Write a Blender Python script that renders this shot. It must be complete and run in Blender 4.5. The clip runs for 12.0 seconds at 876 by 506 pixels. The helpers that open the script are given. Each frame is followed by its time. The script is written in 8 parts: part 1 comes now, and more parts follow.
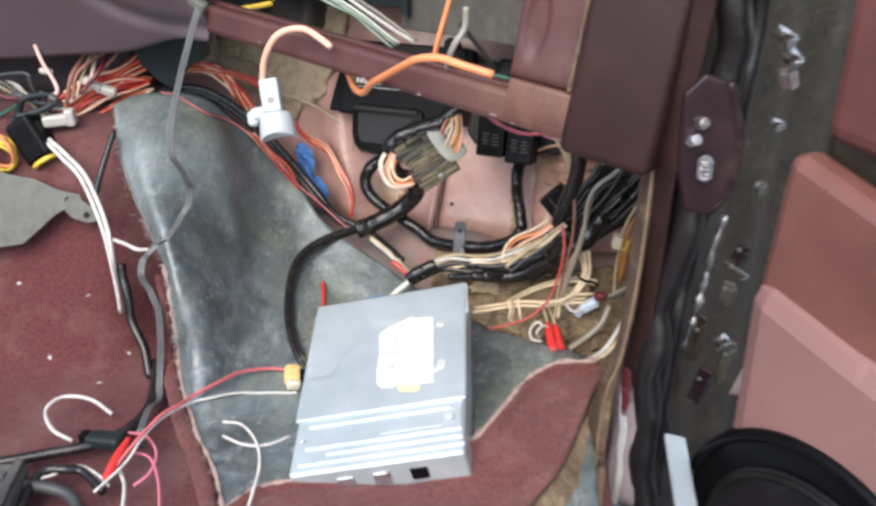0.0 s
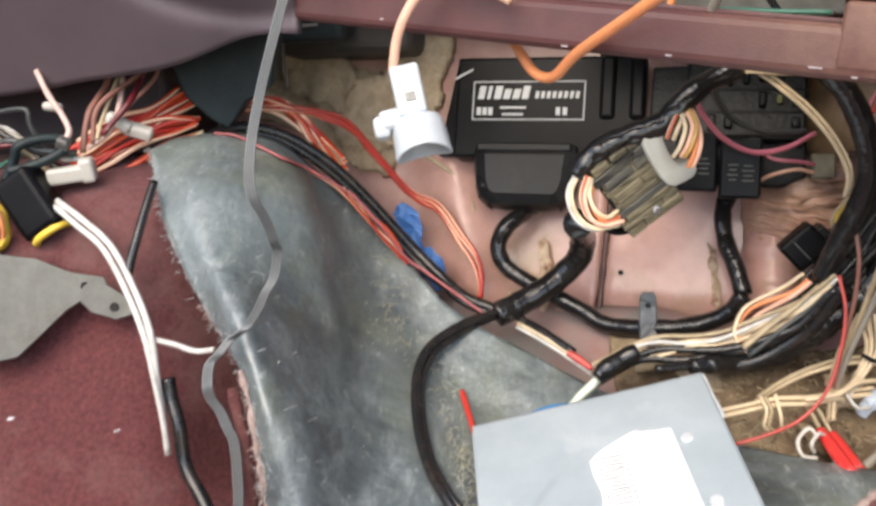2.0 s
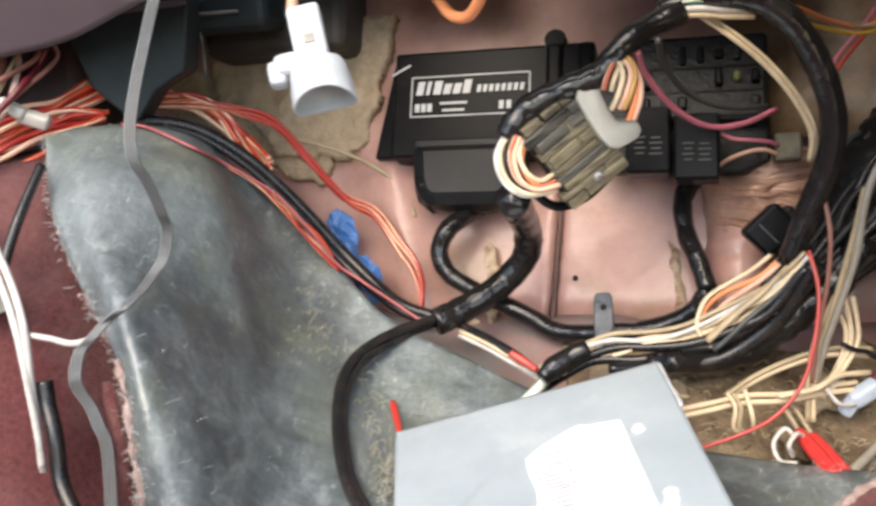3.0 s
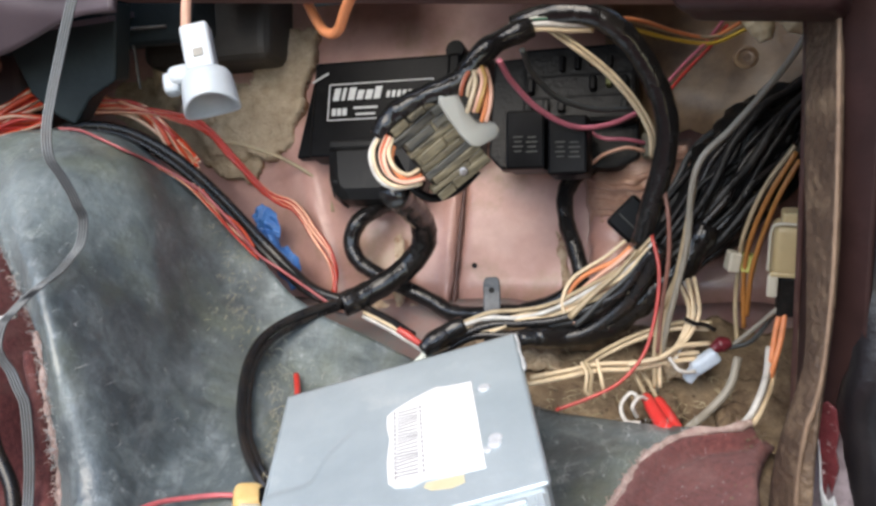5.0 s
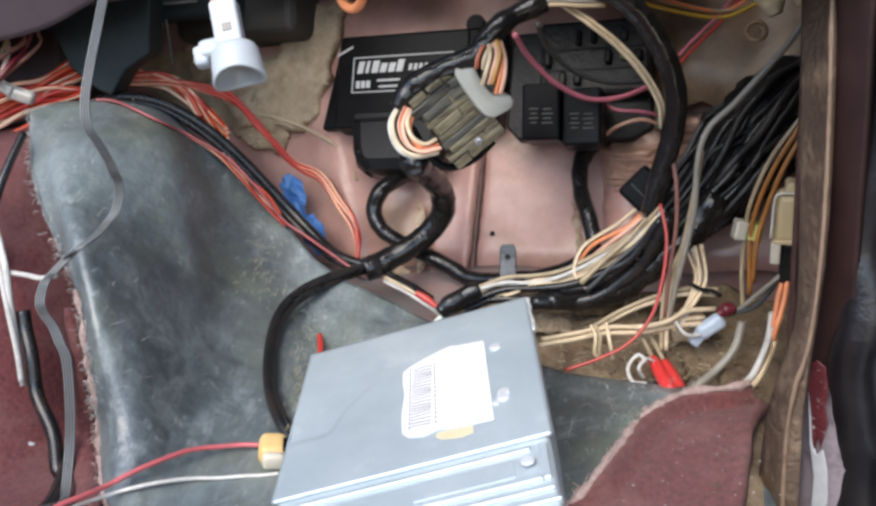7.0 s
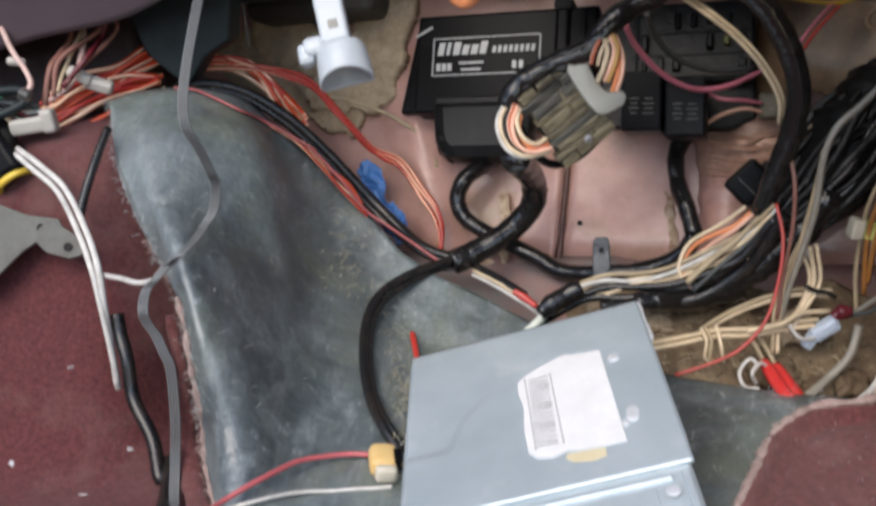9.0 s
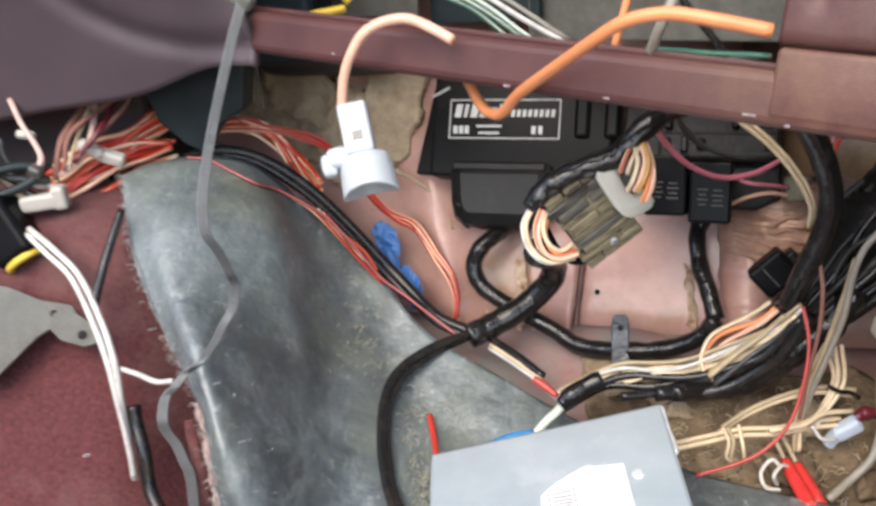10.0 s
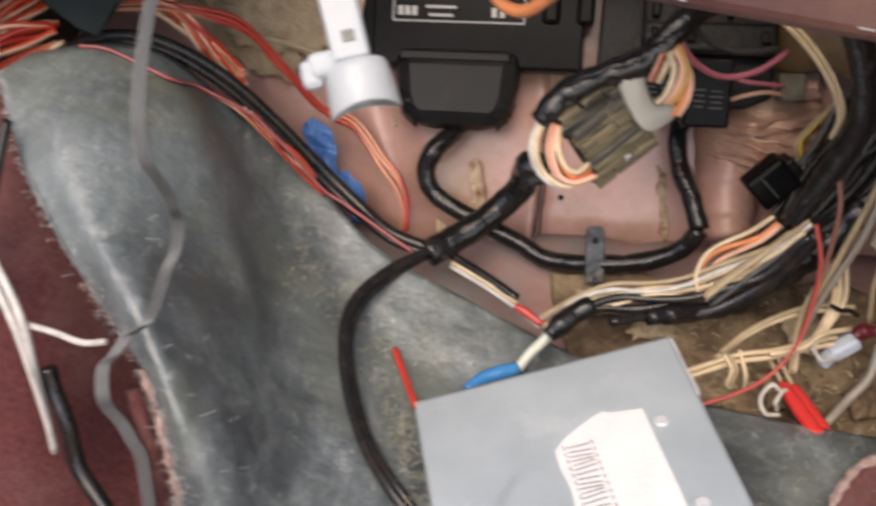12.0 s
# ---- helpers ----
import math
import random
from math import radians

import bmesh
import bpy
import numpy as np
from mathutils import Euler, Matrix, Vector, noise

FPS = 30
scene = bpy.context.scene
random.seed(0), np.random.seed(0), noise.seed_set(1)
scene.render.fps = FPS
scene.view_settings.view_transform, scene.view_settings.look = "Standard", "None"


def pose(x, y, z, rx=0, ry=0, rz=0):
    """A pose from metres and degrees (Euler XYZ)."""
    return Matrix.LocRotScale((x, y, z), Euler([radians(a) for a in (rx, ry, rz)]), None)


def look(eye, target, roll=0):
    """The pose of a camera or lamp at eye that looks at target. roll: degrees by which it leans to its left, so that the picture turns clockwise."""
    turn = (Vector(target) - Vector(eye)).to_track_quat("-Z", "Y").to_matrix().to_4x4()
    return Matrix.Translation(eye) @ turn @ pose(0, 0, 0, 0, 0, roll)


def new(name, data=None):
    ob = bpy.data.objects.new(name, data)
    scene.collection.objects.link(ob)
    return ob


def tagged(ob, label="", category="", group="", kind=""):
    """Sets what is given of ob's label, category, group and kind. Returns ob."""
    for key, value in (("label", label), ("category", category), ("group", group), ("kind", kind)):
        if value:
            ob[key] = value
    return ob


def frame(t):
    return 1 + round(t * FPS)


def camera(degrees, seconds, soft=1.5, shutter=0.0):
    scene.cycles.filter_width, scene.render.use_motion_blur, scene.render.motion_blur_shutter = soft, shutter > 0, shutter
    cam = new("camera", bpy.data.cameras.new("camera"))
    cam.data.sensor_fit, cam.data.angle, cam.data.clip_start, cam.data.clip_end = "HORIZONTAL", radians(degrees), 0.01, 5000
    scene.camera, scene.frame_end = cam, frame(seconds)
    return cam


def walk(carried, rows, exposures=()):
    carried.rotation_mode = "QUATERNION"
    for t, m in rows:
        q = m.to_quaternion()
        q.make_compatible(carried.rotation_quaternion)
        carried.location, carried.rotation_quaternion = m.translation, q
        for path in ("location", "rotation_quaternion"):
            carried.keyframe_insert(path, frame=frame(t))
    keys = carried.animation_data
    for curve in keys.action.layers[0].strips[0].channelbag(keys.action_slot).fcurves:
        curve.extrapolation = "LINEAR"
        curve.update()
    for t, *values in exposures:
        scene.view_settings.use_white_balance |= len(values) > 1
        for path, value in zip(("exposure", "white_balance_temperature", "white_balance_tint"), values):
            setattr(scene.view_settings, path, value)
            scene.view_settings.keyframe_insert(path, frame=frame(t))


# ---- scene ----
cam = camera(51.8, 12.0, 2.8, 0.5)
PATH = [
    (0, (0.1, 0.003, 0.82), (-0.027, 1.76, -0.127), -0.4),
    (0.5, (0.069, 0.11, 0.765), (-0.064, 1.869, -0.178), -1.6),
    (1, (0.055, 0.174, 0.735), (-0.081, 1.925, -0.222), -2.8),
    (1.5, (-0.011, 0.202, 0.704), (-0.138, 1.979, -0.205), -3.3),
    (2, (-0.058, 0.24, 0.656), (-0.161, 2.12, -0.018), -3.5),
    (2.5, (-0.056, 0.271, 0.601), (-0.143, 2.189, 0.041), -3.8),
    (3, (-0.021, 0.285, 0.569), (-0.104, 2.227, 0.097), -4.2),
    (3.5, (-0.001, 0.273, 0.561), (-0.082, 2.221, 0.116), -4.6),
    (3.7, (0.005, 0.266, 0.571), (-0.059, 2.213, 0.12), -4.6),
    (5.3, (0.058, 0.21, 0.568), (-0.048, 2.152, 0.1), -4.4),
    (5.5, (0.057, 0.205, 0.575), (-0.06, 2.139, 0.079), -4.3),
    (6, (0.055, 0.192, 0.569), (-0.086, 2.124, 0.071), -4.2),
    (6.5, (0.062, 0.189, 0.564), (-0.1, 2.118, 0.059), -4.4),
    (6.7, (0.065, 0.19, 0.566), (-0.098, 2.12, 0.065), -4.5),
    (8.3, (0.054, 0.203, 0.573), (-0.124, 2.099, -0.038), -5.3),
    (8.5, (0.039, 0.207, 0.576), (-0.155, 2.102, -0.034), -5.6),
    (9, (0.007, 0.216, 0.601), (-0.191, 2.108, -0.018), -5.1),
    (9.5, (0.015, 0.226, 0.678), (-0.203, 2.1, 0.012), -5.1),
    (9.8, (-0.001, 0.23, 0.693), (-0.22, 2.096, 0.005), -4.8),
    (10, (-0.007, 0.253, 0.683), (-0.196, 2.112, -0.028), -4.5),
    (10.5, (-0.028, 0.3, 0.672), (-0.089, 2.12, -0.155), -3.1),
    (11, (-0.032, 0.33, 0.657), (0.081, 2.065, -0.332), -1.5),
    (11.5, (-0.038, 0.351, 0.664), (0.126, 2.073, -0.339), -1.3),
    (12, (-0.094, 0.35, 0.687), (0.071, 2.064, -0.331), -0.8),
]
walk(cam, [(t, look(eye, target, roll)) for t, eye, target, roll in PATH],
     exposures=[(0.0, 1.28, 7250, 9), (0.5, 1.21, 7500, 10), (1.0, 0.85, 7500, 10), (1.5, 0.89, 7700, 10), (2.0, 1.35, 7800, 10), (2.5, 1.49, 7850, 10), (3.7, 1.52, 7900, 10), (5.5, 1.10, 7000, 8), (6.5, 1.12, 6900, 8), (8.5, 0.87, 7050, 11), (9.0, 0.75, 7150, 10), (9.5, 1.23, 7350, 10), (10.0, 1.31, 7450, 10), (10.5, 1.01, 7900, 13), (11.0, 0.67, 8200, 16), (11.5, 0.67, 8200, 16), (12.0, 0.85, 8300, 16)])

# ---------- light ----------
world = bpy.data.worlds.new("world")
scene.world = world
world.use_nodes = True
wn = world.node_tree
sky = wn.nodes.new("ShaderNodeTexSky")
sky.sky_type, sky.sun_disc = "NISHITA", False
sky.sun_elevation, sky.sun_rotation = radians(52), radians(200)
wn.links.new(sky.outputs[0], wn.nodes["Background"].inputs[0])
wn.nodes["Background"].inputs[1].default_value = 0.22
sun_data = bpy.data.lights.new("sun", "SUN")
sun_data.energy, sun_data.angle, sun_data.color = 1.25, radians(50), (1.0, 0.96, 0.9)
sun = new("sun", sun_data)
sun.matrix_world = look((-0.75, -1.0, 2.6), (0.0, 0.8, 0.4))


# ---------- materials ----------
def nodes_of(name):
    m = bpy.data.materials.new(name)
    m.use_nodes = True
    return m, m.node_tree.nodes, m.node_tree.links, m.node_tree.nodes["Principled BSDF"]


def surface(name, a, b, scale=60, rough=0.6, metal=0.0, bump=0.2, fine=600, dirt=None, dirt_scale=9.0, dirt_at=(0.5, 0.7), coat=0.0, sheen=0.0, rough2=None, spec=0.5):
    """A two-scale procedural surface: colours a to b, grain, dirt in patches, fine relief."""
    m, n, l, p = nodes_of(name)
    tc = n.new("ShaderNodeTexCoord")
    n1 = n.new("ShaderNodeTexNoise")
    n1.inputs["Scale"].default_value, n1.inputs["Detail"].default_value, n1.inputs["Roughness"].default_value = scale, 6, 0.65
    l.new(tc.outputs["Object"], n1.inputs["Vector"])
    ramp = n.new("ShaderNodeValToRGB")
    ramp.color_ramp.elements[0].position, ramp.color_ramp.elements[1].position = 0.3, 0.7
    ramp.color_ramp.elements[0].color, ramp.color_ramp.elements[1].color = (*a, 1), (*b, 1)
    l.new(n1.outputs["Fac"], ramp.inputs["Fac"])
    col = ramp.outputs["Color"]
    if dirt:
        n2 = n.new("ShaderNodeTexNoise")
        n2.inputs["Scale"].default_value, n2.inputs["Detail"].default_value, n2.inputs["Roughness"].default_value = dirt_scale, 8, 0.7
        l.new(tc.outputs["Object"], n2.inputs["Vector"])
        mr = n.new("ShaderNodeMapRange")
        mr.inputs["From Min"].default_value, mr.inputs["From Max"].default_value = dirt_at
        l.new(n2.outputs["Fac"], mr.inputs["Value"])
        mix = n.new("ShaderNodeMix")
        mix.data_type = "RGBA"
        l.new(mr.outputs[0], mix.inputs[0])
        l.new(col, mix.inputs[6])
        mix.inputs[7].default_value = (*dirt, 1)
        col = mix.outputs[2]
    l.new(col, p.inputs["Base Color"])
    n3 = n.new("ShaderNodeTexNoise")
    n3.inputs["Scale"].default_value, n3.inputs["Detail"].default_value = fine, 3
    l.new(tc.outputs["Object"], n3.inputs["Vector"])
    bp = n.new("ShaderNodeBump")
    bp.inputs["Strength"].default_value, bp.inputs["Distance"].default_value = bump, 0.002
    l.new(n3.outputs["Fac"], bp.inputs["Height"])
    l.new(bp.outputs["Normal"], p.inputs["Normal"])
    rr = n.new("ShaderNodeMapRange")
    rr.inputs["To Min"].default_value, rr.inputs["To Max"].default_value = rough, rough2 if rough2 is not None else min(1, rough + 0.15)
    l.new(n1.outputs["Fac"], rr.inputs["Value"])
    l.new(rr.outputs[0], p.inputs["Roughness"])
    p.inputs["Metallic"].default_value = metal
    p.inputs["Coat Weight"].default_value = coat
    p.inputs["Sheen Weight"].default_value = sheen
    p.inputs["Specular IOR Level"].default_value = spec
    return m


def insulation(name, colour, stripe=None, rough=0.38, grime=0.25, width=0.3, twist=0.0):
    """Wire insulation: one colour, an optional tracer stripe along it, and grime along its length."""
    m, n, l, p = nodes_of(name)
    uv = n.new("ShaderNodeUVMap")
    sep = n.new("ShaderNodeSeparateXYZ")
    l.new(uv.outputs[0], sep.inputs[0])
    col = n.new("ShaderNodeRGB")
    col.outputs[0].default_value = (*colour, 1)
    out = col.outputs[0]
    if stripe:
        lt = n.new("ShaderNodeMath")
        lt.operation = "LESS_THAN"
        lt.inputs[1].default_value = width
        if twist:
            sp = n.new("ShaderNodeMath")
            sp.operation = "MULTIPLY_ADD"
            l.new(sep.outputs[1], sp.inputs[0])
            sp.inputs[1].default_value = twist
            l.new(sep.outputs[0], sp.inputs[2])
            fr = n.new("ShaderNodeMath")
            fr.operation = "FRACT"
            l.new(sp.outputs[0], fr.inputs[0])
            l.new(fr.outputs[0], lt.inputs[0])
        else:
            l.new(sep.outputs[0], lt.inputs[0])
        mx = n.new("ShaderNodeMix")
        mx.data_type = "RGBA"
        l.new(lt.outputs[0], mx.inputs[0])
        l.new(out, mx.inputs[6])
        mx.inputs[7].default_value = (*stripe, 1)
        out = mx.outputs[2]
    tc = n.new("ShaderNodeTexCoord")
    nz = n.new("ShaderNodeTexNoise")
    nz.inputs["Scale"].default_value, nz.inputs["Detail"].default_value, nz.inputs["Roughness"].default_value = 70, 5, 0.7
    l.new(tc.outputs["Object"], nz.inputs["Vector"])
    mr = n.new("ShaderNodeMapRange")
    mr.inputs["From Min"].default_value, mr.inputs["From Max"].default_value = 0.45, 0.75
    mr.inputs["To Max"].default_value = grime
    l.new(nz.outputs["Fac"], mr.inputs["Value"])
    m2 = n.new("ShaderNodeMix")
    m2.data_type = "RGBA"
    l.new(mr.outputs[0], m2.inputs[0])
    l.new(out, m2.inputs[6])
    m2.inputs[7].default_value = (0.09, 0.06, 0.04, 1)
    l.new(m2.outputs[2], p.inputs["Base Color"])
    p.inputs["Roughness"].default_value = rough
    return m


def tape(name, colour, rough=0.23):
    """Glossy wrapped tape with slanting overlaps."""
    m, n, l, p = nodes_of(name)
    uv = n.new("ShaderNodeUVMap")
    sep = n.new("ShaderNodeSeparateXYZ")
    l.new(uv.outputs[0], sep.inputs[0])
    ad = n.new("ShaderNodeMath")
    ad.operation = "MULTIPLY_ADD"
    l.new(sep.outputs[1], ad.inputs[0])
    ad.inputs[1].default_value = 90.0
    l.new(sep.outputs[0], ad.inputs[2])
    fr = n.new("ShaderNodeMath")
    fr.operation = "FRACT"
    l.new(ad.outputs[0], fr.inputs[0])
    tc = n.new("ShaderNodeTexCoord")
    nz = n.new("ShaderNodeTexNoise")
    nz.inputs["Scale"].default_value, nz.inputs["Detail"].default_value = 75, 3
    l.new(tc.outputs["Object"], nz.inputs["Vector"])
    sm = n.new("ShaderNodeMath")
    sm.operation = "MULTIPLY_ADD"
    l.new(nz.outputs["Fac"], sm.inputs[0])
    sm.inputs[1].default_value = 2.2
    l.new(fr.outputs[0], sm.inputs[2])
    bp = n.new("ShaderNodeBump")
    bp.inputs["Strength"].default_value, bp.inputs["Distance"].default_value = 0.42, 0.0016
    l.new(sm.outputs[0], bp.inputs["Height"])
    l.new(bp.outputs["Normal"], p.inputs["Normal"])
    rp = n.new("ShaderNodeValToRGB")
    rp.color_ramp.elements[0].color = (*colour, 1)
    rp.color_ramp.elements[1].color = (0.03, 0.027, 0.024, 1)
    rp.color_ramp.elements[0].position, rp.color_ramp.elements[1].position = 0.5, 0.8
    l.new(nz.outputs["Fac"], rp.inputs["Fac"])
    l.new(rp.outputs["Color"], p.inputs["Base Color"])
    p.inputs["Roughness"].default_value = rough
    return m


def glassy(name, colour, rough=0.25, trans=0.35):
    m = surface(name, colour, tuple(c * 0.9 for c in colour), 80, rough, 0, 0.08, 300)
    p = m.node_tree.nodes["Principled BSDF"]
    p.inputs["Subsurface Weight"].default_value = trans
    p.inputs["Subsurface Radius"].default_value = (0.004, 0.004, 0.004)
    p.inputs["Subsurface Scale"].default_value = 0.5
    return m


CARPET = surface("maroon_carpet", (0.085, 0.022, 0.021), (0.195, 0.058, 0.053), 300, 0.95, 0, 0.9, 1100, (0.25, 0.115, 0.1), 16, (0.5, 0.78), sheen=0.08)
# CARPET with faded patches, its base darkened for shade beneath the dash
FADED_SHADED = surface("shaded_faded_maroon_carpet", (0.068, 0.014, 0.016), (0.17, 0.045, 0.046), 300, 0.95, 0, 0.9, 1100, (0.2, 0.105, 0.095), 9, (0.48, 0.76), sheen=0.06)
CARPET_EDGE = surface("cut_carpet_edge", (0.32, 0.2, 0.18), (0.5, 0.39, 0.34), 300, 0.95, 0, 0.9, 900)


def rubber_backing():
    """Dark rubber with cloudy bleaching, drawn-out scuffs, pale specks and a greenish bloom; the left lobe's sheen and
    the valley's shade are painted in.
    """
    m, n, l, p = nodes_of("rubber_backing")
    tc = n.new("ShaderNodeTexCoord")

    def nz(scale, detail, rough, stretch=(1, 1, 1), lo=0.35, hi=0.7, curl=0.0):
        mp = n.new("ShaderNodeMapping")
        mp.inputs["Scale"].default_value = stretch
        l.new(tc.outputs["Object"], mp.inputs["Vector"])
        t = n.new("ShaderNodeTexNoise")
        t.inputs["Scale"].default_value, t.inputs["Detail"].default_value, t.inputs["Roughness"].default_value = scale, detail, rough
        t.inputs["Distortion"].default_value = curl
        l.new(mp.outputs[0], t.inputs["Vector"])
        r = n.new("ShaderNodeMapRange")
        r.inputs["From Min"].default_value, r.inputs["From Max"].default_value = lo, hi
        l.new(t.outputs["Fac"], r.inputs["Value"])
        return r.outputs[0]

    def mix(fac, a, b, k=1.0):
        mu = n.new("ShaderNodeMath")
        mu.operation = "MULTIPLY"
        mu.inputs[1].default_value = k
        l.new(fac, mu.inputs[0])
        x = n.new("ShaderNodeMix")
        x.data_type = "RGBA"
        l.new(mu.outputs[0], x.inputs[0])
        if isinstance(a, tuple):
            x.inputs[6].default_value = (*a, 1)
        else:
            l.new(a, x.inputs[6])
        x.inputs[7].default_value = (*b, 1)
        return x.outputs[2]
    cloud = nz(12, 8, 0.66, (1.0, 0.75, 0.75), 0.38, 0.64)
    col = mix(cloud, (0.058, 0.071, 0.078), (0.2, 0.238, 0.245))
    col = mix(nz(34, 7, 0.72, (0.8, 1.3, 1.3), 0.5, 0.7), col, (0.29, 0.33, 0.335), 0.6)
    col = mix(nz(42, 7, 0.7, (1, 0.7, 0.7), 0.42, 0.66), col, (0.06, 0.072, 0.074), 0.5)
    # Paler left lobe: reflected light painted into the colour, broken up by noise
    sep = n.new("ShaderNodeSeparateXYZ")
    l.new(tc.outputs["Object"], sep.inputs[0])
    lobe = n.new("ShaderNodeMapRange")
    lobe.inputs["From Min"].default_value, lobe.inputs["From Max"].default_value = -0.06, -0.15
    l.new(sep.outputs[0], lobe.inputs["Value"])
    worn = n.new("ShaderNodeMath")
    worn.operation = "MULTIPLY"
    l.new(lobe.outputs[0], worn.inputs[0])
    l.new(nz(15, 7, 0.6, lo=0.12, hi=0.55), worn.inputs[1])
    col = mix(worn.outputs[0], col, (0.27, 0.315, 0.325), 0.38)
    col = mix(nz(13, 6, 0.6, lo=0.5, hi=0.68), col, (0.17, 0.185, 0.13), 0.6)
    col = mix(nz(46, 8, 0.7, (1.6, 0.35, 0.35), 0.53, 0.74), col, (0.42, 0.46, 0.47), 0.5)
    col = mix(nz(120, 4, 0.6, (1, 0.6, 0.6), 0.63, 0.72), col, (0.48, 0.51, 0.5), 0.55)
    col = mix(nz(30, 9, 0.8, (0.25, 1.5, 1.5), 0.6, 0.68), col, (0.42, 0.46, 0.46), 0.35)
    col = mix(nz(17, 9, 0.72, (1, 0.8, 0.8), 0.54, 0.7, 2.2), col, (0.33, 0.37, 0.355), 0.55)
    col = mix(nz(44, 8, 0.75, (0.7, 1, 1), 0.58, 0.72, 3.0), col, (0.4, 0.43, 0.4), 0.4)
    col = mix(nz(10, 7, 0.65, (1, 1, 1), 0.5, 0.66, 1.2), col, (0.045, 0.05, 0.05), 0.3)
    # shade in the mat's valley, painted as a large dark patch with ragged edges
    away, squash, ragged, valley_shade = n.new("ShaderNodeVectorMath"), n.new("ShaderNodeVectorMath"), n.new("ShaderNodeMath"), n.new("ShaderNodeMapRange")
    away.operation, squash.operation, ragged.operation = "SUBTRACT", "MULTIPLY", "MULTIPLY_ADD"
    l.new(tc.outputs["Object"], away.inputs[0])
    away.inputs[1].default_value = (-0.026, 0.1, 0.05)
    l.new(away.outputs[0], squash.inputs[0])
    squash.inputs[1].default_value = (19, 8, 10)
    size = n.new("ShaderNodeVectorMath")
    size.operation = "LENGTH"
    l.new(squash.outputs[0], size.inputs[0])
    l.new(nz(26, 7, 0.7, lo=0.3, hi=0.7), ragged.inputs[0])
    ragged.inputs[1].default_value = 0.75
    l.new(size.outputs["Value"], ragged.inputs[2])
    valley_shade.inputs["From Min"].default_value, valley_shade.inputs["From Max"].default_value = 1.35, 0.5
    l.new(ragged.outputs[0], valley_shade.inputs["Value"])
    col = mix(valley_shade.outputs[0], col, (0.04, 0.047, 0.054), 0.42)
    col = mix(nz(60, 5, 0.6, (0.5, 1.4, 1.4), 0.56, 0.75), col, (0.03, 0.035, 0.037), 0.28)
    shade = n.new("ShaderNodeHueSaturation")
    shade.inputs["Value"].default_value, shade.inputs["Saturation"].default_value = 0.89, 1.1
    l.new(col, shade.inputs["Color"])
    l.new(shade.outputs[0], p.inputs["Base Color"])
    p.inputs["Specular IOR Level"].default_value = 1.0
    rr = n.new("ShaderNodeMapRange")
    rr.inputs["To Min"].default_value, rr.inputs["To Max"].default_value = 0.29, 0.43
    l.new(cloud, rr.inputs["Value"])
    l.new(rr.outputs[0], p.inputs["Roughness"])
    bp = n.new("ShaderNodeBump")
    bp.inputs["Strength"].default_value, bp.inputs["Distance"].default_value = 0.4, 0.003
    l.new(nz(70, 6, 0.65, lo=0.2, hi=0.8), bp.inputs["Height"])
    l.new(bp.outputs["Normal"], p.inputs["Normal"])
    return m


def fade_in(m, axis, start, end):
    """Lets a surface's dirt grow along one axis of the object, from none at start to full at end."""
    n, l = m.node_tree.nodes, m.node_tree.links
    tc = next(x for x in n if x.bl_idname == "ShaderNodeTexCoord")
    mix = next(x for x in n if x.bl_idname == "ShaderNodeMix")
    sep, grow, mul = n.new("ShaderNodeSeparateXYZ"), n.new("ShaderNodeMapRange"), n.new("ShaderNodeMath")
    mul.operation = "MULTIPLY"
    grow.inputs["From Min"].default_value, grow.inputs["From Max"].default_value = start, end
    l.new(tc.outputs["Object"], sep.inputs[0])
    l.new(sep.outputs[axis], grow.inputs["Value"])
    l.new(mix.inputs[0].links[0].from_socket, mul.inputs[0])
    l.new(grow.outputs[0], mul.inputs[1])
    l.new(mul.outputs[0], mix.inputs[0])


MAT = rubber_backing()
PAINT = surface("maroon_primer_paint", (0.44, 0.238, 0.2), (0.6, 0.355, 0.3), 24, 0.26, 0, 0.16, 120, (0.34, 0.22, 0.13), 14, (0.52, 0.74), coat=0.2)
DASH = surface("maroon_dash_plastic", (0.07, 0.026, 0.025), (0.098, 0.038, 0.036), 30, 0.4, 0, 0.12, 900, (0.14, 0.085, 0.072), 12, (0.55, 0.85), spec=0.35)
# Copy of DASH darkened to paint the car roof's shade on the end cover
DASH_SHADED = surface("shaded_maroon_dash_cover", (0.024, 0.01, 0.01), (0.036, 0.015, 0.0145), 26, 0.42, 0, 0.1, 700, (0.05, 0.025, 0.022), 10, (0.58, 0.85), spec=0.28)
DASH_T = surface("tan_smeared_dash_plastic", (0.07, 0.026, 0.025), (0.098, 0.038, 0.036), 30, 0.4, 0, 0.12, 900, (0.19, 0.1, 0.066), 18, (0.36, 0.66), spec=0.35)
fade_in(DASH_T, 0, 0.02, 0.1)
DASH_L = surface("dark_plum_plastic", (0.074, 0.054, 0.063), (0.095, 0.069, 0.078), 22, 0.5, 0, 0.1, 900)
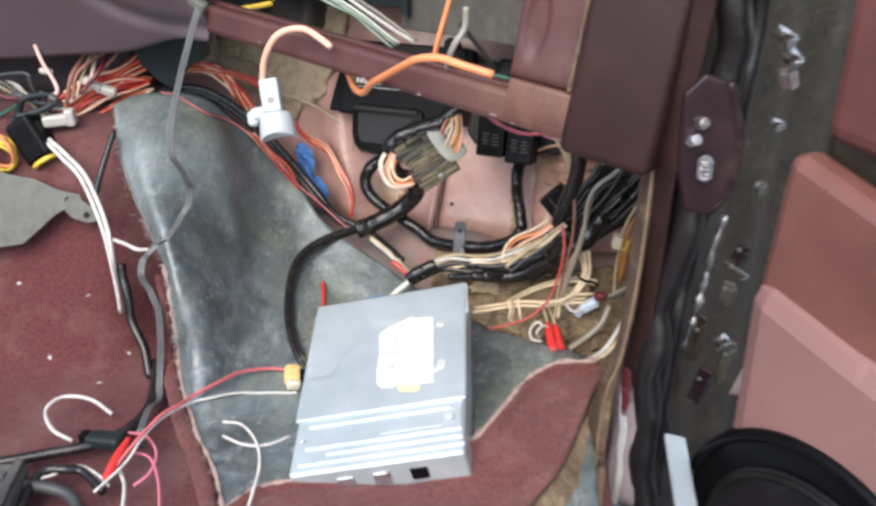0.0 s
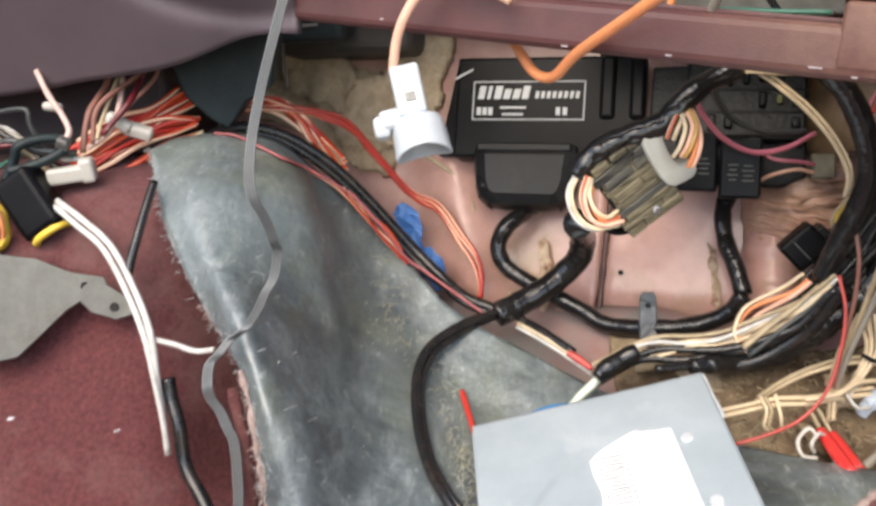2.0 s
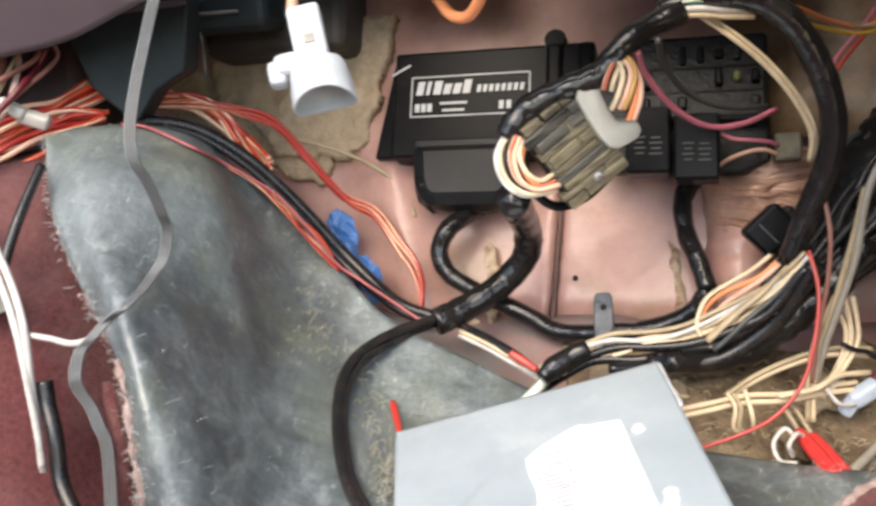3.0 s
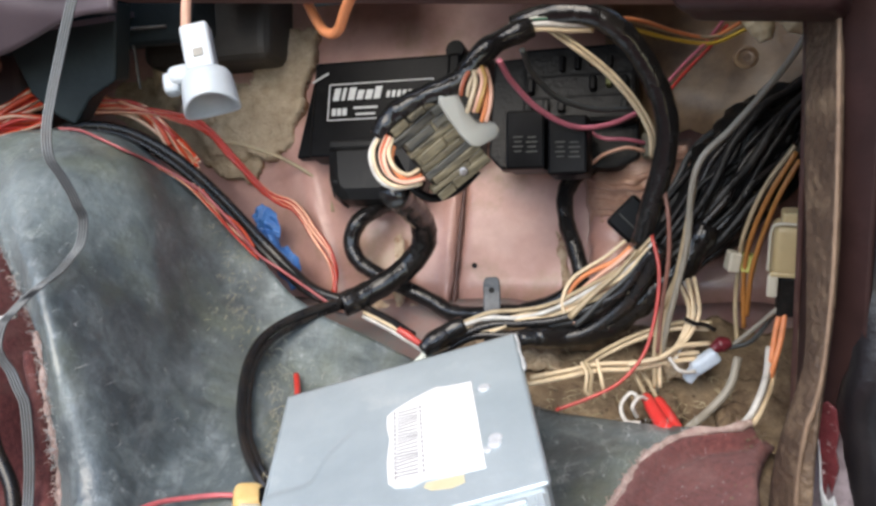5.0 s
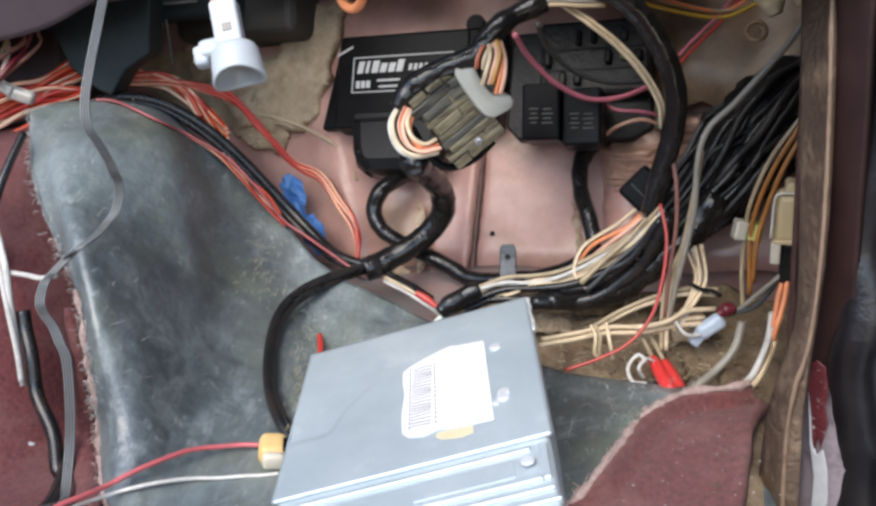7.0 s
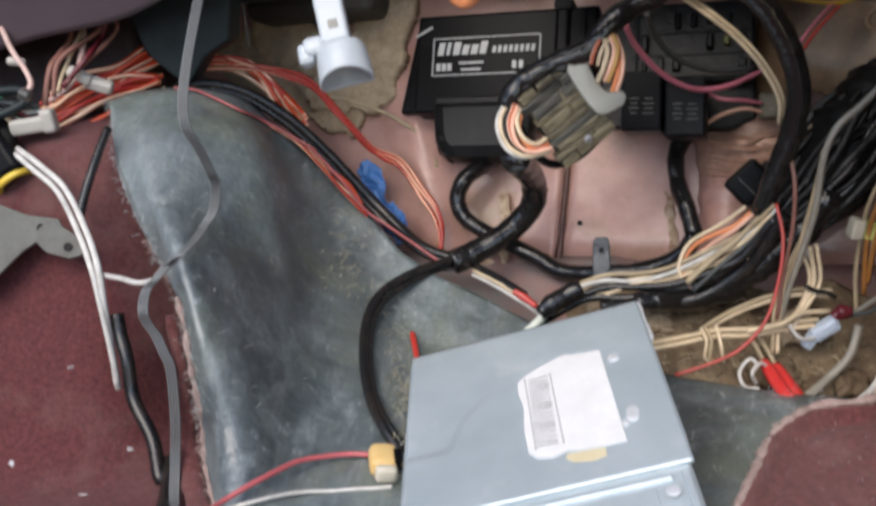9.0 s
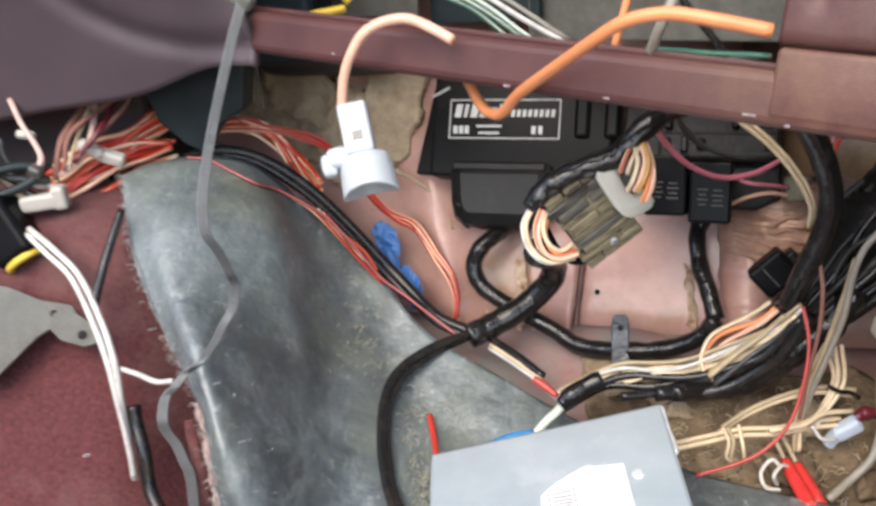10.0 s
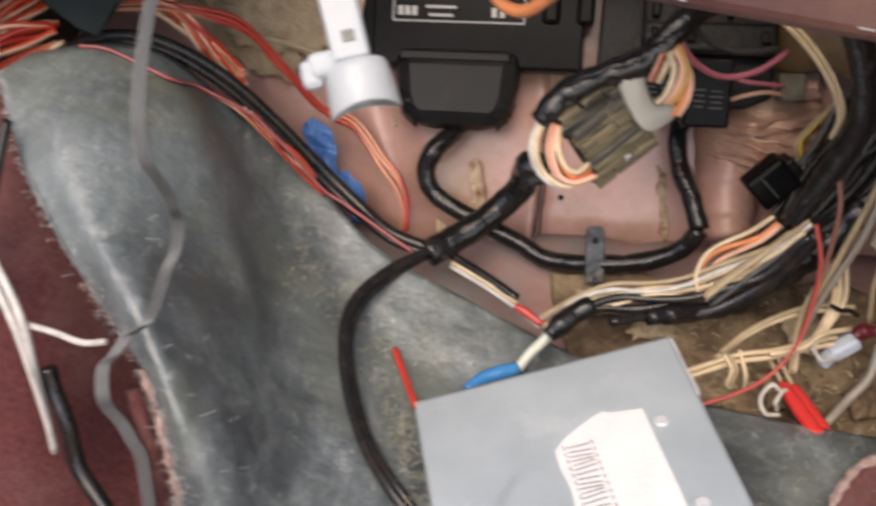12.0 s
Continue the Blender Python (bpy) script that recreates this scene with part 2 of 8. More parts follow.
TRIM = surface("brown_maroon_trim", (0.04, 0.018, 0.016), (0.07, 0.033, 0.028), 30, 0.34, 0, 0.2, 120, (0.12, 0.072, 0.05), 34, (0.5, 0.74), spec=0.4)
# Base darker than TRIM to paint in roof shade; the lavender is peeling
TRIM_P = surface("shaded_peeling_maroon_trim", (0.017, 0.0075, 0.007), (0.033, 0.0145, 0.0135), 30, 0.55, 0, 0.3, 120, (0.26, 0.215, 0.232), 34, (0.2, 0.48), spec=0.2)
fade_in(TRIM_P, 2, 0.088, 0.055)
COWL = surface("tan_dirty_paint", (0.18, 0.112, 0.062), (0.34, 0.22, 0.122), 26, 0.3, 0, 0.3, 160, (0.085, 0.045, 0.026), 14, (0.46, 0.7))
KICK = surface("dirty_kick_metal", (0.13, 0.085, 0.055), (0.25, 0.165, 0.11), 34, 0.6, 0, 0.4, 240, (0.09, 0.05, 0.035), 16, (0.5, 0.75))
JUTE = surface("tan_jute_felt", (0.37, 0.27, 0.175), (0.58, 0.45, 0.31), 90, 0.98, 0, 1.0, 420, (0.22, 0.14, 0.085), 22, (0.52, 0.78))
DIRTY_FELT = surface("dirt_soaked_felt", (0.11, 0.074, 0.045), (0.36, 0.265, 0.165), 46, 0.98, 0, 1.0, 260, (0.075, 0.045, 0.028), 17, (0.44, 0.66))
TOE = surface("dusty_toe_paint", (0.3, 0.165, 0.15), (0.44, 0.27, 0.24), 30, 0.4, 0, 0.25, 150, (0.24, 0.225, 0.215), 15, (0.42, 0.62))
DUCT = surface("dark_green_duct", (0.009, 0.016, 0.018), (0.018, 0.028, 0.03), 30, 0.4, 0, 0.15, 300, spec=0.3)
BLACK = surface("black_plastic", (0.003, 0.003, 0.0036), (0.006, 0.006, 0.0068), 60, 0.27, 0, 0.08, 500, (0.02, 0.019, 0.018), 40, (0.62, 0.85), spec=0.11)
BLACK_DULL = surface("black_dusty_plastic", (0.005, 0.005, 0.005), (0.014, 0.013, 0.012), 60, 0.36, 0, 0.4, 300, (0.04, 0.034, 0.028), 30, (0.58, 0.8), spec=0.25)
# Dust patches widened and lightened to paint highlights on the wires
TRUNK_BLACK = surface("black_dusty_highlit_insulation", (0.006, 0.006, 0.006), (0.018, 0.017, 0.016), 60, 0.34, 0, 0.4, 300, (0.07, 0.06, 0.05), 30, (0.46, 0.74), spec=0.45)
RUBBER = surface("black_rubber_seal", (0.006, 0.0055, 0.007), (0.015, 0.013, 0.0145), 40, 0.26, 0, 0.2, 300)
ALU = surface("scuffed_aluminium", (0.45, 0.525, 0.56), (0.56, 0.63, 0.66), 20, 0.27, 0.4, 0.06, 500, (0.66, 0.71, 0.72), 26, (0.55, 0.75), rough2=0.42)


def waviness(m, scale, strength):
    """Adds slow dents under a surface's fine relief."""
    n, l = m.node_tree.nodes, m.node_tree.links
    fine = next(x for x in n if x.bl_idname == "ShaderNodeBump")
    tc = next(x for x in n if x.bl_idname == "ShaderNodeTexCoord")
    t, slow = n.new("ShaderNodeTexNoise"), n.new("ShaderNodeBump")
    t.inputs["Scale"].default_value, t.inputs["Detail"].default_value = scale, 2
    slow.inputs["Strength"].default_value, slow.inputs["Distance"].default_value = strength, 0.02
    l.new(tc.outputs["Object"], t.inputs["Vector"])
    l.new(t.outputs["Fac"], slow.inputs["Height"])
    l.new(slow.outputs["Normal"], fine.inputs["Normal"])


waviness(ALU, 9, 0.16)
waviness(PAINT, 14, 0.25)
STEEL = surface("dull_steel", (0.09, 0.09, 0.088), (0.22, 0.215, 0.2), 60, 0.35, 0.6, 0.3, 300, (0.2, 0.16, 0.12), 40, (0.5, 0.75))
CLIP = surface("dark_clip_steel", (0.045, 0.047, 0.05), (0.12, 0.122, 0.125), 60, 0.3, 0.5, 0.4, 300, (0.22, 0.2, 0.17), 50, (0.55, 0.75))
BRACKET = surface("grey_painted_steel", (0.085, 0.087, 0.078), (0.165, 0.168, 0.15), 22, 0.6, 0.1, 0.4, 160, (0.08, 0.07, 0.06), 18, (0.46, 0.7))
GRIME = surface("grimy_steel", (0.075, 0.073, 0.063), (0.14, 0.135, 0.115), 26, 0.6, 0.1, 0.4, 160, (0.05, 0.04, 0.03), 14, (0.45, 0.7))
LEMON = surface("bright_yellow_plastic", (0.75, 0.5, 0.05), (0.8, 0.58, 0.1), 90, 0.4)
FLAKE = surface("glossy_maroon_flake", (0.085, 0.02, 0.024), (0.14, 0.032, 0.036), 120, 0.15, 0, 0.5, 260, (0.5, 0.4, 0.4), 160, (0.55, 0.65))
NYLON_D = glassy("dull_white_nylon", (0.5, 0.47, 0.42))
PAPER = surface("white_paper", (0.67, 0.66, 0.65), (0.75, 0.74, 0.73), 60, 0.6, 0, 0.2, 300)
INK = surface("faded_ink", (0.1, 0.095, 0.1), (0.18, 0.17, 0.18), 200, 0.7)
PRINT = surface("white_print", (0.55, 0.55, 0.54), (0.65, 0.65, 0.63), 200, 0.5)
NYLON = glassy("white_nylon", (0.47, 0.505, 0.525))
NYLON_W = glassy("ivory_nylon", (0.62, 0.57, 0.46))
TAUPE = surface("grimy_taupe_plastic", (0.1, 0.085, 0.055), (0.2, 0.175, 0.12), 70, 0.45, 0, 0.3, 300, (0.03, 0.028, 0.024), 30, (0.5, 0.68))
AMBER = glassy("amber_white_plastic", (0.55, 0.43, 0.24))
YELLOW = surface("yellow_plastic", (0.66, 0.42, 0.15), (0.75, 0.53, 0.24), 60, 0.4, 0, 0.2, 300)
YGREEN = surface("yellow_green_plastic", (0.5, 0.5, 0.12), (0.6, 0.58, 0.2), 90, 0.45)
BLUE = surface("blue_tape", (0.025, 0.11, 0.34), (0.06, 0.19, 0.46), 90, 0.35, 0, 0.6, 200)
PALEBLUE = surface("pale_blue_nylon", (0.42, 0.5, 0.6), (0.55, 0.62, 0.7), 90, 0.4)
REDPL = surface("red_vinyl_sleeve", (0.62, 0.03, 0.03), (0.7, 0.05, 0.045), 90, 0.3)
DOORPAD = surface("maroon_door_vinyl", (0.105, 0.032, 0.03), (0.15, 0.048, 0.044), 16, 0.45, 0, 0.2, 700, (0.075, 0.026, 0.026), 7, (0.45, 0.75))
DOORBAND = surface("brown_red_door_vinyl", (0.15, 0.058, 0.045), (0.2, 0.08, 0.062), 14, 0.42, 0, 0.15, 600, (0.11, 0.04, 0.035), 6, (0.48, 0.75))
DOORPINK = surface("faded_door_plastic", (0.23, 0.12, 0.107), (0.3, 0.165, 0.148), 12, 0.42, 0, 0.15, 500, (0.17, 0.075, 0.066), 6, (0.45, 0.75))
CHROME = surface("worn_bright_metal", (0.5, 0.5, 0.52), (0.72, 0.72, 0.75), 90, 0.25, 0.85, 0.5, 260, (0.12, 0.08, 0.06), 70, (0.5, 0.62))
RIVET = surface("bright_rivet", (0.56, 0.58, 0.6), (0.7, 0.71, 0.72), 90, 0.4, 0.3, 0.2, 300)

DUCT_B = surface("grey_brown_plastic", (0.035, 0.03, 0.026), (0.06, 0.052, 0.044), 30, 0.5, 0, 0.15, 300)
JAMB = surface("dark_jamb_paint", (0.014, 0.007, 0.01), (0.034, 0.018, 0.021), 20, 0.3, 0, 0.25, 120, (0.07, 0.05, 0.045), 14, (0.6, 0.82), spec=0.3)
JAMB_D = surface("grimy_jamb_metal", (0.024, 0.017, 0.012), (0.06, 0.042, 0.029), 34, 0.38, 0.1, 0.6, 160, (0.1, 0.075, 0.055), 22, (0.55, 0.75))
SATIN = surface("satin_black_cover", (0.008, 0.008, 0.0085), (0.013, 0.0125, 0.012), 60, 0.3, 0, 0.08, 500, (0.03, 0.028, 0.026), 40, (0.6, 0.85), spec=0.24)
PLUM = surface("plum_shade_backing", (0.035, 0.022, 0.025), (0.055, 0.034, 0.036), 26, 0.5, 0, 0.15, 500, (0.07, 0.05, 0.045), 14, (0.52, 0.78))
FOIL = surface("crumpled_copper_foil", (0.4, 0.22, 0.155), (0.6, 0.38, 0.28), 60, 0.22, 0.2, 0.4, 300, (0.26, 0.13, 0.08), 40, (0.55, 0.75))
NYLON_L = glassy("milky_nylon", (0.55, 0.54, 0.48))
PRINT_DIM = surface("faint_print", (0.07, 0.07, 0.065), (0.11, 0.11, 0.1), 200, 0.6)
GLUE = surface("old_glue", (0.6, 0.5, 0.3), (0.66, 0.58, 0.4), 90, 0.4)
ASPHALT = surface("asphalt", (0.1, 0.1, 0.1), (0.16, 0.155, 0.15), 8, 0.9)

SCUFF = surface("pale_scratch", (0.3, 0.24, 0.24), (0.42, 0.36, 0.36), 200, 0.5)
BLUE_T = surface("blue_vinyl", (0.02, 0.2, 0.5), (0.04, 0.28, 0.62), 90, 0.35, 0, 0.2, 300)
BLUE_D = surface("dark_blue_fuse", (0.01, 0.025, 0.09), (0.015, 0.04, 0.13), 90, 0.35)
OLIVE = surface("olive_fuse", (0.1, 0.11, 0.03), (0.16, 0.16, 0.05), 90, 0.4)
BARE = surface("bare_filler", (0.13, 0.1, 0.11), (0.23, 0.19, 0.2), 40, 0.28, 0, 0.4, 200, (0.09, 0.05, 0.06), 40, (0.5, 0.68))
SEAM_DARK = surface("dark_brown_seam_shadow", (0.075, 0.035, 0.028), (0.14, 0.068, 0.055), 60, 0.35, 0, 0.3, 300)
SOIL = surface("dry_soil", (0.08, 0.055, 0.036), (0.22, 0.155, 0.1), 160, 0.95)
# Darker copy of KICK that paints in shade; its tan dirt is real
CRUST_SHADE = surface("shaded_dirt_crusted_trim", (0.075, 0.048, 0.033), (0.15, 0.1, 0.065), 40, 0.55, 0, 0.4, 200, (0.22, 0.155, 0.1), 24, (0.5, 0.72))
DUST = surface("grey_dust", (0.4, 0.41, 0.4), (0.5, 0.5, 0.48), 200, 0.9)
PEEL = surface("peeled_tan_primer", (0.3, 0.19, 0.1), (0.55, 0.42, 0.3), 120, 0.5, 0, 0.5, 260, (0.2, 0.08, 0.04), 80, (0.5, 0.62))
FUZZ = surface("pale_felt_fuzz", (0.34, 0.33, 0.26), (0.5, 0.49, 0.41), 90, 0.9)
FIBRE = surface("tan_fibre", (0.38, 0.32, 0.2), (0.5, 0.43, 0.28), 90, 0.9)

TAPE = tape("black_loom_tape", (0.012, 0.011, 0.011), 0.17)
W_RED = insulation("red_wire", (0.56, 0.045, 0.035), None, 0.28)
# The pale stripe is part tracer, part painted highlight
W_REDS = insulation("red_wire_tan_tracer_glint", (0.66, 0.07, 0.03), (0.94, 0.62, 0.43), width=0.34, rough=0.16, twist=4)
W_SALMON = insulation("worn_red_wire", (0.48, 0.055, 0.045), None, 0.3, 0.35)
W_BERRY = insulation("worn_pinkish_red_wire", (0.55, 0.12, 0.13), None, 0.3, 0.35)
W_CREAM = insulation("cream_wire", (0.72, 0.57, 0.38), None, 0.4, 0.4)
# Cream here also paints the highlights of the red bundle
W_CREAMS = insulation("cream_glint_wire_red_tracer", (0.9, 0.57, 0.36), (0.62, 0.08, 0.035), width=0.52, rough=0.22, twist=4)
W_DARKRED = insulation("dark_red_wire_tan_tracer", (0.42, 0.032, 0.018), (0.85, 0.42, 0.27), width=0.24, rough=0.16, twist=5)
W_WHITE = insulation("white_wire", (0.62, 0.6, 0.56), None, 0.4, 0.5)
W_ORANGE = insulation("orange_wire", (0.78, 0.27, 0.11), None, 0.4, 0.2)
W_BLUSH = insulation("pinkish_white_wire", (0.62, 0.42, 0.37), None, 0.4, 0.4)
W_RUST = insulation("rusty_brown_wire", (0.24, 0.1, 0.075), None, 0.5, 0.5)
W_ORANGEP = insulation("pale_orange_wire", (0.8, 0.46, 0.33), None, 0.4, 0.2)
W_BRICK = insulation("brick_orange_wire", (0.5, 0.13, 0.07), (0.75, 0.5, 0.36), 0.35, width=0.25)
W_PINK = insulation("pink_wire", (0.6, 0.17, 0.23), None, 0.35)
W_BLACK = insulation("black_wire", (0.012, 0.012, 0.013), None, 0.26, 0.3)
W_GREY = insulation("grey_wire", (0.29, 0.265, 0.22), None, 0.45, 0.3)
W_GREEND = insulation("dark_green_wire", (0.03, 0.12, 0.08), None, 0.4)
W_DGREY = insulation("dark_grey_wire", (0.05, 0.055, 0.055), None, 0.4)
W_ROSE = insulation("rose_red_wire", (0.27, 0.03, 0.04), (0.42, 0.12, 0.12), 0.3, 0.3, width=0.25)
W_SLATE = insulation("slate_ribbon", (0.066, 0.069, 0.073), (0.19, 0.2, 0.2), 0.34, 0.3, width=0.16)
W_GREEN = insulation("green_wire", (0.05, 0.2, 0.13), (0.5, 0.52, 0.45), 0.4)
W_YELLOW = insulation("yellow_wire", (0.66, 0.45, 0.06), None, 0.4)
W_BROWN = insulation("brown_orange_wire", (0.4, 0.16, 0.04), (0.55, 0.32, 0.1), 0.4)
W_TAN = insulation("tan_wire", (0.45, 0.35, 0.22), None, 0.45, 0.4)
W_MINT = insulation("pale_green_wire", (0.3, 0.42, 0.34), (0.6, 0.64, 0.56), 0.4)
W_WINE = insulation("wine_red_tape", (0.12, 0.012, 0.02), None, 0.3)


def streaked(name, along, dark, light, rough=0.42):
    """Grimy moulded plastic with dirt drawn out along one direction."""
    m, n, l, p = nodes_of(name)
    tc = n.new("ShaderNodeTexCoord")
    dot = n.new("ShaderNodeVectorMath")
    dot.operation = "DOT_PRODUCT"
    l.new(tc.outputs["Object"], dot.inputs[0])
    dot.inputs[1].default_value = along
    back = n.new("ShaderNodeVectorMath")
    back.operation = "SCALE"
    back.inputs[0].default_value = along
    l.new(dot.outputs["Value"], back.inputs["Scale"])
    flat = n.new("ShaderNodeVectorMath")
    flat.operation = "MULTIPLY_ADD"
    l.new(back.outputs[0], flat.inputs[0])
    flat.inputs[1].default_value = (-0.82, -0.82, -0.82)
    l.new(tc.outputs["Object"], flat.inputs[2])
    out = None
    for scale, lo, hi, a, b in ((260, 0.4, 0.62, dark, light), (110, 0.57, 0.66, None, (0.014, 0.013, 0.011))):
        t = n.new("ShaderNodeTexNoise")
        t.inputs["Scale"].default_value, t.inputs["Detail"].default_value, t.inputs["Roughness"].default_value = scale, 6, 0.65
        l.new(flat.outputs[0], t.inputs["Vector"])
        r = n.new("ShaderNodeMapRange")
        r.inputs["From Min"].default_value, r.inputs["From Max"].default_value = lo, hi
        l.new(t.outputs["Fac"], r.inputs["Value"])
        x = n.new("ShaderNodeMix")
        x.data_type = "RGBA"
        l.new(r.outputs[0], x.inputs[0])
        if out is None:
            x.inputs[6].default_value = (*a, 1)
        else:
            l.new(out, x.inputs[6])
        x.inputs[7].default_value = (*b, 1)
        out = x.outputs[2]
    l.new(out, p.inputs["Base Color"])
    bp = n.new("ShaderNodeBump")
    bp.inputs["Strength"].default_value, bp.inputs["Distance"].default_value = 0.5, 0.002
    l.new(t.outputs["Fac"], bp.inputs["Height"])
    l.new(bp.outputs["Normal"], p.inputs["Normal"])
    p.inputs["Roughness"].default_value = rough
    return m


# Flaking dirt; the base stays darker than KICK in place of shade
CRUST_S = surface("flaking_dirt_crust", (0.05, 0.03, 0.02), (0.11, 0.07, 0.045), 70, 0.5, 0, 1.0, 220, (0.2, 0.138, 0.088), 50, (0.52, 0.7))
PLUG_ALONG = (0.855, 0.175, 0.489)
PLUG_TAN = streaked("grimy_olive_plastic", PLUG_ALONG, (0.1, 0.083, 0.052), (0.24, 0.2, 0.125))
PLUG_GREY = streaked("grimy_slate_plastic", PLUG_ALONG, (0.05, 0.05, 0.046), (0.13, 0.12, 0.095))

# ---------- builders ----------
def thing(name, at, label, category, group="", kind=""):
    ob = new(name)
    ob.location = at
    ob.empty_display_size = 0.02
    return tagged(ob, label, category, group, kind)


def mesh_of(name, bm, mat, smooth=False):
    me = bpy.data.meshes.new(name)
    bm.to_mesh(me)
    bm.free()
    me.materials.append(mat)
    if smooth:
        me.polygons.foreach_set("use_smooth", [True] * len(me.polygons))
    return me


def place_of(ob):
    m = Matrix.Identity(4)
    while ob:
        m = ob.matrix_basis.copy() @ m
        ob = ob.parent
    return m


def part(name, bm, mat, parent, label="", smooth=False):
    """One mesh object under a thing or a part; its vertices are given in the world."""
    inv = Matrix.Translation(-place_of(parent).translation)
    bmesh.ops.transform(bm, matrix=inv, verts=bm.verts)
    ob = new(name, mesh_of(name, bm, mat, smooth))
    ob.parent = parent
    return tagged(ob, label)


def single(name, bm, mat, label, category, at=(0, 0, 0), group="", kind="", smooth=False):
    """A thing that is one mesh."""
    bmesh.ops.transform(bm, matrix=Matrix.Translation(-Vector(at)), verts=bm.verts)
    ob = new(name, mesh_of(name, bm, mat, smooth))
    ob.location = at
    return tagged(ob, label, category, group, kind)


def spline(pts, per=7):
    pts = [Vector(p) for p in pts]
    if len(pts) == 2:
        return [pts[0].lerp(pts[1], i / per) for i in range(per + 1)]
    ext = [pts[0] * 2 - pts[1], *pts, pts[-1] * 2 - pts[-2]]
    out = []
    for i in range(1, len(ext) - 2):
        a, b, c, d = ext[i - 1:i + 3]
        for k in range(per):
            t = k / per
            out.append(0.5 * (2 * b + (c - a) * t + (2 * a - 5 * b + 4 * c - d) * t * t + (3 * b - a - 3 * c + d) * t ** 3))
    out.append(pts[-1])
    return out


def tube(pts, r, sides=8, per=7, flat=1.0, taper=None, lump=0.0, shift=(0, 0, 0), bm=None, wob=0.0, seed=0, up=None):
    """A tube swept along a smooth curve. flat: thickness over width. taper: radius factors from start to end."""
    line = spline([Vector(p) + Vector(shift) for p in pts], per)
    bm = bm or bmesh.new()
    uvl = bm.loops.layers.uv.verify()
    rings, side, dist = [], None, 0.0
    dists = []
    for i, p in enumerate(line):
        tan = (line[min(i + 1, len(line) - 1)] - line[max(i - 1, 0)]).normalized()
        if side is None:
            ref = Vector(up) if up else (Vector((0, 0, 1)) if abs(tan.z) < 0.9 else Vector((1, 0, 0)))
            side = tan.cross(ref).normalized()
        else:
            side = (side - tan * side.dot(tan)).normalized()
        nor = side.cross(tan)
        if i:
            dist += (p - line[i - 1]).length
        dists.append(dist)
        s = i / (len(line) - 1)
        rad = r
        if taper:
            k = s * (len(taper) - 1)
            j = min(int(k), len(taper) - 2)
            rad = r * (taper[j] + (taper[j + 1] - taper[j]) * (k - j))
        if lump:
            rad *= 1 + lump * noise.noise(Vector((dist * 120, seed * 7.3, 1.7)))
        q = p
        if wob:
            q = p + Vector(noise.noise_vector(Vector((dist * 25, seed * 3.1 + 5, 0.3)))) * wob
        ring = []
        for a in range(sides):
            an = 2 * math.pi * a / sides
            ring.append(bm.verts.new(q + side * (rad * math.cos(an)) + nor * (rad * flat * math.sin(an))))
        rings.append(ring)
    for i in range(len(rings) - 1):
        for a in range(sides):
            f = bm.faces.new((rings[i][a], rings[i][(a + 1) % sides], rings[i + 1][(a + 1) % sides], rings[i + 1][a]))
            for lp, (u, v) in zip(f.loops, ((a / sides, dists[i]), ((a + 1) / sides, dists[i]), ((a + 1) / sides, dists[i + 1]), (a / sides, dists[i + 1]))):
                lp[uvl].uv = (u, v)
    bm.faces.new(rings[0][::-1])
    bm.faces.new(rings[-1])
    bmesh.ops.recalc_face_normals(bm, faces=bm.faces)
    return bm


def rbox(m, sx, sy, sz, bevel=0.001, seg=2, bm=None):
    """A box with rounded edges, centred on the frame m."""
    b = bmesh.new()
    bmesh.ops.create_cube(b, size=1, matrix=Matrix.Diagonal((sx, sy, sz, 1)))
    if bevel:
        bmesh.ops.bevel(b, geom=b.edges[:], offset=bevel, segments=seg, affect="EDGES", profile=0.5)
    bmesh.ops.transform(b, matrix=m, verts=b.verts)
    if bm is None:
        return b
    me = bpy.data.meshes.new("tmp")
    b.to_mesh(me)
    b.free()
    bm.from_mesh(me)
    bpy.data.meshes.remove(me)
    return bm


def cyl(m, r, h, seg=24, bevel=0.0008, r2=None):
    """An upright cylinder or cone with softened rims, centred on the frame m."""
    b = bmesh.new()
    bmesh.ops.create_cone(b, cap_ends=True, segments=seg, radius1=r, radius2=r if r2 is None else r2, depth=h)
    if bevel:
        rims = [e for e in b.edges if abs(e.verts[0].co.z - e.verts[1].co.z) < 1e-6]
        bmesh.ops.bevel(b, geom=rims, offset=bevel, segments=2, affect="EDGES", profile=0.5)
    bmesh.ops.transform(b, matrix=m, verts=b.verts)
    return b


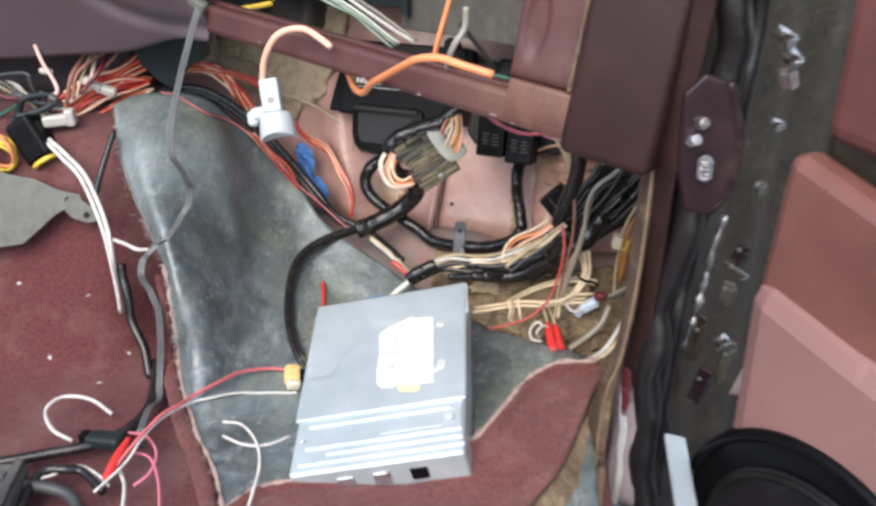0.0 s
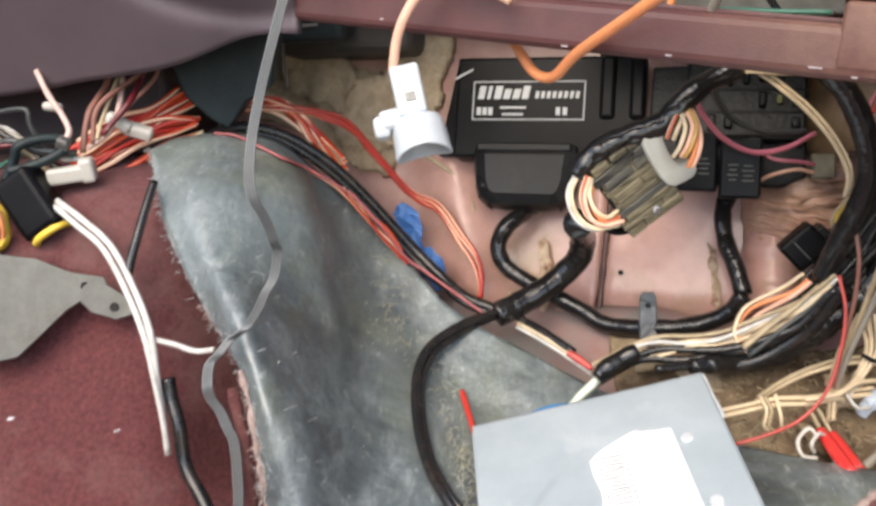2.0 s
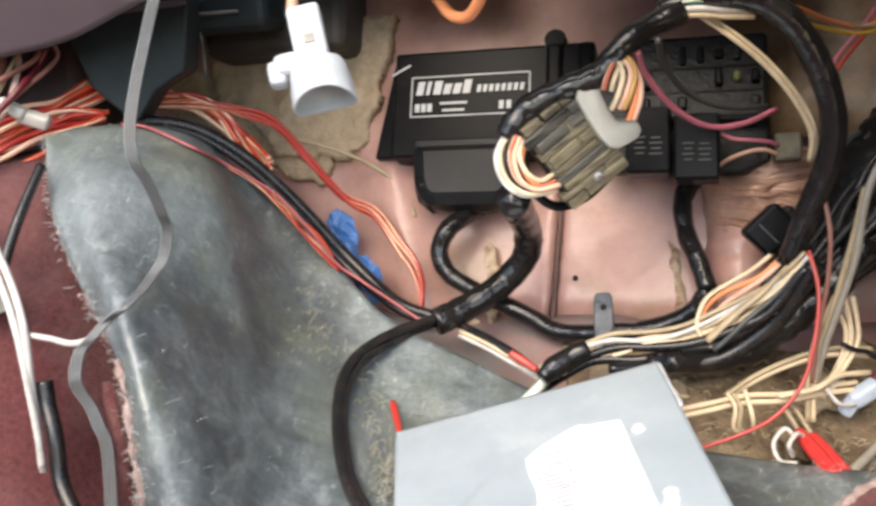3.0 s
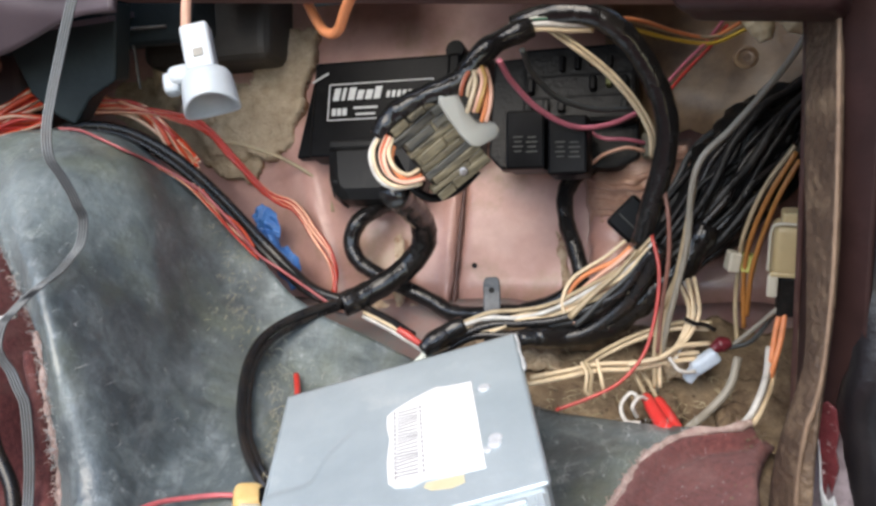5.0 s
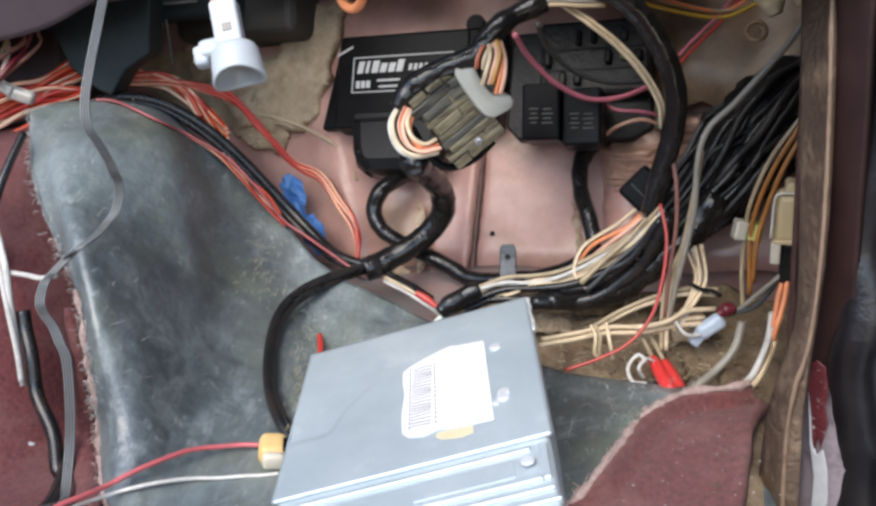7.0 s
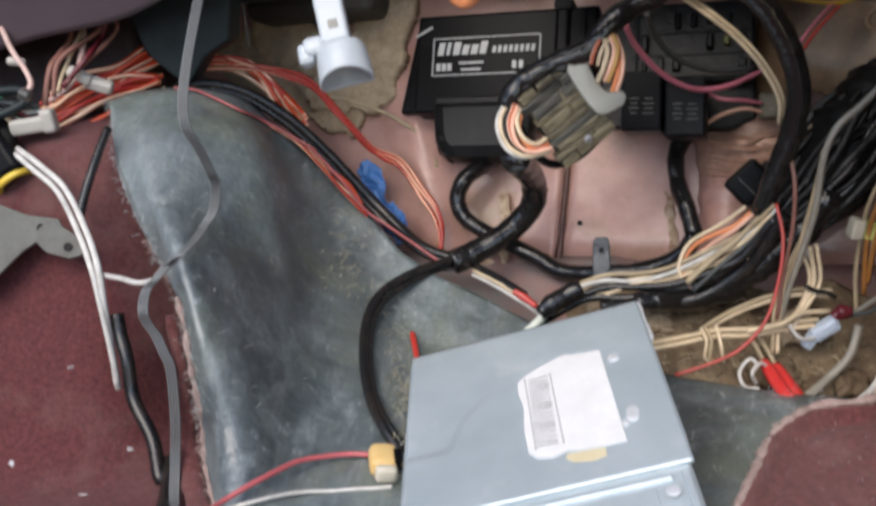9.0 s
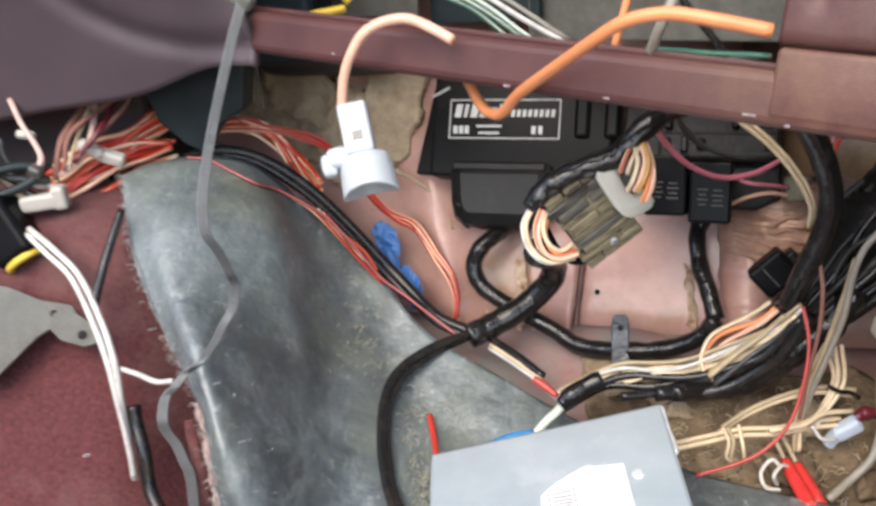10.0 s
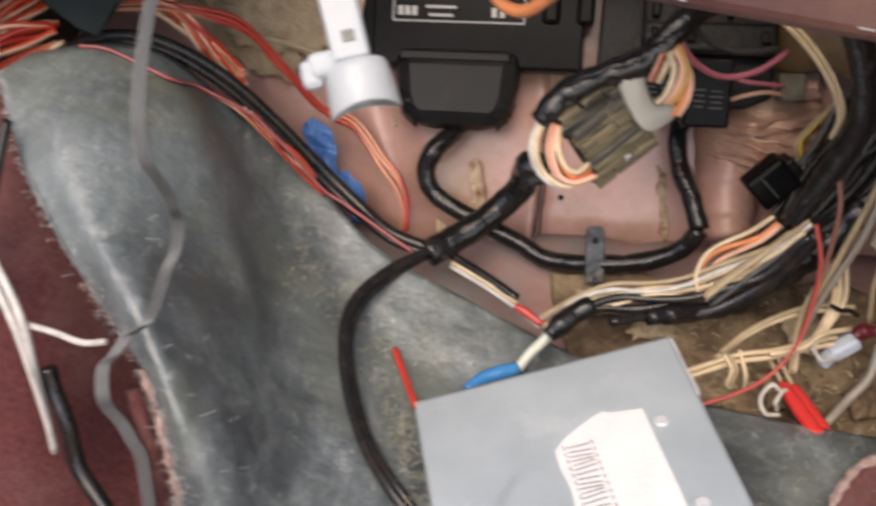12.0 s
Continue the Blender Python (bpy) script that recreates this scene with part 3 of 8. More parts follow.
def slab(rows, thick, closed=True):
    """A sheet of given thickness through a net of points (rows of equal length)."""
    bm = bmesh.new()
    grid = [[bm.verts.new(p) for p in row] for row in rows]
    for i in range(len(grid) - 1):
        for j in range(len(grid[0]) - 1):
            bm.faces.new((grid[i][j], grid[i + 1][j], grid[i + 1][j + 1], grid[i][j + 1]))
    bmesh.ops.recalc_face_normals(bm, faces=bm.faces)
    if thick:
        up = sum((f.normal for f in bm.faces), Vector())
        if up.z - up.y * 0.7 < 0:
            bmesh.ops.reverse_faces(bm, faces=bm.faces[:])
        bm.normal_update()
        bmesh.ops.solidify(bm, geom=bm.faces[:], thickness=thick)
    return bm


def prism(outline, m, thick, bevel=0.0):
    """A flat plate cut to an outline in the frame m's plane, thick along its z."""
    bm = bmesh.new()
    bot = bm.faces.new([bm.verts.new((x, y, 0)) for x, y in outline])
    ex = bmesh.ops.extrude_face_region(bm, geom=[bot])
    bmesh.ops.translate(bm, verts=[v for v in ex["geom"] if isinstance(v, bmesh.types.BMVert)], vec=(0, 0, thick))
    bmesh.ops.recalc_face_normals(bm, faces=bm.faces)
    if bevel:
        bmesh.ops.bevel(bm, geom=bm.edges[:], offset=bevel, segments=2, affect="EDGES", profile=0.5)
    bmesh.ops.transform(bm, matrix=m, verts=bm.verts)
    return bm


def frame_of(origin, u, v):
    """A frame at origin with x along u, y close to v, z across both."""
    u = Vector(u).normalized()
    n = u.cross(Vector(v)).normalized()
    v = n.cross(u)
    return Matrix.Translation(origin) @ Matrix((u, v, n)).transposed().to_4x4()


def loft(columns, nu, nv):
    """A smooth net of points through column curves."""
    cols = []
    for c in columns:
        fine = spline(c, 12)
        lens = [0.0]
        for a, b in zip(fine, fine[1:]):
            lens.append(lens[-1] + (b - a).length)
        row = []
        j = 0
        for k in range(nv):
            want = lens[-1] * k / (nv - 1)
            while j < len(lens) - 2 and lens[j + 1] < want:
                j += 1
            f = (want - lens[j]) / max(1e-9, lens[j + 1] - lens[j])
            row.append(fine[j].lerp(fine[j + 1], min(1, f)))
        cols.append(row)
    net = [[] for _ in range(nv)]
    for k in range(nv):
        line = spline([c[k] for c in cols], nu)
        net[k] = line
    return net


# ---------- the setting ----------
def firewall_y(x, z):
    return 0.917 - 0.264 * (x - 0.051) + 0.466 * (z - 0.39)


rows = []
for i in range(26):
    z = 0.36 + 0.5 * i / 25
    row = []
    for j in range(701):
        # finer steps round the pressed seam
        x = -0.6 + 0.58 * j / 300 if j <= 300 else -0.02 + 0.1 * (j - 300) / 200 if j <= 500 else 0.08 + 0.32 * (j - 500) / 200
        y = firewall_y(x, z)
        # a pressed rib beside the flat panel, and a shallow flare on the tunnel side
        low = max(0.0, min(1.0, (0.47 - z) / 0.02))
        step = x - 0.0345 - 0.17 * (z - 0.38)
        y -= 0.005 * low / (1 + math.exp(min(60.0, step / 0.0009))) * max(0.0, 1 + step / 0.05) + 0.003 * low * math.exp(-((step + 0.008) / 0.004) ** 2)
        y += 0.011 * low * math.exp(-(step / 0.0026) ** 2)
        y -= 0.02 * math.exp(-((x + 0.078 + 0.25 * (z - 0.44)) / 0.019) ** 2) * max(0.0, min(1.0, (0.515 - z) / 0.06)) ** 0.7
        row.append((x, y, z))
    rows.append(row)
tagged(new("wall_firewall", mesh_of("wall_firewall", slab(rows, 0.004), PAINT, True)), "bare pinkish maroon painted steel firewall, dusty", "wall", kind="structure")
# The seam's shadow line, painted as a dark strip in the groove
seam = [(0.0345 + 0.17 * (z - 0.38), firewall_y(0.0345 + 0.17 * (z - 0.38), z) - 0.001, z) for z in (0.362, 0.38, 0.4, 0.42, 0.44, 0.458)]
part("seam_shadow", tube(seam, 0.0022, 8, 8, lump=0.35, taper=(1, 1, 1, 0.9, 0.5)), SEAM_DARK, bpy.data.objects["wall_firewall"], "dark brown strip painting the shadow in the pressed seam", True)

rows = []
for i in range(14):
    s = i / 13
    row = []
    for j in range(41):
        x = -0.6 + 1.0 * j / 40
        top = Vector((x, firewall_y(x, 0.365), 0.365))
        low = Vector((x, 0.745 - 0.12 * (x - 0.05), 0.296))
        p = low.lerp(top, s)
        p.z += 0.004 * noise.noise(p * 40)
        row.append(p)
    rows.append(row)
tagged(new("floor_toe_board", mesh_of("floor_toe_board", slab(rows, 0.004), TOE, True)), "sloping painted toe board, dusty and chipped", "floor", kind="structure")

rows = []
for i in range(40):
    s = i / 39
    row = []
    for j in range(60):
        x = 0.034 + 0.248 * j / 59
        top = Vector((x, firewall_y(x, 0.365) - 0.012, 0.366))
        low = Vector((x, 0.725 - 0.12 * (x - 0.05), 0.3))
        p = low.lerp(top, s * (0.86 + 0.12 * noise.noise(Vector((x * 30, 0, 7)))))
        p += Vector((0, -0.4, 0.9)) * (0.005 * noise.noise(p * 45) + 0.003 * noise.noise(p * 130) + 0.0015 * noise.noise(p * 320))
        row.append(p)
    rows.append(row)
felt_ob = single("toe_felt", slab(rows, 0.004), DIRTY_FELT, "dirty matted tan felt on the toe board", "insulation", (0.17, 0.78, 0.32), smooth=True)

for k, (fx, fs, fw, fh) in enumerate(((0.09, 0.6, 0.03, 0.02), (0.125, 0.72, 0.036, 0.016), (0.16, 0.35, 0.03, 0.024), (0.185, 0.6, 0.026, 0.03), (0.205, 0.3, 0.022, 0.02), (0.11, 0.25, 0.02, 0.014), (0.06, 0.7, 0.026, 0.02))):
    top = Vector((fx, firewall_y(fx, 0.365) - 0.012, 0.366))
    c = Vector((fx, 0.725 - 0.12 * (fx - 0.05), 0.3)).lerp(top, fs) + Vector((0, -0.002, 0.005))
    tuft = []
    for i in range(13):
        a = (i / 12 - 0.5) * 2
        row = []
        for j in range(15):
            b = (j / 14 - 0.5) * 2
            ragged = 1 + 0.35 * noise.noise(Vector((a * 2 + k * 7, b * 2, k)))
            rim = max(0.0, 1 - max(abs(a), abs(b)) ** 4)
            p = c + Vector((b * fw * 0.5 * ragged, a * fh * 0.45 * ragged, a * fh * 0.2))
            row.append(p + Vector((0, -0.3, 0.9)) * (0.005 * rim + 0.004 * noise.noise(p * 160) + 0.002 * noise.noise(p * 420)))
        tuft.append(row)
    part("torn_tuft", slab(tuft, 0.003), (JUTE, DIRTY_FELT, DIRTY_FELT)[k % 3], felt_ob, "torn tuft standing off the felt", True)

rows = []
prof = [(-0.9, 0.292), (0.2, 0.294), (0.5, 0.296), (0.66, 0.299), (0.7, 0.304), (0.725, 0.325), (0.755, 0.378), (0.785, 0.432), (0.808, 0.475), (0.835, 0.5), (0.9, 0.51)]
prof = spline([(0, y, z) for y, z in prof], 6)
for p in prof:
    row = []
    for j in range(61):
        x = -1.0 + 1.2 * j / 60
        back = max(0.0, x + 0.275) * 1.3 * max(0.0, min(1.0, (p.y - 0.66) / 0.05))
        sink = max(0.0, min(1.0, (x + 0.24) / 0.1)) * max(0.0, p.z - 0.3)
        q = Vector((x, p.y + min(back, 0.1), p.z - sink))
        q.z += 0.002 * noise.noise(Vector((x * 30, p.y * 30, 2)))
        row.append(q)
    rows.append(row)
tagged(new("floor_carpet", mesh_of("floor_carpet", slab(rows, 0.008), FADED_SHADED, True)), "worn maroon cut-pile carpet rising over the tunnel", "carpet", kind="structure")

# the side of the footwell
rows = []
for i in range(16):
    z = 0.28 + 0.42 * i / 15
    row = []
    for j in range(30):
        s = 0.19 + 0.81 * j / 29
        x, y = 0.212 + 0.1 * s, 0.6 + 0.32 * s
        row.append((x + 0.004 * noise.noise(Vector((y * 20, z * 20, 4))), y, z))
    rows.append(row)
tagged(new("wall_kick_side", mesh_of("wall_kick_side", slab(rows, 0.004), KICK, True)), "dirty brown inner side of the footwell", "wall", kind="structure")


rows = []
for i in range(14):
    z = 0.485 + 0.4 * i / 13
    row = []
    for j in range(20):
        x = 0.165 + 0.15 * j / 19
        q = Vector((x, 0, z))
        y = firewall_y(x, z) - 0.03 * min(1, j / 5) - 0.008 * max(0.0, noise.noise(q * 30)) - 0.35 * max(0.0, x - 0.2)
        row.append((x, y, z + 0.012 * noise.noise(Vector((x * 40, 0, 2)))))
    rows.append(row)
cowl = tagged(new("wall_cowl_side", mesh_of("wall_cowl_side", slab(rows, 0.003), COWL, True)), "dirty tan-brown sealed cowl panel beside the firewall", "wall", kind="structure")
part("stud_boss", tube([(0.236 + 0.006 * math.cos(a), 0.824 - 0.002 * math.cos(a), 0.541 + 0.006 * math.sin(a)) for a in [i * math.pi / 6 for i in range(13)]], 0.0016, 8, 2), COWL, cowl, "", True)
part("stud", cyl(pose(0.236, 0.822, 0.541, 90, 0, -20), 0.0024, 0.006, 12), KICK, cowl)


# unseen plain panels, added to close the car and shape light round and over the footwell
rows = []
for i in range(12):
    s = i / 11
    row = []
    for j in range(31):
        x = -1.0 + 1.28 * j / 30
        front = 0.76 - 0.3 * max(0.0, x + 0.1)
        row.append((x, front + (1.25 - 0.264 * x - front) * s, 0.86 + 0.03 * math.sin(s * 2.2) + 0.003 * noise.noise(Vector((x * 9, s * 6, 1)))))
    rows.append(row)
tagged(new("ceiling_dash_top", mesh_of("ceiling_dash_top", slab(rows, 0.02), DASH_L, True)), "unseen plum plastic dash top added to close and shade the footwell from above", "dashboard", kind="structure")
rows = [[(-1.02 + 0.01 * math.sin(j), -0.92 + 2.1 * j / 24, 0.2 + 0.55 * i / 8) for j in range(25)] for i in range(9)]
tagged(new("wall_far_side", mesh_of("wall_far_side", slab(rows, 0.03), DOORPAD, True)), "unseen maroon vinyl wall added to close the far side", "wall", kind="structure")
rows = [[(-1.02 + 1.24 * j / 20, -0.93 - 0.12 * i / 8, 0.2 + 0.5 * i / 8 + 0.004 * math.sin(j * 2)) for j in range(21)] for i in range(9)]
tagged(new("wall_rear", mesh_of("wall_rear", slab(rows, 0.03), DOORPAD, True)), "unseen maroon wall added to close the cabin behind", "wall", kind="structure")

# ---------- mat and carpet flap ----------
MAT_COLUMNS = (
    [(-0.289, 0.852, 0.522), (-0.277, 0.822, 0.5), (-0.263, 0.79, 0.478), (-0.233, 0.747, 0.446), (-0.202, 0.705, 0.421), (-0.193, 0.686, 0.394), (-0.191, 0.681, 0.372), (-0.192, 0.679, 0.35), (-0.191, 0.673, 0.329), (-0.177, 0.644, 0.32), (-0.157, 0.605, 0.319), (-0.135, 0.57, 0.319), (-0.113, 0.53, 0.318), (-0.1, 0.5, 0.316)],
    [(-0.265, 0.88, 0.525), (-0.242, 0.812, 0.506), (-0.226, 0.768, 0.476), (-0.196, 0.722, 0.44), (-0.18, 0.69, 0.404), (-0.173, 0.678, 0.374), (-0.168, 0.664, 0.342), (-0.153, 0.628, 0.321), (-0.128, 0.58, 0.318), (-0.1, 0.53, 0.317), (-0.088, 0.5, 0.316)],
    [(-0.215, 0.905, 0.515), (-0.187, 0.846, 0.486), (-0.168, 0.795, 0.413), (-0.155, 0.75, 0.37), (-0.14, 0.69, 0.329), (-0.126, 0.64, 0.317), (-0.115, 0.6, 0.316), (-0.093, 0.54, 0.316), (-0.078, 0.5, 0.315)],
    [(-0.17, 0.915, 0.47), (-0.16, 0.88, 0.425), (-0.155, 0.833, 0.39), (-0.135, 0.77, 0.352), (-0.115, 0.7, 0.322), (-0.098, 0.62, 0.315), (-0.075, 0.53, 0.315), (-0.065, 0.5, 0.315)],
    [(-0.135, 0.925, 0.427), (-0.132, 0.885, 0.394), (-0.117, 0.831, 0.366), (-0.1, 0.765, 0.338), (-0.09, 0.68, 0.318), (-0.072, 0.58, 0.315), (-0.05, 0.5, 0.315)],
    [(-0.088, 0.872, 0.388), (-0.082, 0.84, 0.365), (-0.077, 0.8, 0.342), (-0.07, 0.745, 0.325), (-0.05, 0.66, 0.318), (-0.038, 0.57, 0.315), (-0.03, 0.5, 0.312)],
    [(-0.02, 0.828, 0.362), (-0.01, 0.8, 0.347), (0, 0.765, 0.333), (0.01, 0.71, 0.32), (0.01, 0.64, 0.315), (0.01, 0.56, 0.31), (0.01, 0.5, 0.306)],
    [(0.07, 0.772, 0.334), (0.072, 0.745, 0.33), (0.075, 0.715, 0.326), (0.08, 0.67, 0.322), (0.08, 0.61, 0.318), (0.08, 0.56, 0.31), (0.08, 0.5, 0.304)],
    [(0.135, 0.737, 0.331), (0.136, 0.712, 0.334), (0.136, 0.685, 0.335), (0.135, 0.645, 0.33), (0.135, 0.59, 0.322), (0.135, 0.55, 0.312), (0.135, 0.5, 0.304)],
    [(0.187, 0.705, 0.337), (0.187, 0.685, 0.34), (0.186, 0.66, 0.34), (0.185, 0.625, 0.332), (0.185, 0.57, 0.322), (0.185, 0.54, 0.312), (0.185, 0.5, 0.304)],
)
net = loft(MAT_COLUMNS, 7, 60)
for i, row in enumerate(net):
    for j, p in enumerate(row):
        d = noise.noise(p * 18) * 0.004 + noise.noise(p * 55) * 0.0016
        row[j] = p + Vector((0, -0.5, 0.8)) * d
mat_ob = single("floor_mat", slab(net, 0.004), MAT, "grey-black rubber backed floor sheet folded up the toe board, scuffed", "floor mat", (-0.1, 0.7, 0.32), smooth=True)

def fibres(name, count, seed, pick, length, radius, mat, label):
    """Loose fibres scattered over a stretch of the sheet, as one piece of stuff."""
    rng = random.Random(seed)
    bm = bmesh.new()
    for _ in range(count):
        i, j = pick(rng)
        i, j = max(1, min(len(net) - 2, i)), max(1, min(len(net[0]) - 2, j))
        p = net[i][j].lerp(net[i + 1][j + 1], rng.random())
        up = (net[i + 1][j] - net[i][j]).cross(net[i][j + 1] - net[i][j]).normalized()
        if up.z < 0:
            up = -up
        a = rng.uniform(0, 6.28)
        d = Vector((math.cos(a), math.sin(a) * 0.8, math.sin(a) * 0.3)) * length * rng.uniform(0.3, 1.3)
        tube([p + up * 0.004, p + d * 0.5 + up * (0.005 + 0.004 * rng.random()), p + d + up * (0.004 + 0.003 * rng.random())], radius * rng.uniform(0.6, 1.2), 3, 3, bm=bm)
    return single(name, bm, mat, label, "fibres", (0, 0, 0), kind="stuff")


cols = len(net[0]) - 1
fibres("felt_fibres", 120, 3, lambda r: (int(r.gauss(27, 6)), int(r.gauss(cols * 0.52, cols * 0.025))), 0.005, 0.00014, FIBRE, "tan felt fibres caught beside the black cable")
fibres("felt_fibres", 280, 16, lambda r: (int(r.gauss(27, 9)), int(r.gauss(cols * 0.54, cols * 0.02))), 0.006, 0.00016, FUZZ, "pale felt fuzz between the black cable and the control unit")
fibres("felt_fibres", 120, 6, lambda r: (int(r.gauss(9, 5)), int(r.gauss(cols * 0.42, cols * 0.035))), 0.005, 0.00014, FIBRE, "tan felt fibres on the rubber sheet's upper edge")
fibres("pale_fibres", 90, 24, lambda r: (r.randrange(2, 34), r.randrange(1, int(cols * 0.16))), 0.006, 0.0001, DUST, "pale hairs brushed along the rubber sheet's edge")
fibres("pale_fibres", 40, 4, lambda r: (r.randrange(2, 58), r.randrange(2, int(cols * 0.6))), 0.006, 0.00009, DUST, "pale hairs and lint scattered on the rubber sheet")
fibres("pale_fibres", 150, 8, lambda r: (r.randrange(2, 26), r.randrange(int(cols * 0.72), cols - 2)), 0.006, 0.00009, DUST, "pale hairs on the rubber sheet by the carpet flap")

def fringe(name, line, count, seed, length, radius, out, mat, label):
    """Short frayed threads along a cut edge, as one piece of stuff."""
    rng = random.Random(seed)
    bm = bmesh.new()
    fine = spline(line, 30)
    for _ in range(count):
        p = fine[rng.randrange(len(fine))] + Vector((rng.gauss(0, 0.001), rng.gauss(0, 0.001), rng.gauss(0, 0.0012)))
        d = (Vector(out) + Vector((rng.gauss(0, 0.7), rng.gauss(0, 0.7), rng.gauss(0, 0.6)))).normalized() * length * rng.uniform(0.3, 1.4)
        tube([p, p + d * 0.5 + Vector((0, 0, rng.uniform(-0.001, 0.002))), p + d], radius * rng.uniform(0.6, 1.3), 3, 2, bm=bm)
    return single(name, bm, mat, label, "fibres", (0, 0, 0), kind="stuff")


fringe("edge_threads", MAT_COLUMNS[0][3:], 420, 12, 0.0038, 0.00022, (-0.7, -0.3, 0.1), CARPET_EDGE, "pinkish frayed threads along the rubber sheet's edge")
fringe("edge_threads", MAT_COLUMNS[0][:8], 320, 13, 0.0042, 0.00018, (0.1, -0.5, 0.4), DUST, "pale fuzz along the rubber sheet's edge")

FLAP_EDGE = [(0.196, 0.682, 0.35), (0.182, 0.677, 0.349), (0.165, 0.676, 0.348), (0.148, 0.667, 0.348), (0.13, 0.65, 0.347), (0.116, 0.624, 0.346), (0.102, 0.596, 0.345), (0.088, 0.578, 0.342), (0.065, 0.562, 0.333), (0.03, 0.55, 0.323), (-0.03, 0.543, 0.32), (-0.075, 0.537, 0.32), (-0.1, 0.512, 0.319), (-0.118, 0.46, 0.318)]
FLAP_SIDE = [(0.2, 0.672, 0.349), (0.186, 0.64, 0.348), (0.176, 0.607, 0.345), (0.154, 0.549, 0.339), (0.124, 0.507, 0.333), (0.1, 0.46, 0.326), (0.08, 0.4, 0.322)]
edge = spline(FLAP_EDGE, 6)
side = spline(FLAP_SIDE, 13)
rows = []
for i, p in enumerate(edge):
    s = i / (len(edge) - 1)
    far = side[i]
    row = []
    for k in range(23):
        f = (k / 22) ** 1.5
        q = p.lerp(far, f)
        away = (q - p).length
        q.z += 0.0022 * math.exp(-((away - 0.003) / 0.003) ** 2) - 0.0035 * math.exp(-((away - 0.011) / 0.0045) ** 2)
        q.z += -0.004 * (f * (1 - f)) * 4 * (1 - 0.8 * s) + 0.001 * noise.noise(q * 60)
        row.append(q)
    rows.append(row)
flap = thing("carpet_flap", (0.15, 0.55, 0.34), "cut maroon carpet piece with pale frayed edge on the rubber sheet", "carpet")
part("carpet_sheet", slab(rows, 0.007), CARPET, flap, smooth=True)
part("frayed_edge", tube(FLAP_EDGE, 0.0024, 8, 12, lump=0.7, wob=0.0025), CARPET_EDGE, flap, "pale frayed cut edge", True)
fringe("edge_threads", FLAP_EDGE, 420, 14, 0.0035, 0.00022, (-0.5, 0.2, 0.2), CARPET_EDGE, "pale frayed threads along the carpet piece")
part("frayed_edge", tube([(p[0], p[1], p[2]) for p in MAT_COLUMNS[0][4:]], 0.0016, 8, 14, lump=1.2, wob=0.003), CARPET_EDGE, mat_ob, "pinkish frayed carpet edge under the sheet", True)

part("folded_edge", tube([(-0.208, 0.703, 0.412), (-0.203, 0.691, 0.386), (-0.203, 0.688, 0.36), (-0.204, 0.686, 0.338), (-0.2, 0.673, 0.322), (-0.186, 0.644, 0.316), (-0.167, 0.607, 0.314), (-0.146, 0.573, 0.313), (-0.124, 0.53, 0.312), (-0.11, 0.49, 0.311)], 0.0075, 12, 8, flat=0.7, lump=0.35, taper=(0.4, 0.9, 1, 1)), CARPET, mat_ob, "folded maroon carpet edge", True)

# ---------- wires ----------
def wires(name, label, category, rows, group=""):
    """A bundle: one thing with each wire a part of its own. rows: part name, points, radius, material, options."""
    pts0 = rows[0][1]
    t = thing(name, tuple(round(c, 3) for c in pts0[len(pts0) // 2]), label, category, group)
    for i, (pn, pts, r, mat, opt) in enumerate(rows):
        part(pn, tube(pts, r, seed=i, **opt), mat, t, "", True)
    return t


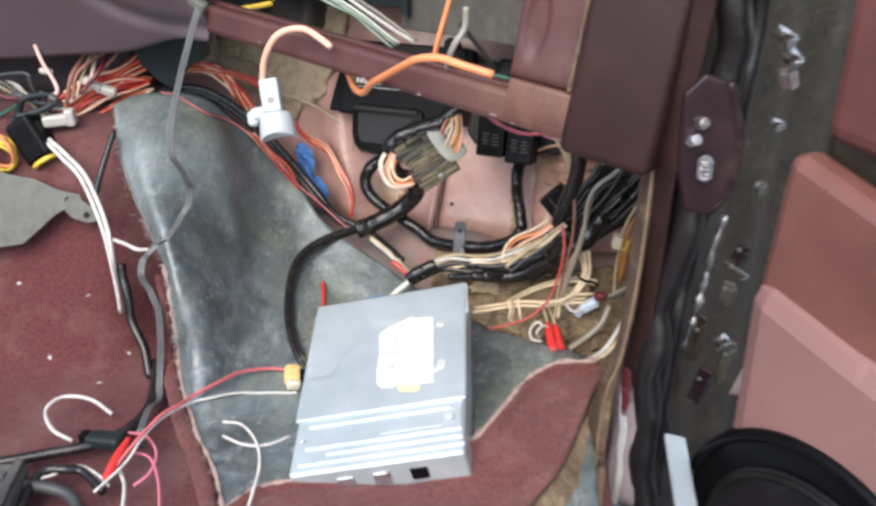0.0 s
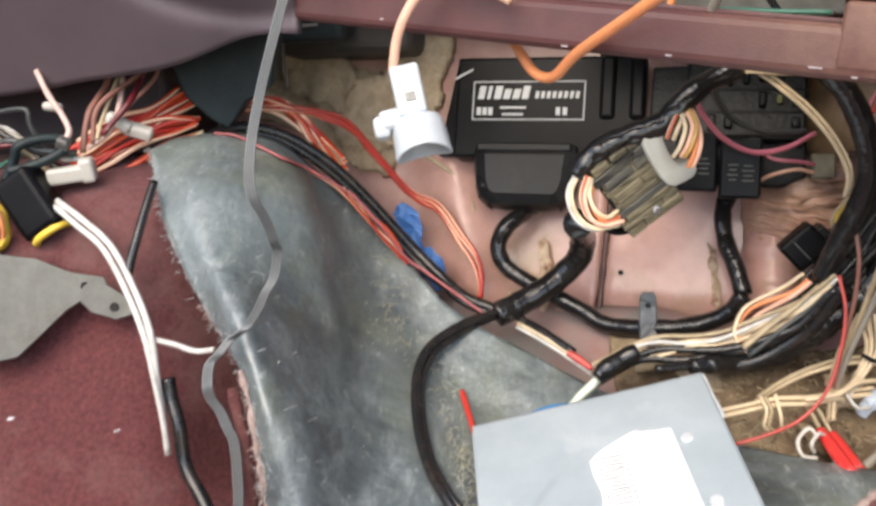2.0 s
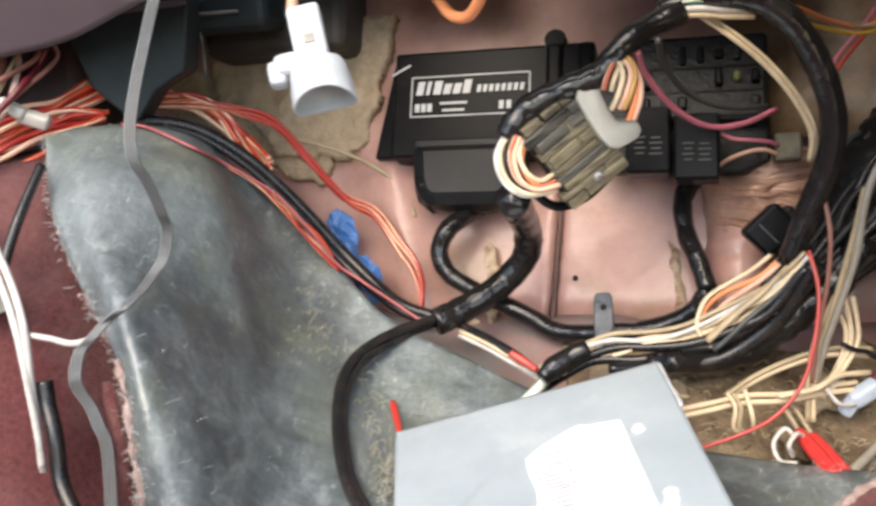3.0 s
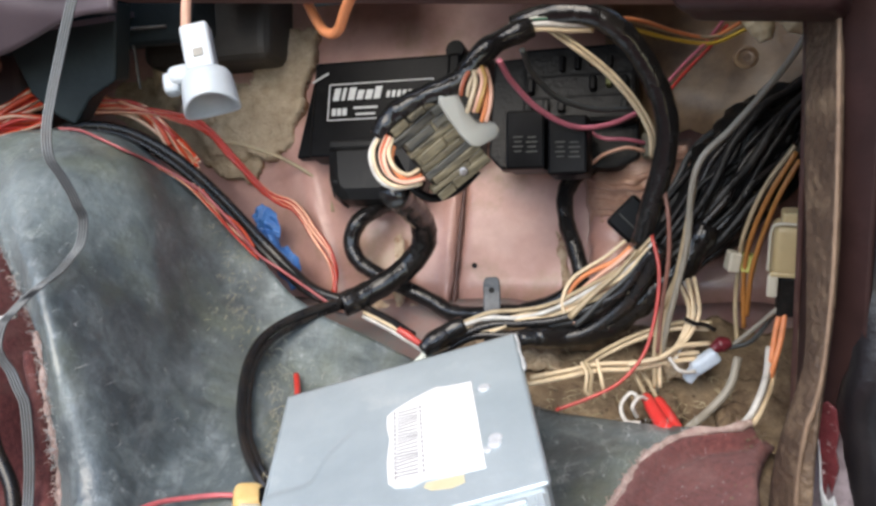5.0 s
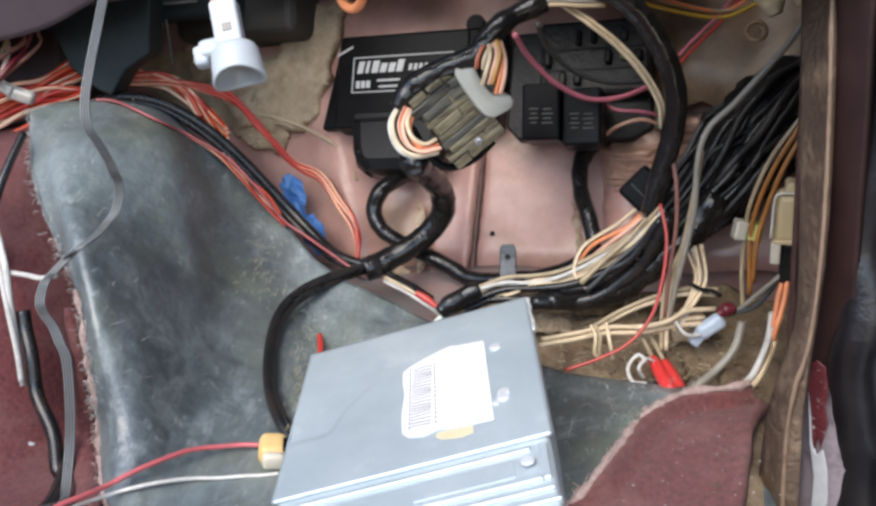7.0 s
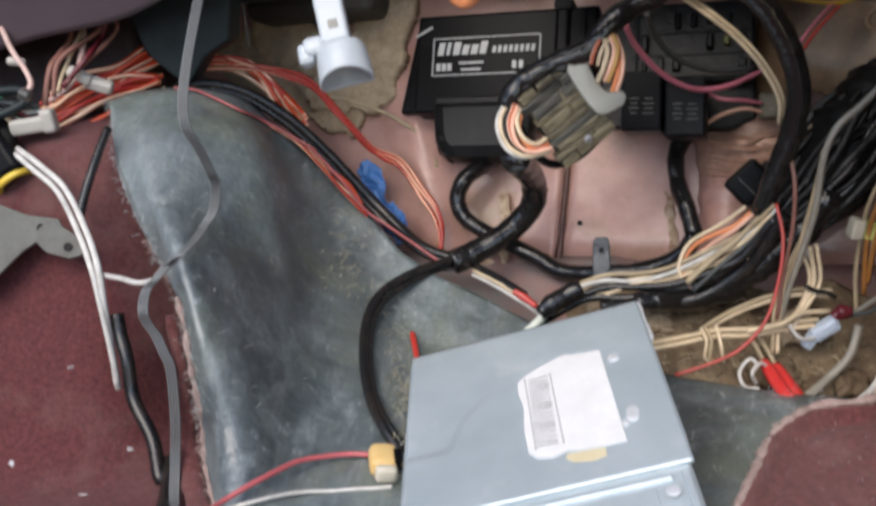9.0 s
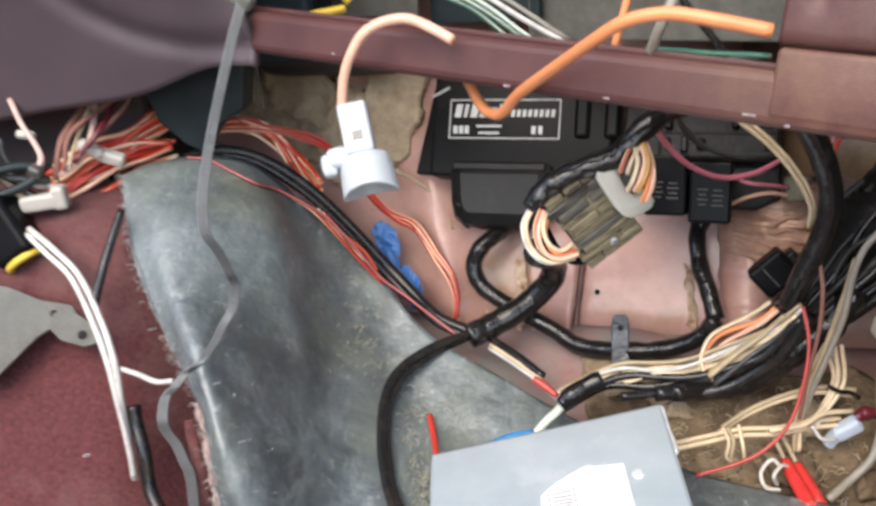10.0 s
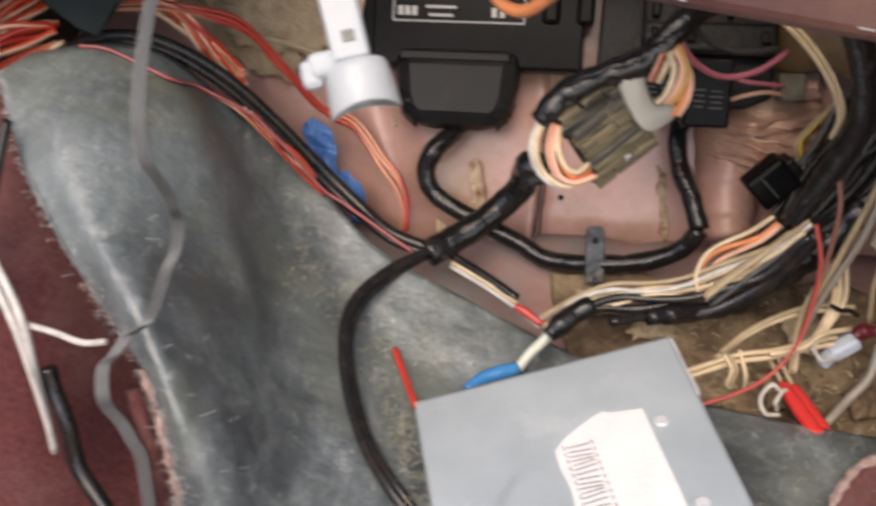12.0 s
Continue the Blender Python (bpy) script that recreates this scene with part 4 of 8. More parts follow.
wires("engine_harness", "black taped engine wiring loom with a loop, lying on the firewall", "wiring", [
    ("loom", [(0.002,0.79,0.475), (0.008,0.83,0.458), (0.014,0.865,0.44), (0.013,0.88,0.419), (0.0,0.885,0.402), (-0.016,0.88,0.392), (-0.034,0.875,0.384), (-0.051,0.868,0.379)], 0.0095, TAPE, dict(sides=12, lump=0.12)),
    ("loom", [(-0.013,0.95,0.441), (-0.027,0.93,0.438), (-0.04,0.922,0.431), (-0.047,0.92,0.416), (-0.042,0.915,0.401), (-0.026,0.905,0.391), (-0.007,0.895,0.383), (0.016,0.885,0.372), (0.033,0.875,0.364), (0.064,0.862,0.366), (0.094,0.855,0.37), (0.117,0.85,0.381), (0.127,0.848,0.396)], 0.0068, TAPE, dict(sides=10, lump=0.15)),
    ("loom", [(0.127,0.848,0.396), (0.124,0.862,0.413), (0.121,0.88,0.426), (0.122,0.895,0.445), (0.13,0.902,0.457), (0.146,0.9,0.467), (0.161,0.895,0.474)], 0.0065, TAPE, dict(sides=10, lump=0.15)),
    ("cable", [(-0.051,0.866,0.382), (-0.077,0.85,0.38), (-0.1,0.83,0.373), (-0.109,0.805,0.363), (-0.108,0.77,0.348), (-0.1,0.735,0.336), (-0.088,0.708,0.329), (-0.075,0.69,0.319)], 0.0035, W_BLACK, {}),
    ("cable", [(-0.051,0.868,0.378), (-0.075,0.85,0.375), (-0.096,0.828,0.369), (-0.105,0.803,0.36), (-0.104,0.772,0.347), (-0.097,0.738,0.337), (-0.085,0.71,0.33), (-0.074,0.695,0.321)], 0.0024, W_BLACK, {}),
])
wires("plug_harness", "black taped loom with white and orange strands going into the plug", "wiring", [
    ("loom", [(0.094,0.775,0.571), (0.073,0.77,0.563), (0.06,0.765,0.554), (0.048,0.765,0.542), (0.024,0.765,0.534), (0.008,0.765,0.525), (-0.001,0.765,0.513)], 0.0068, TAPE, dict(sides=12, lump=0.2)),
    ("wire", [(-0.001,0.765,0.515), (-0.007,0.76,0.504), (-0.004,0.755,0.491), (0.006,0.75,0.484), (0.021,0.755,0.484)], 0.0014, W_WHITE, {}),
    ("wire", [(-0.001,0.765,0.515), (-0.007,0.76,0.504), (-0.004,0.755,0.491), (0.006,0.75,0.484), (0.021,0.755,0.484)], 0.0014, W_CREAM, dict(shift=(0.002, -0.002, 0.001))),
    ("wire", [(0.004,0.76,0.514), (-0.0,0.752,0.504), (0.003,0.748,0.493), (0.011,0.748,0.488), (0.023,0.752,0.489)], 0.0014, W_BRICK, {}),
    ("wire", [(0.004,0.76,0.514), (-0.0,0.752,0.504), (0.003,0.748,0.493), (0.011,0.748,0.488), (0.023,0.752,0.489)], 0.0014, W_ORANGEP, dict(shift=(0.002, -0.001, -0.001))),
    ("wire", [(0.007,0.76,0.512), (0.005,0.752,0.504), (0.008,0.748,0.496), (0.015,0.75,0.491), (0.022,0.755,0.493)], 0.0014, W_CREAM, {}),
    ("wire", [(0.007,0.76,0.512), (0.005,0.752,0.504), (0.008,0.748,0.496), (0.015,0.75,0.491), (0.022,0.755,0.493)], 0.0014, W_ORANGE, dict(shift=(0.001, 0.001, -0.0035))),
    ("wire", [(0.06,0.765,0.552), (0.054,0.757,0.546), (0.051,0.755,0.54), (0.05,0.757,0.535)], 0.0014, W_BRICK, {}),
    ("wire", [(0.06,0.765,0.552), (0.054,0.757,0.546), (0.051,0.755,0.54), (0.05,0.757,0.535)], 0.0014, W_CREAM, dict(shift=(0.004, 0, -0.001))),
    ("wire", [(0.061,0.765,0.551), (0.063,0.752,0.543), (0.06,0.748,0.533), (0.057,0.752,0.525)], 0.0014, W_ORANGEP, {}),
    ("wire", [(0.061,0.765,0.551), (0.063,0.752,0.543), (0.06,0.748,0.533), (0.057,0.752,0.525)], 0.0014, W_CREAM, dict(shift=(-0.004, 0, 0))),
    ("wire", [(0.061,0.765,0.551), (0.063,0.752,0.543), (0.06,0.748,0.533), (0.057,0.752,0.525)], 0.0014, W_BROWN, dict(shift=(0.002, -0.002, 0))),
    ("wire", [(0.063,0.765,0.549), (0.065,0.752,0.539), (0.064,0.748,0.529), (0.061,0.75,0.519)], 0.0014, W_ORANGE, {}),
    ("wire", [(0.063,0.765,0.549), (0.065,0.752,0.539), (0.064,0.748,0.529), (0.061,0.75,0.519)], 0.0014, W_ORANGEP, dict(shift=(0.0026, 0, 0))),
])
wires("arching_loom", "thick black taped loom arching down from the dash", "wiring", [
    ("loom", [(0.084,0.78,0.571), (0.107,0.775,0.577), (0.132,0.77,0.574), (0.15,0.768,0.56), (0.165,0.77,0.536), (0.173,0.772,0.51), (0.172,0.776,0.485), (0.166,0.785,0.458), (0.16,0.795,0.429)], 0.0072, TAPE, dict(sides=12, lump=0.1)),
    ("wire", [(0.105,0.78,0.568), (0.12,0.775,0.556), (0.137,0.775,0.541), (0.152,0.775,0.523), (0.163,0.777,0.503), (0.166,0.785,0.486)], 0.0013, W_CREAM, {}),
    ("wire", [(0.105,0.78,0.568), (0.12,0.775,0.556), (0.137,0.775,0.541), (0.152,0.775,0.523), (0.163,0.777,0.503), (0.166,0.785,0.486)], 0.0012, W_CREAM, dict(shift=(0.0024, 0.001, 0.0015))),
    ("wire", [(0.082,0.775,0.57), (0.099,0.77,0.572), (0.115,0.77,0.57), (0.131,0.772,0.569)], 0.0016, W_WHITE, {}),
    ("wire", [(0.082,0.775,0.57), (0.099,0.77,0.572), (0.115,0.77,0.57), (0.131,0.772,0.569)], 0.0016, W_GREEN, dict(shift=(0, 0.001, 0.0035))),
    ("wire", [(0.082,0.775,0.57), (0.099,0.77,0.572), (0.115,0.77,0.57), (0.131,0.772,0.569)], 0.0016, W_CREAM, dict(shift=(0, 0.001, -0.003))),
])
wires("dash_feed_wires", "loose pink and grey wires drooping in front of the fuse block", "wire", [
    ("wire", [(0.075,0.8,0.552), (0.084,0.815,0.536), (0.102,0.83,0.516), (0.126,0.845,0.502), (0.151,0.855,0.501), (0.176,0.87,0.507)], 0.0019, W_PINK, {}),
    ("wire", [(0.091,0.82,0.557), (0.098,0.835,0.541), (0.115,0.85,0.523), (0.14,0.86,0.512), (0.17,0.87,0.509)], 0.002, W_DGREY, {}),
])
wires("upper_wires", "thin yellow, orange and red wires under the dash", "wire", [
    ("wire", [(0.141,0.8,0.571), (0.162,0.82,0.565), (0.192,0.84,0.556), (0.221,0.85,0.551), (0.245,0.85,0.559)], 0.0014, W_YELLOW, {}),
    ("wire", [(0.141,0.8,0.571), (0.162,0.82,0.565), (0.192,0.84,0.556), (0.221,0.85,0.551), (0.245,0.85,0.559)], 0.0013, W_TAN, dict(shift=(0.002, 0, 0.004))),
    ("wire", [(0.143,0.8,0.573), (0.169,0.82,0.569), (0.196,0.84,0.56), (0.221,0.85,0.555), (0.24,0.85,0.563)], 0.0014, W_ORANGE, {}),
    ("wire", [(0.177,0.8,0.527), (0.197,0.83,0.539), (0.217,0.85,0.552), (0.231,0.86,0.565)], 0.0012, W_PINK, {}),
    ("wire", [(0.177,0.8,0.527), (0.197,0.83,0.539), (0.217,0.85,0.552), (0.231,0.86,0.565)], 0.0012, W_RED, dict(shift=(0.003, 0, -0.003))),
])
wires("lower_branch", "black taped branch with cream and orange wires behind the control unit", "wiring", [
    ("loom", [(0.205,0.8,0.437), (0.187,0.8,0.411), (0.164,0.8,0.393), (0.141,0.8,0.376), (0.113,0.8,0.368), (0.087,0.79,0.371)], 0.0085, TAPE, dict(sides=10, lump=0.25, taper=(1.1, 1.3, 1.2, 0.8))),
    ("cable", [(0.17,0.78,0.429), (0.161,0.785,0.409), (0.147,0.79,0.388), (0.126,0.795,0.373), (0.101,0.795,0.368), (0.076,0.79,0.37)], 0.0055, W_BLACK, dict(wob=0.003)),
    ("wire", [(0.165,0.785,0.428), (0.151,0.79,0.412), (0.129,0.795,0.397), (0.106,0.8,0.385), (0.079,0.803,0.38), (0.055,0.806,0.376), (0.035,0.806,0.37), (0.014,0.8,0.362)], 0.0015, W_TAN, dict(shift=(0, 0.002, 0.006), wob=0.004)),
    ("wire", [(0.165,0.785,0.428), (0.151,0.79,0.412), (0.129,0.795,0.397), (0.106,0.8,0.385), (0.079,0.803,0.38), (0.055,0.806,0.376), (0.035,0.806,0.37), (0.014,0.8,0.362)], 0.0018, W_CREAM, dict(wob=0.004)),
    ("wire", [(0.165,0.785,0.428), (0.151,0.79,0.412), (0.129,0.795,0.397), (0.106,0.8,0.385), (0.079,0.803,0.38), (0.055,0.806,0.376), (0.035,0.806,0.37), (0.014,0.8,0.362)], 0.0016, W_WHITE, dict(shift=(0, 0, 0.0025), wob=0.005)),
    ("wire", [(0.165,0.785,0.428), (0.151,0.79,0.412), (0.129,0.795,0.397), (0.106,0.8,0.385), (0.079,0.803,0.38), (0.055,0.806,0.376), (0.035,0.806,0.37), (0.014,0.8,0.362)], 0.0014, W_CREAM, dict(shift=(0, -0.001, -0.003), wob=0.004)),
    ("wire", [(0.166,0.78,0.424), (0.152,0.786,0.407), (0.132,0.79,0.393), (0.109,0.795,0.382), (0.082,0.8,0.377), (0.055,0.803,0.373), (0.031,0.8,0.367), (0.013,0.79,0.363)], 0.0016, W_CREAM, dict(wob=0.006)),
    ("wire", [(0.166,0.78,0.424), (0.152,0.786,0.407), (0.132,0.79,0.393), (0.109,0.795,0.382), (0.082,0.8,0.377), (0.055,0.803,0.373), (0.031,0.8,0.367), (0.013,0.79,0.363)], 0.0032, W_BLACK, dict(shift=(0.002, 0.002, -0.004), wob=0.005)),
    ("wire", [(0.166,0.78,0.424), (0.152,0.786,0.407), (0.132,0.79,0.393), (0.109,0.795,0.382), (0.082,0.8,0.377), (0.055,0.803,0.373), (0.031,0.8,0.367), (0.013,0.79,0.363)], 0.0028, W_BLACK, dict(shift=(0.0, -0.001, 0.001), wob=0.005)),
    ("sleeve", [(0.156,0.788,0.426), (0.144,0.79,0.412), (0.128,0.79,0.399), (0.111,0.79,0.383)], 0.0034, W_TAN, dict(flat=0.6, taper=(0.6, 1, 1.1))),
    ("wire", [(0.156,0.788,0.426), (0.144,0.79,0.412), (0.128,0.79,0.399), (0.111,0.79,0.383)], 0.0016, W_DGREY, dict(shift=(0.003, -0.003, -0.004), wob=0.004)),
    ("wire", [(0.153,0.8,0.427), (0.141,0.8,0.416), (0.119,0.805,0.401), (0.11,0.8,0.388), (0.111,0.793,0.38)], 0.0016, W_ORANGE, dict(wob=0.004)),
    ("wire", [(0.153,0.8,0.427), (0.141,0.8,0.416), (0.119,0.805,0.401), (0.11,0.8,0.388), (0.111,0.793,0.38)], 0.0016, W_ORANGEP, dict(shift=(0.003, -0.001, -0.002), wob=0.005)),
    ("wire", [(0.153,0.8,0.427), (0.141,0.8,0.416), (0.119,0.805,0.401), (0.11,0.8,0.388), (0.111,0.793,0.38)], 0.0014, W_CREAM, dict(shift=(-0.002, -0.001, 0.003), wob=0.006)),
    ("wire", [(0.173,0.79,0.418), (0.159,0.795,0.394), (0.137,0.8,0.374), (0.109,0.8,0.367), (0.078,0.795,0.368), (0.054,0.79,0.369)], 0.003, W_BLACK, {}),
    ("wire", [(-0.036,0.865,0.37), (-0.017,0.845,0.366), (-0.002,0.83,0.361), (0.012,0.8,0.362)], 0.0015, W_WHITE, {}),
    ("wire", [(-0.036,0.865,0.37), (-0.017,0.845,0.366), (-0.002,0.83,0.361), (0.012,0.8,0.362)], 0.0014, W_CREAM, dict(shift=(0.001, 0, 0.003))),
    ("wire", [(-0.034,0.868,0.373), (-0.013,0.845,0.368), (0.003,0.828,0.362)], 0.0032, W_BLACK, dict(shift=(0, 0.002, 0.002))),
])
rng = random.Random(21)
TRUNK = [(0.301,0.875,0.514), (0.272,0.86,0.493), (0.253,0.85,0.48), (0.233,0.84,0.46), (0.209,0.83,0.435), (0.181,0.82,0.41), (0.161,0.815,0.388)]
rows = [("core", TRUNK, 0.026, BLACK_DULL, dict(sides=14, lump=0.3, taper=(0.8, 1.0, 1.2, 1.2, 1.0, 0.7, 0.4)))]
for k in range(46):
    a, rr = rng.uniform(2.4, 7.0), rng.uniform(0.017, 0.031)
    off = Vector((rr * math.cos(a) * 0.9, rr * math.sin(a), -0.4 * rr * math.sin(a) + rng.uniform(-0.012, 0.012)))
    pts = []
    for q, p in enumerate(TRUNK):
        f = (0.9, 1.2, 1.35, 1.3, 1.15, 0.8, 0.5)[min(q, 6)]
        pts.append(tuple(Vector(p) + off * f + Vector((rng.uniform(-0.003, 0.003), 0, rng.uniform(-0.003, 0.003)))))
    mt = W_TAN if k == 9 else W_DGREY if k % 12 == 3 else TRUNK_BLACK if k % 3 else W_BLACK
    rows.append(("wire", pts, 0.0016 if k in (9, 20) else rng.uniform(0.0016, 0.0034), mt, dict(sides=6, wob=0.006)))
wires("main_trunk", "thick trunk of dusty black wires beside the kick panel", "wiring", rows)
wires("side_cable", "grey cables hanging beside the kick panel", "cable", [
    ("cable", [(0.268,0.772,0.58), (0.254,0.765,0.556), (0.24,0.76,0.538), (0.225,0.755,0.523), (0.204,0.75,0.503), (0.188,0.748,0.489), (0.182,0.75,0.47), (0.181,0.757,0.437), (0.176,0.765,0.406), (0.169,0.77,0.374), (0.161,0.765,0.338)], 0.002, W_GREY, {}),
    ("cable", [(0.186,0.76,0.474), (0.183,0.765,0.446), (0.178,0.77,0.415), (0.17,0.772,0.381), (0.161,0.765,0.344)], 0.002, W_TAN, {}),
])
wires("red_feed_wire", "red and pale pink wires hanging down to the floor", "wire", [
    ("wire", [(0.163,0.775,0.438), (0.165,0.765,0.418), (0.161,0.757,0.394), (0.152,0.75,0.37), (0.136,0.745,0.354), (0.117,0.742,0.346), (0.095,0.742,0.339)], 0.0012, W_SALMON, {}),
    ("wire", [(0.172,0.78,0.468), (0.173,0.772,0.449), (0.172,0.77,0.423), (0.167,0.768,0.394), (0.163,0.765,0.364)], 0.0014, W_RUST, {}),
])
wires("cream_wires", "tangle of cream wires over the felt beside the control unit", "wire", [
    ("wire", [(0.079,0.745,0.356), (0.1,0.752,0.356), (0.123,0.758,0.357), (0.146,0.762,0.355), (0.17,0.765,0.357), (0.188,0.768,0.357)], 0.0016, W_CREAM, {}),
    ("wire", [(0.079,0.745,0.356), (0.1,0.752,0.356), (0.123,0.758,0.357), (0.146,0.762,0.355), (0.17,0.765,0.357), (0.188,0.768,0.357)], 0.0015, W_CREAM, dict(shift=(0.002, 0.002, 0.0035))),
    ("wire", [(0.113,0.765,0.355), (0.133,0.775,0.362), (0.156,0.78,0.369), (0.179,0.78,0.374), (0.198,0.775,0.374)], 0.0016, W_CREAM, {}),
    ("wire", [(0.113,0.765,0.355), (0.133,0.775,0.362), (0.156,0.78,0.369), (0.179,0.78,0.374), (0.198,0.775,0.374)], 0.0015, W_TAN, dict(shift=(0.002, 0, 0.004))),
    ("wire", [(0.146,0.765,0.353), (0.168,0.765,0.362), (0.18,0.77,0.371), (0.188,0.775,0.385), (0.186,0.78,0.407)], 0.0016, W_CREAM, {}),
    ("wire", [(0.146,0.765,0.353), (0.168,0.765,0.362), (0.18,0.77,0.371), (0.188,0.775,0.385), (0.186,0.78,0.407)], 0.0014, W_CREAM, dict(shift=(0.004, 0, 0.001))),
    ("wire", [(0.143,0.76,0.359), (0.163,0.76,0.362), (0.177,0.765,0.367), (0.197,0.77,0.366)], 0.0016, W_CREAM, {}),
    ("wire", [(0.169,0.76,0.362), (0.175,0.757,0.354), (0.186,0.762,0.351), (0.196,0.768,0.355)], 0.0013, W_WHITE, {}),
    ("wire", [(0.178,0.775,0.411), (0.167,0.772,0.388), (0.162,0.768,0.366), (0.16,0.762,0.341)], 0.0015, W_TAN, {}),
    ("wire", [(0.178,0.775,0.411), (0.167,0.772,0.388), (0.162,0.768,0.366), (0.16,0.762,0.341)], 0.0015, W_CREAM, dict(shift=(0.0034, 0.001, 0))),
    ("wire", [(0.181,0.782,0.404), (0.186,0.778,0.389), (0.183,0.774,0.377), (0.176,0.77,0.365), (0.169,0.765,0.354)], 0.0014, W_CREAM, {}),
    ("wire", [(0.181,0.782,0.404), (0.186,0.778,0.389), (0.183,0.774,0.377), (0.176,0.77,0.365), (0.169,0.765,0.354)], 0.0014, W_WHITE, dict(shift=(0.0034, 0.0, 0.001))),
    ("wire", [(0.181,0.77,0.384), (0.188,0.77,0.38), (0.195,0.772,0.378), (0.201,0.772,0.374)], 0.0015, W_BLACK, {}),
    ("wire", [(0.114,0.758,0.363), (0.116,0.75,0.358), (0.115,0.75,0.347), (0.119,0.752,0.342)], 0.0012, W_CREAM, {}),
    ("wire", [(0.114,0.758,0.363), (0.116,0.75,0.358), (0.115,0.75,0.347), (0.119,0.752,0.342)], 0.0012, W_TAN, dict(shift=(0.003, 0, 0))),
    ("wire", [(0.124,0.76,0.364), (0.125,0.75,0.354), (0.127,0.752,0.341)], 0.0012, W_CREAM, {}),
    ("wire", [(0.147,0.742,0.327), (0.138,0.742,0.329), (0.136,0.747,0.337), (0.143,0.75,0.344), (0.148,0.748,0.34)], 0.0013, W_WHITE, {}),
    ("wire", [(0.145,0.742,0.331), (0.142,0.74,0.339), (0.148,0.745,0.343), (0.154,0.75,0.338)], 0.0013, W_WHITE, {}),
])
wires("sill_wires", "dusty white and grey wires going under the carpet edge", "wire", [
    ("wire", [(0.228,0.75,0.368), (0.222,0.735,0.358), (0.214,0.72,0.352), (0.205,0.712,0.341), (0.194,0.705,0.336), (0.185,0.7,0.335)], 0.0022, W_WHITE, {}),
    ("wire", [(0.231,0.75,0.366), (0.225,0.735,0.354), (0.216,0.72,0.346), (0.207,0.71,0.338), (0.196,0.705,0.333)], 0.002, W_CREAM, {}),
    ("wire", [(0.212,0.76,0.359), (0.204,0.75,0.344), (0.19,0.745,0.331), (0.174,0.735,0.324)], 0.0028, W_GREY, {}),
])
wires("relay_leads", "dull yellow and red leads above the black relay", "wire", [
    ("wire", [(0.219, 0.875, 0.470), (0.204, 0.873, 0.456), (0.193, 0.869, 0.443), (0.197, 0.861, 0.427), (0.199, 0.854, 0.414)], 0.0015, W_TAN, {}), ("wire", [(0.219, 0.875, 0.470), (0.204, 0.873, 0.456), (0.193, 0.869, 0.443), (0.197, 0.861, 0.427), (0.199, 0.854, 0.414)], 0.0013, W_YELLOW, dict(shift=(0.003, 0, 0.001))), ("wire", [(0.218, 0.877, 0.468), (0.200, 0.874, 0.451), (0.191, 0.870, 0.437), (0.188, 0.864, 0.422), (0.187, 0.858, 0.408)], 0.0014, W_TAN, {}), ("wire", [(0.199, 0.863, 0.445), (0.202, 0.857, 0.432), (0.203, 0.850, 0.418)], 0.0019, W_RED, {}),
])
wires("kick_panel_wires", "orange and brown wires hanging on the kick panel", "wire", [
    ("wire", [(0.25,0.77,0.485), (0.236,0.775,0.459), (0.226,0.78,0.431), (0.223,0.785,0.405), (0.223,0.785,0.37)], 0.0016, W_BROWN, {}),
    ("wire", [(0.252,0.77,0.48), (0.24,0.772,0.457), (0.231,0.777,0.429), (0.226,0.78,0.406), (0.225,0.785,0.378)], 0.0016, W_BROWN, {}),
    ("wire", [(0.251,0.775,0.488), (0.234,0.78,0.462), (0.223,0.785,0.432), (0.221,0.79,0.408), (0.219,0.79,0.384), (0.219,0.785,0.358)], 0.0015, W_TAN, {}),
    ("wire", [(0.236,0.745,0.394), (0.232,0.74,0.378), (0.227,0.735,0.366), (0.224,0.735,0.354)], 0.0018, W_ORANGE, {}),
    ("wire", [(0.234,0.748,0.392), (0.23,0.745,0.379), (0.226,0.74,0.362)], 0.0018, W_ORANGE, {}),
    ("wire", [(0.232,0.745,0.395), (0.221,0.755,0.38), (0.212,0.765,0.367), (0.205,0.768,0.361)], 0.0015, W_GREY, {}),
    ("wire", [(0.232,0.75,0.391), (0.22,0.757,0.371), (0.208,0.765,0.364)], 0.0015, W_DGREY, {}),
])
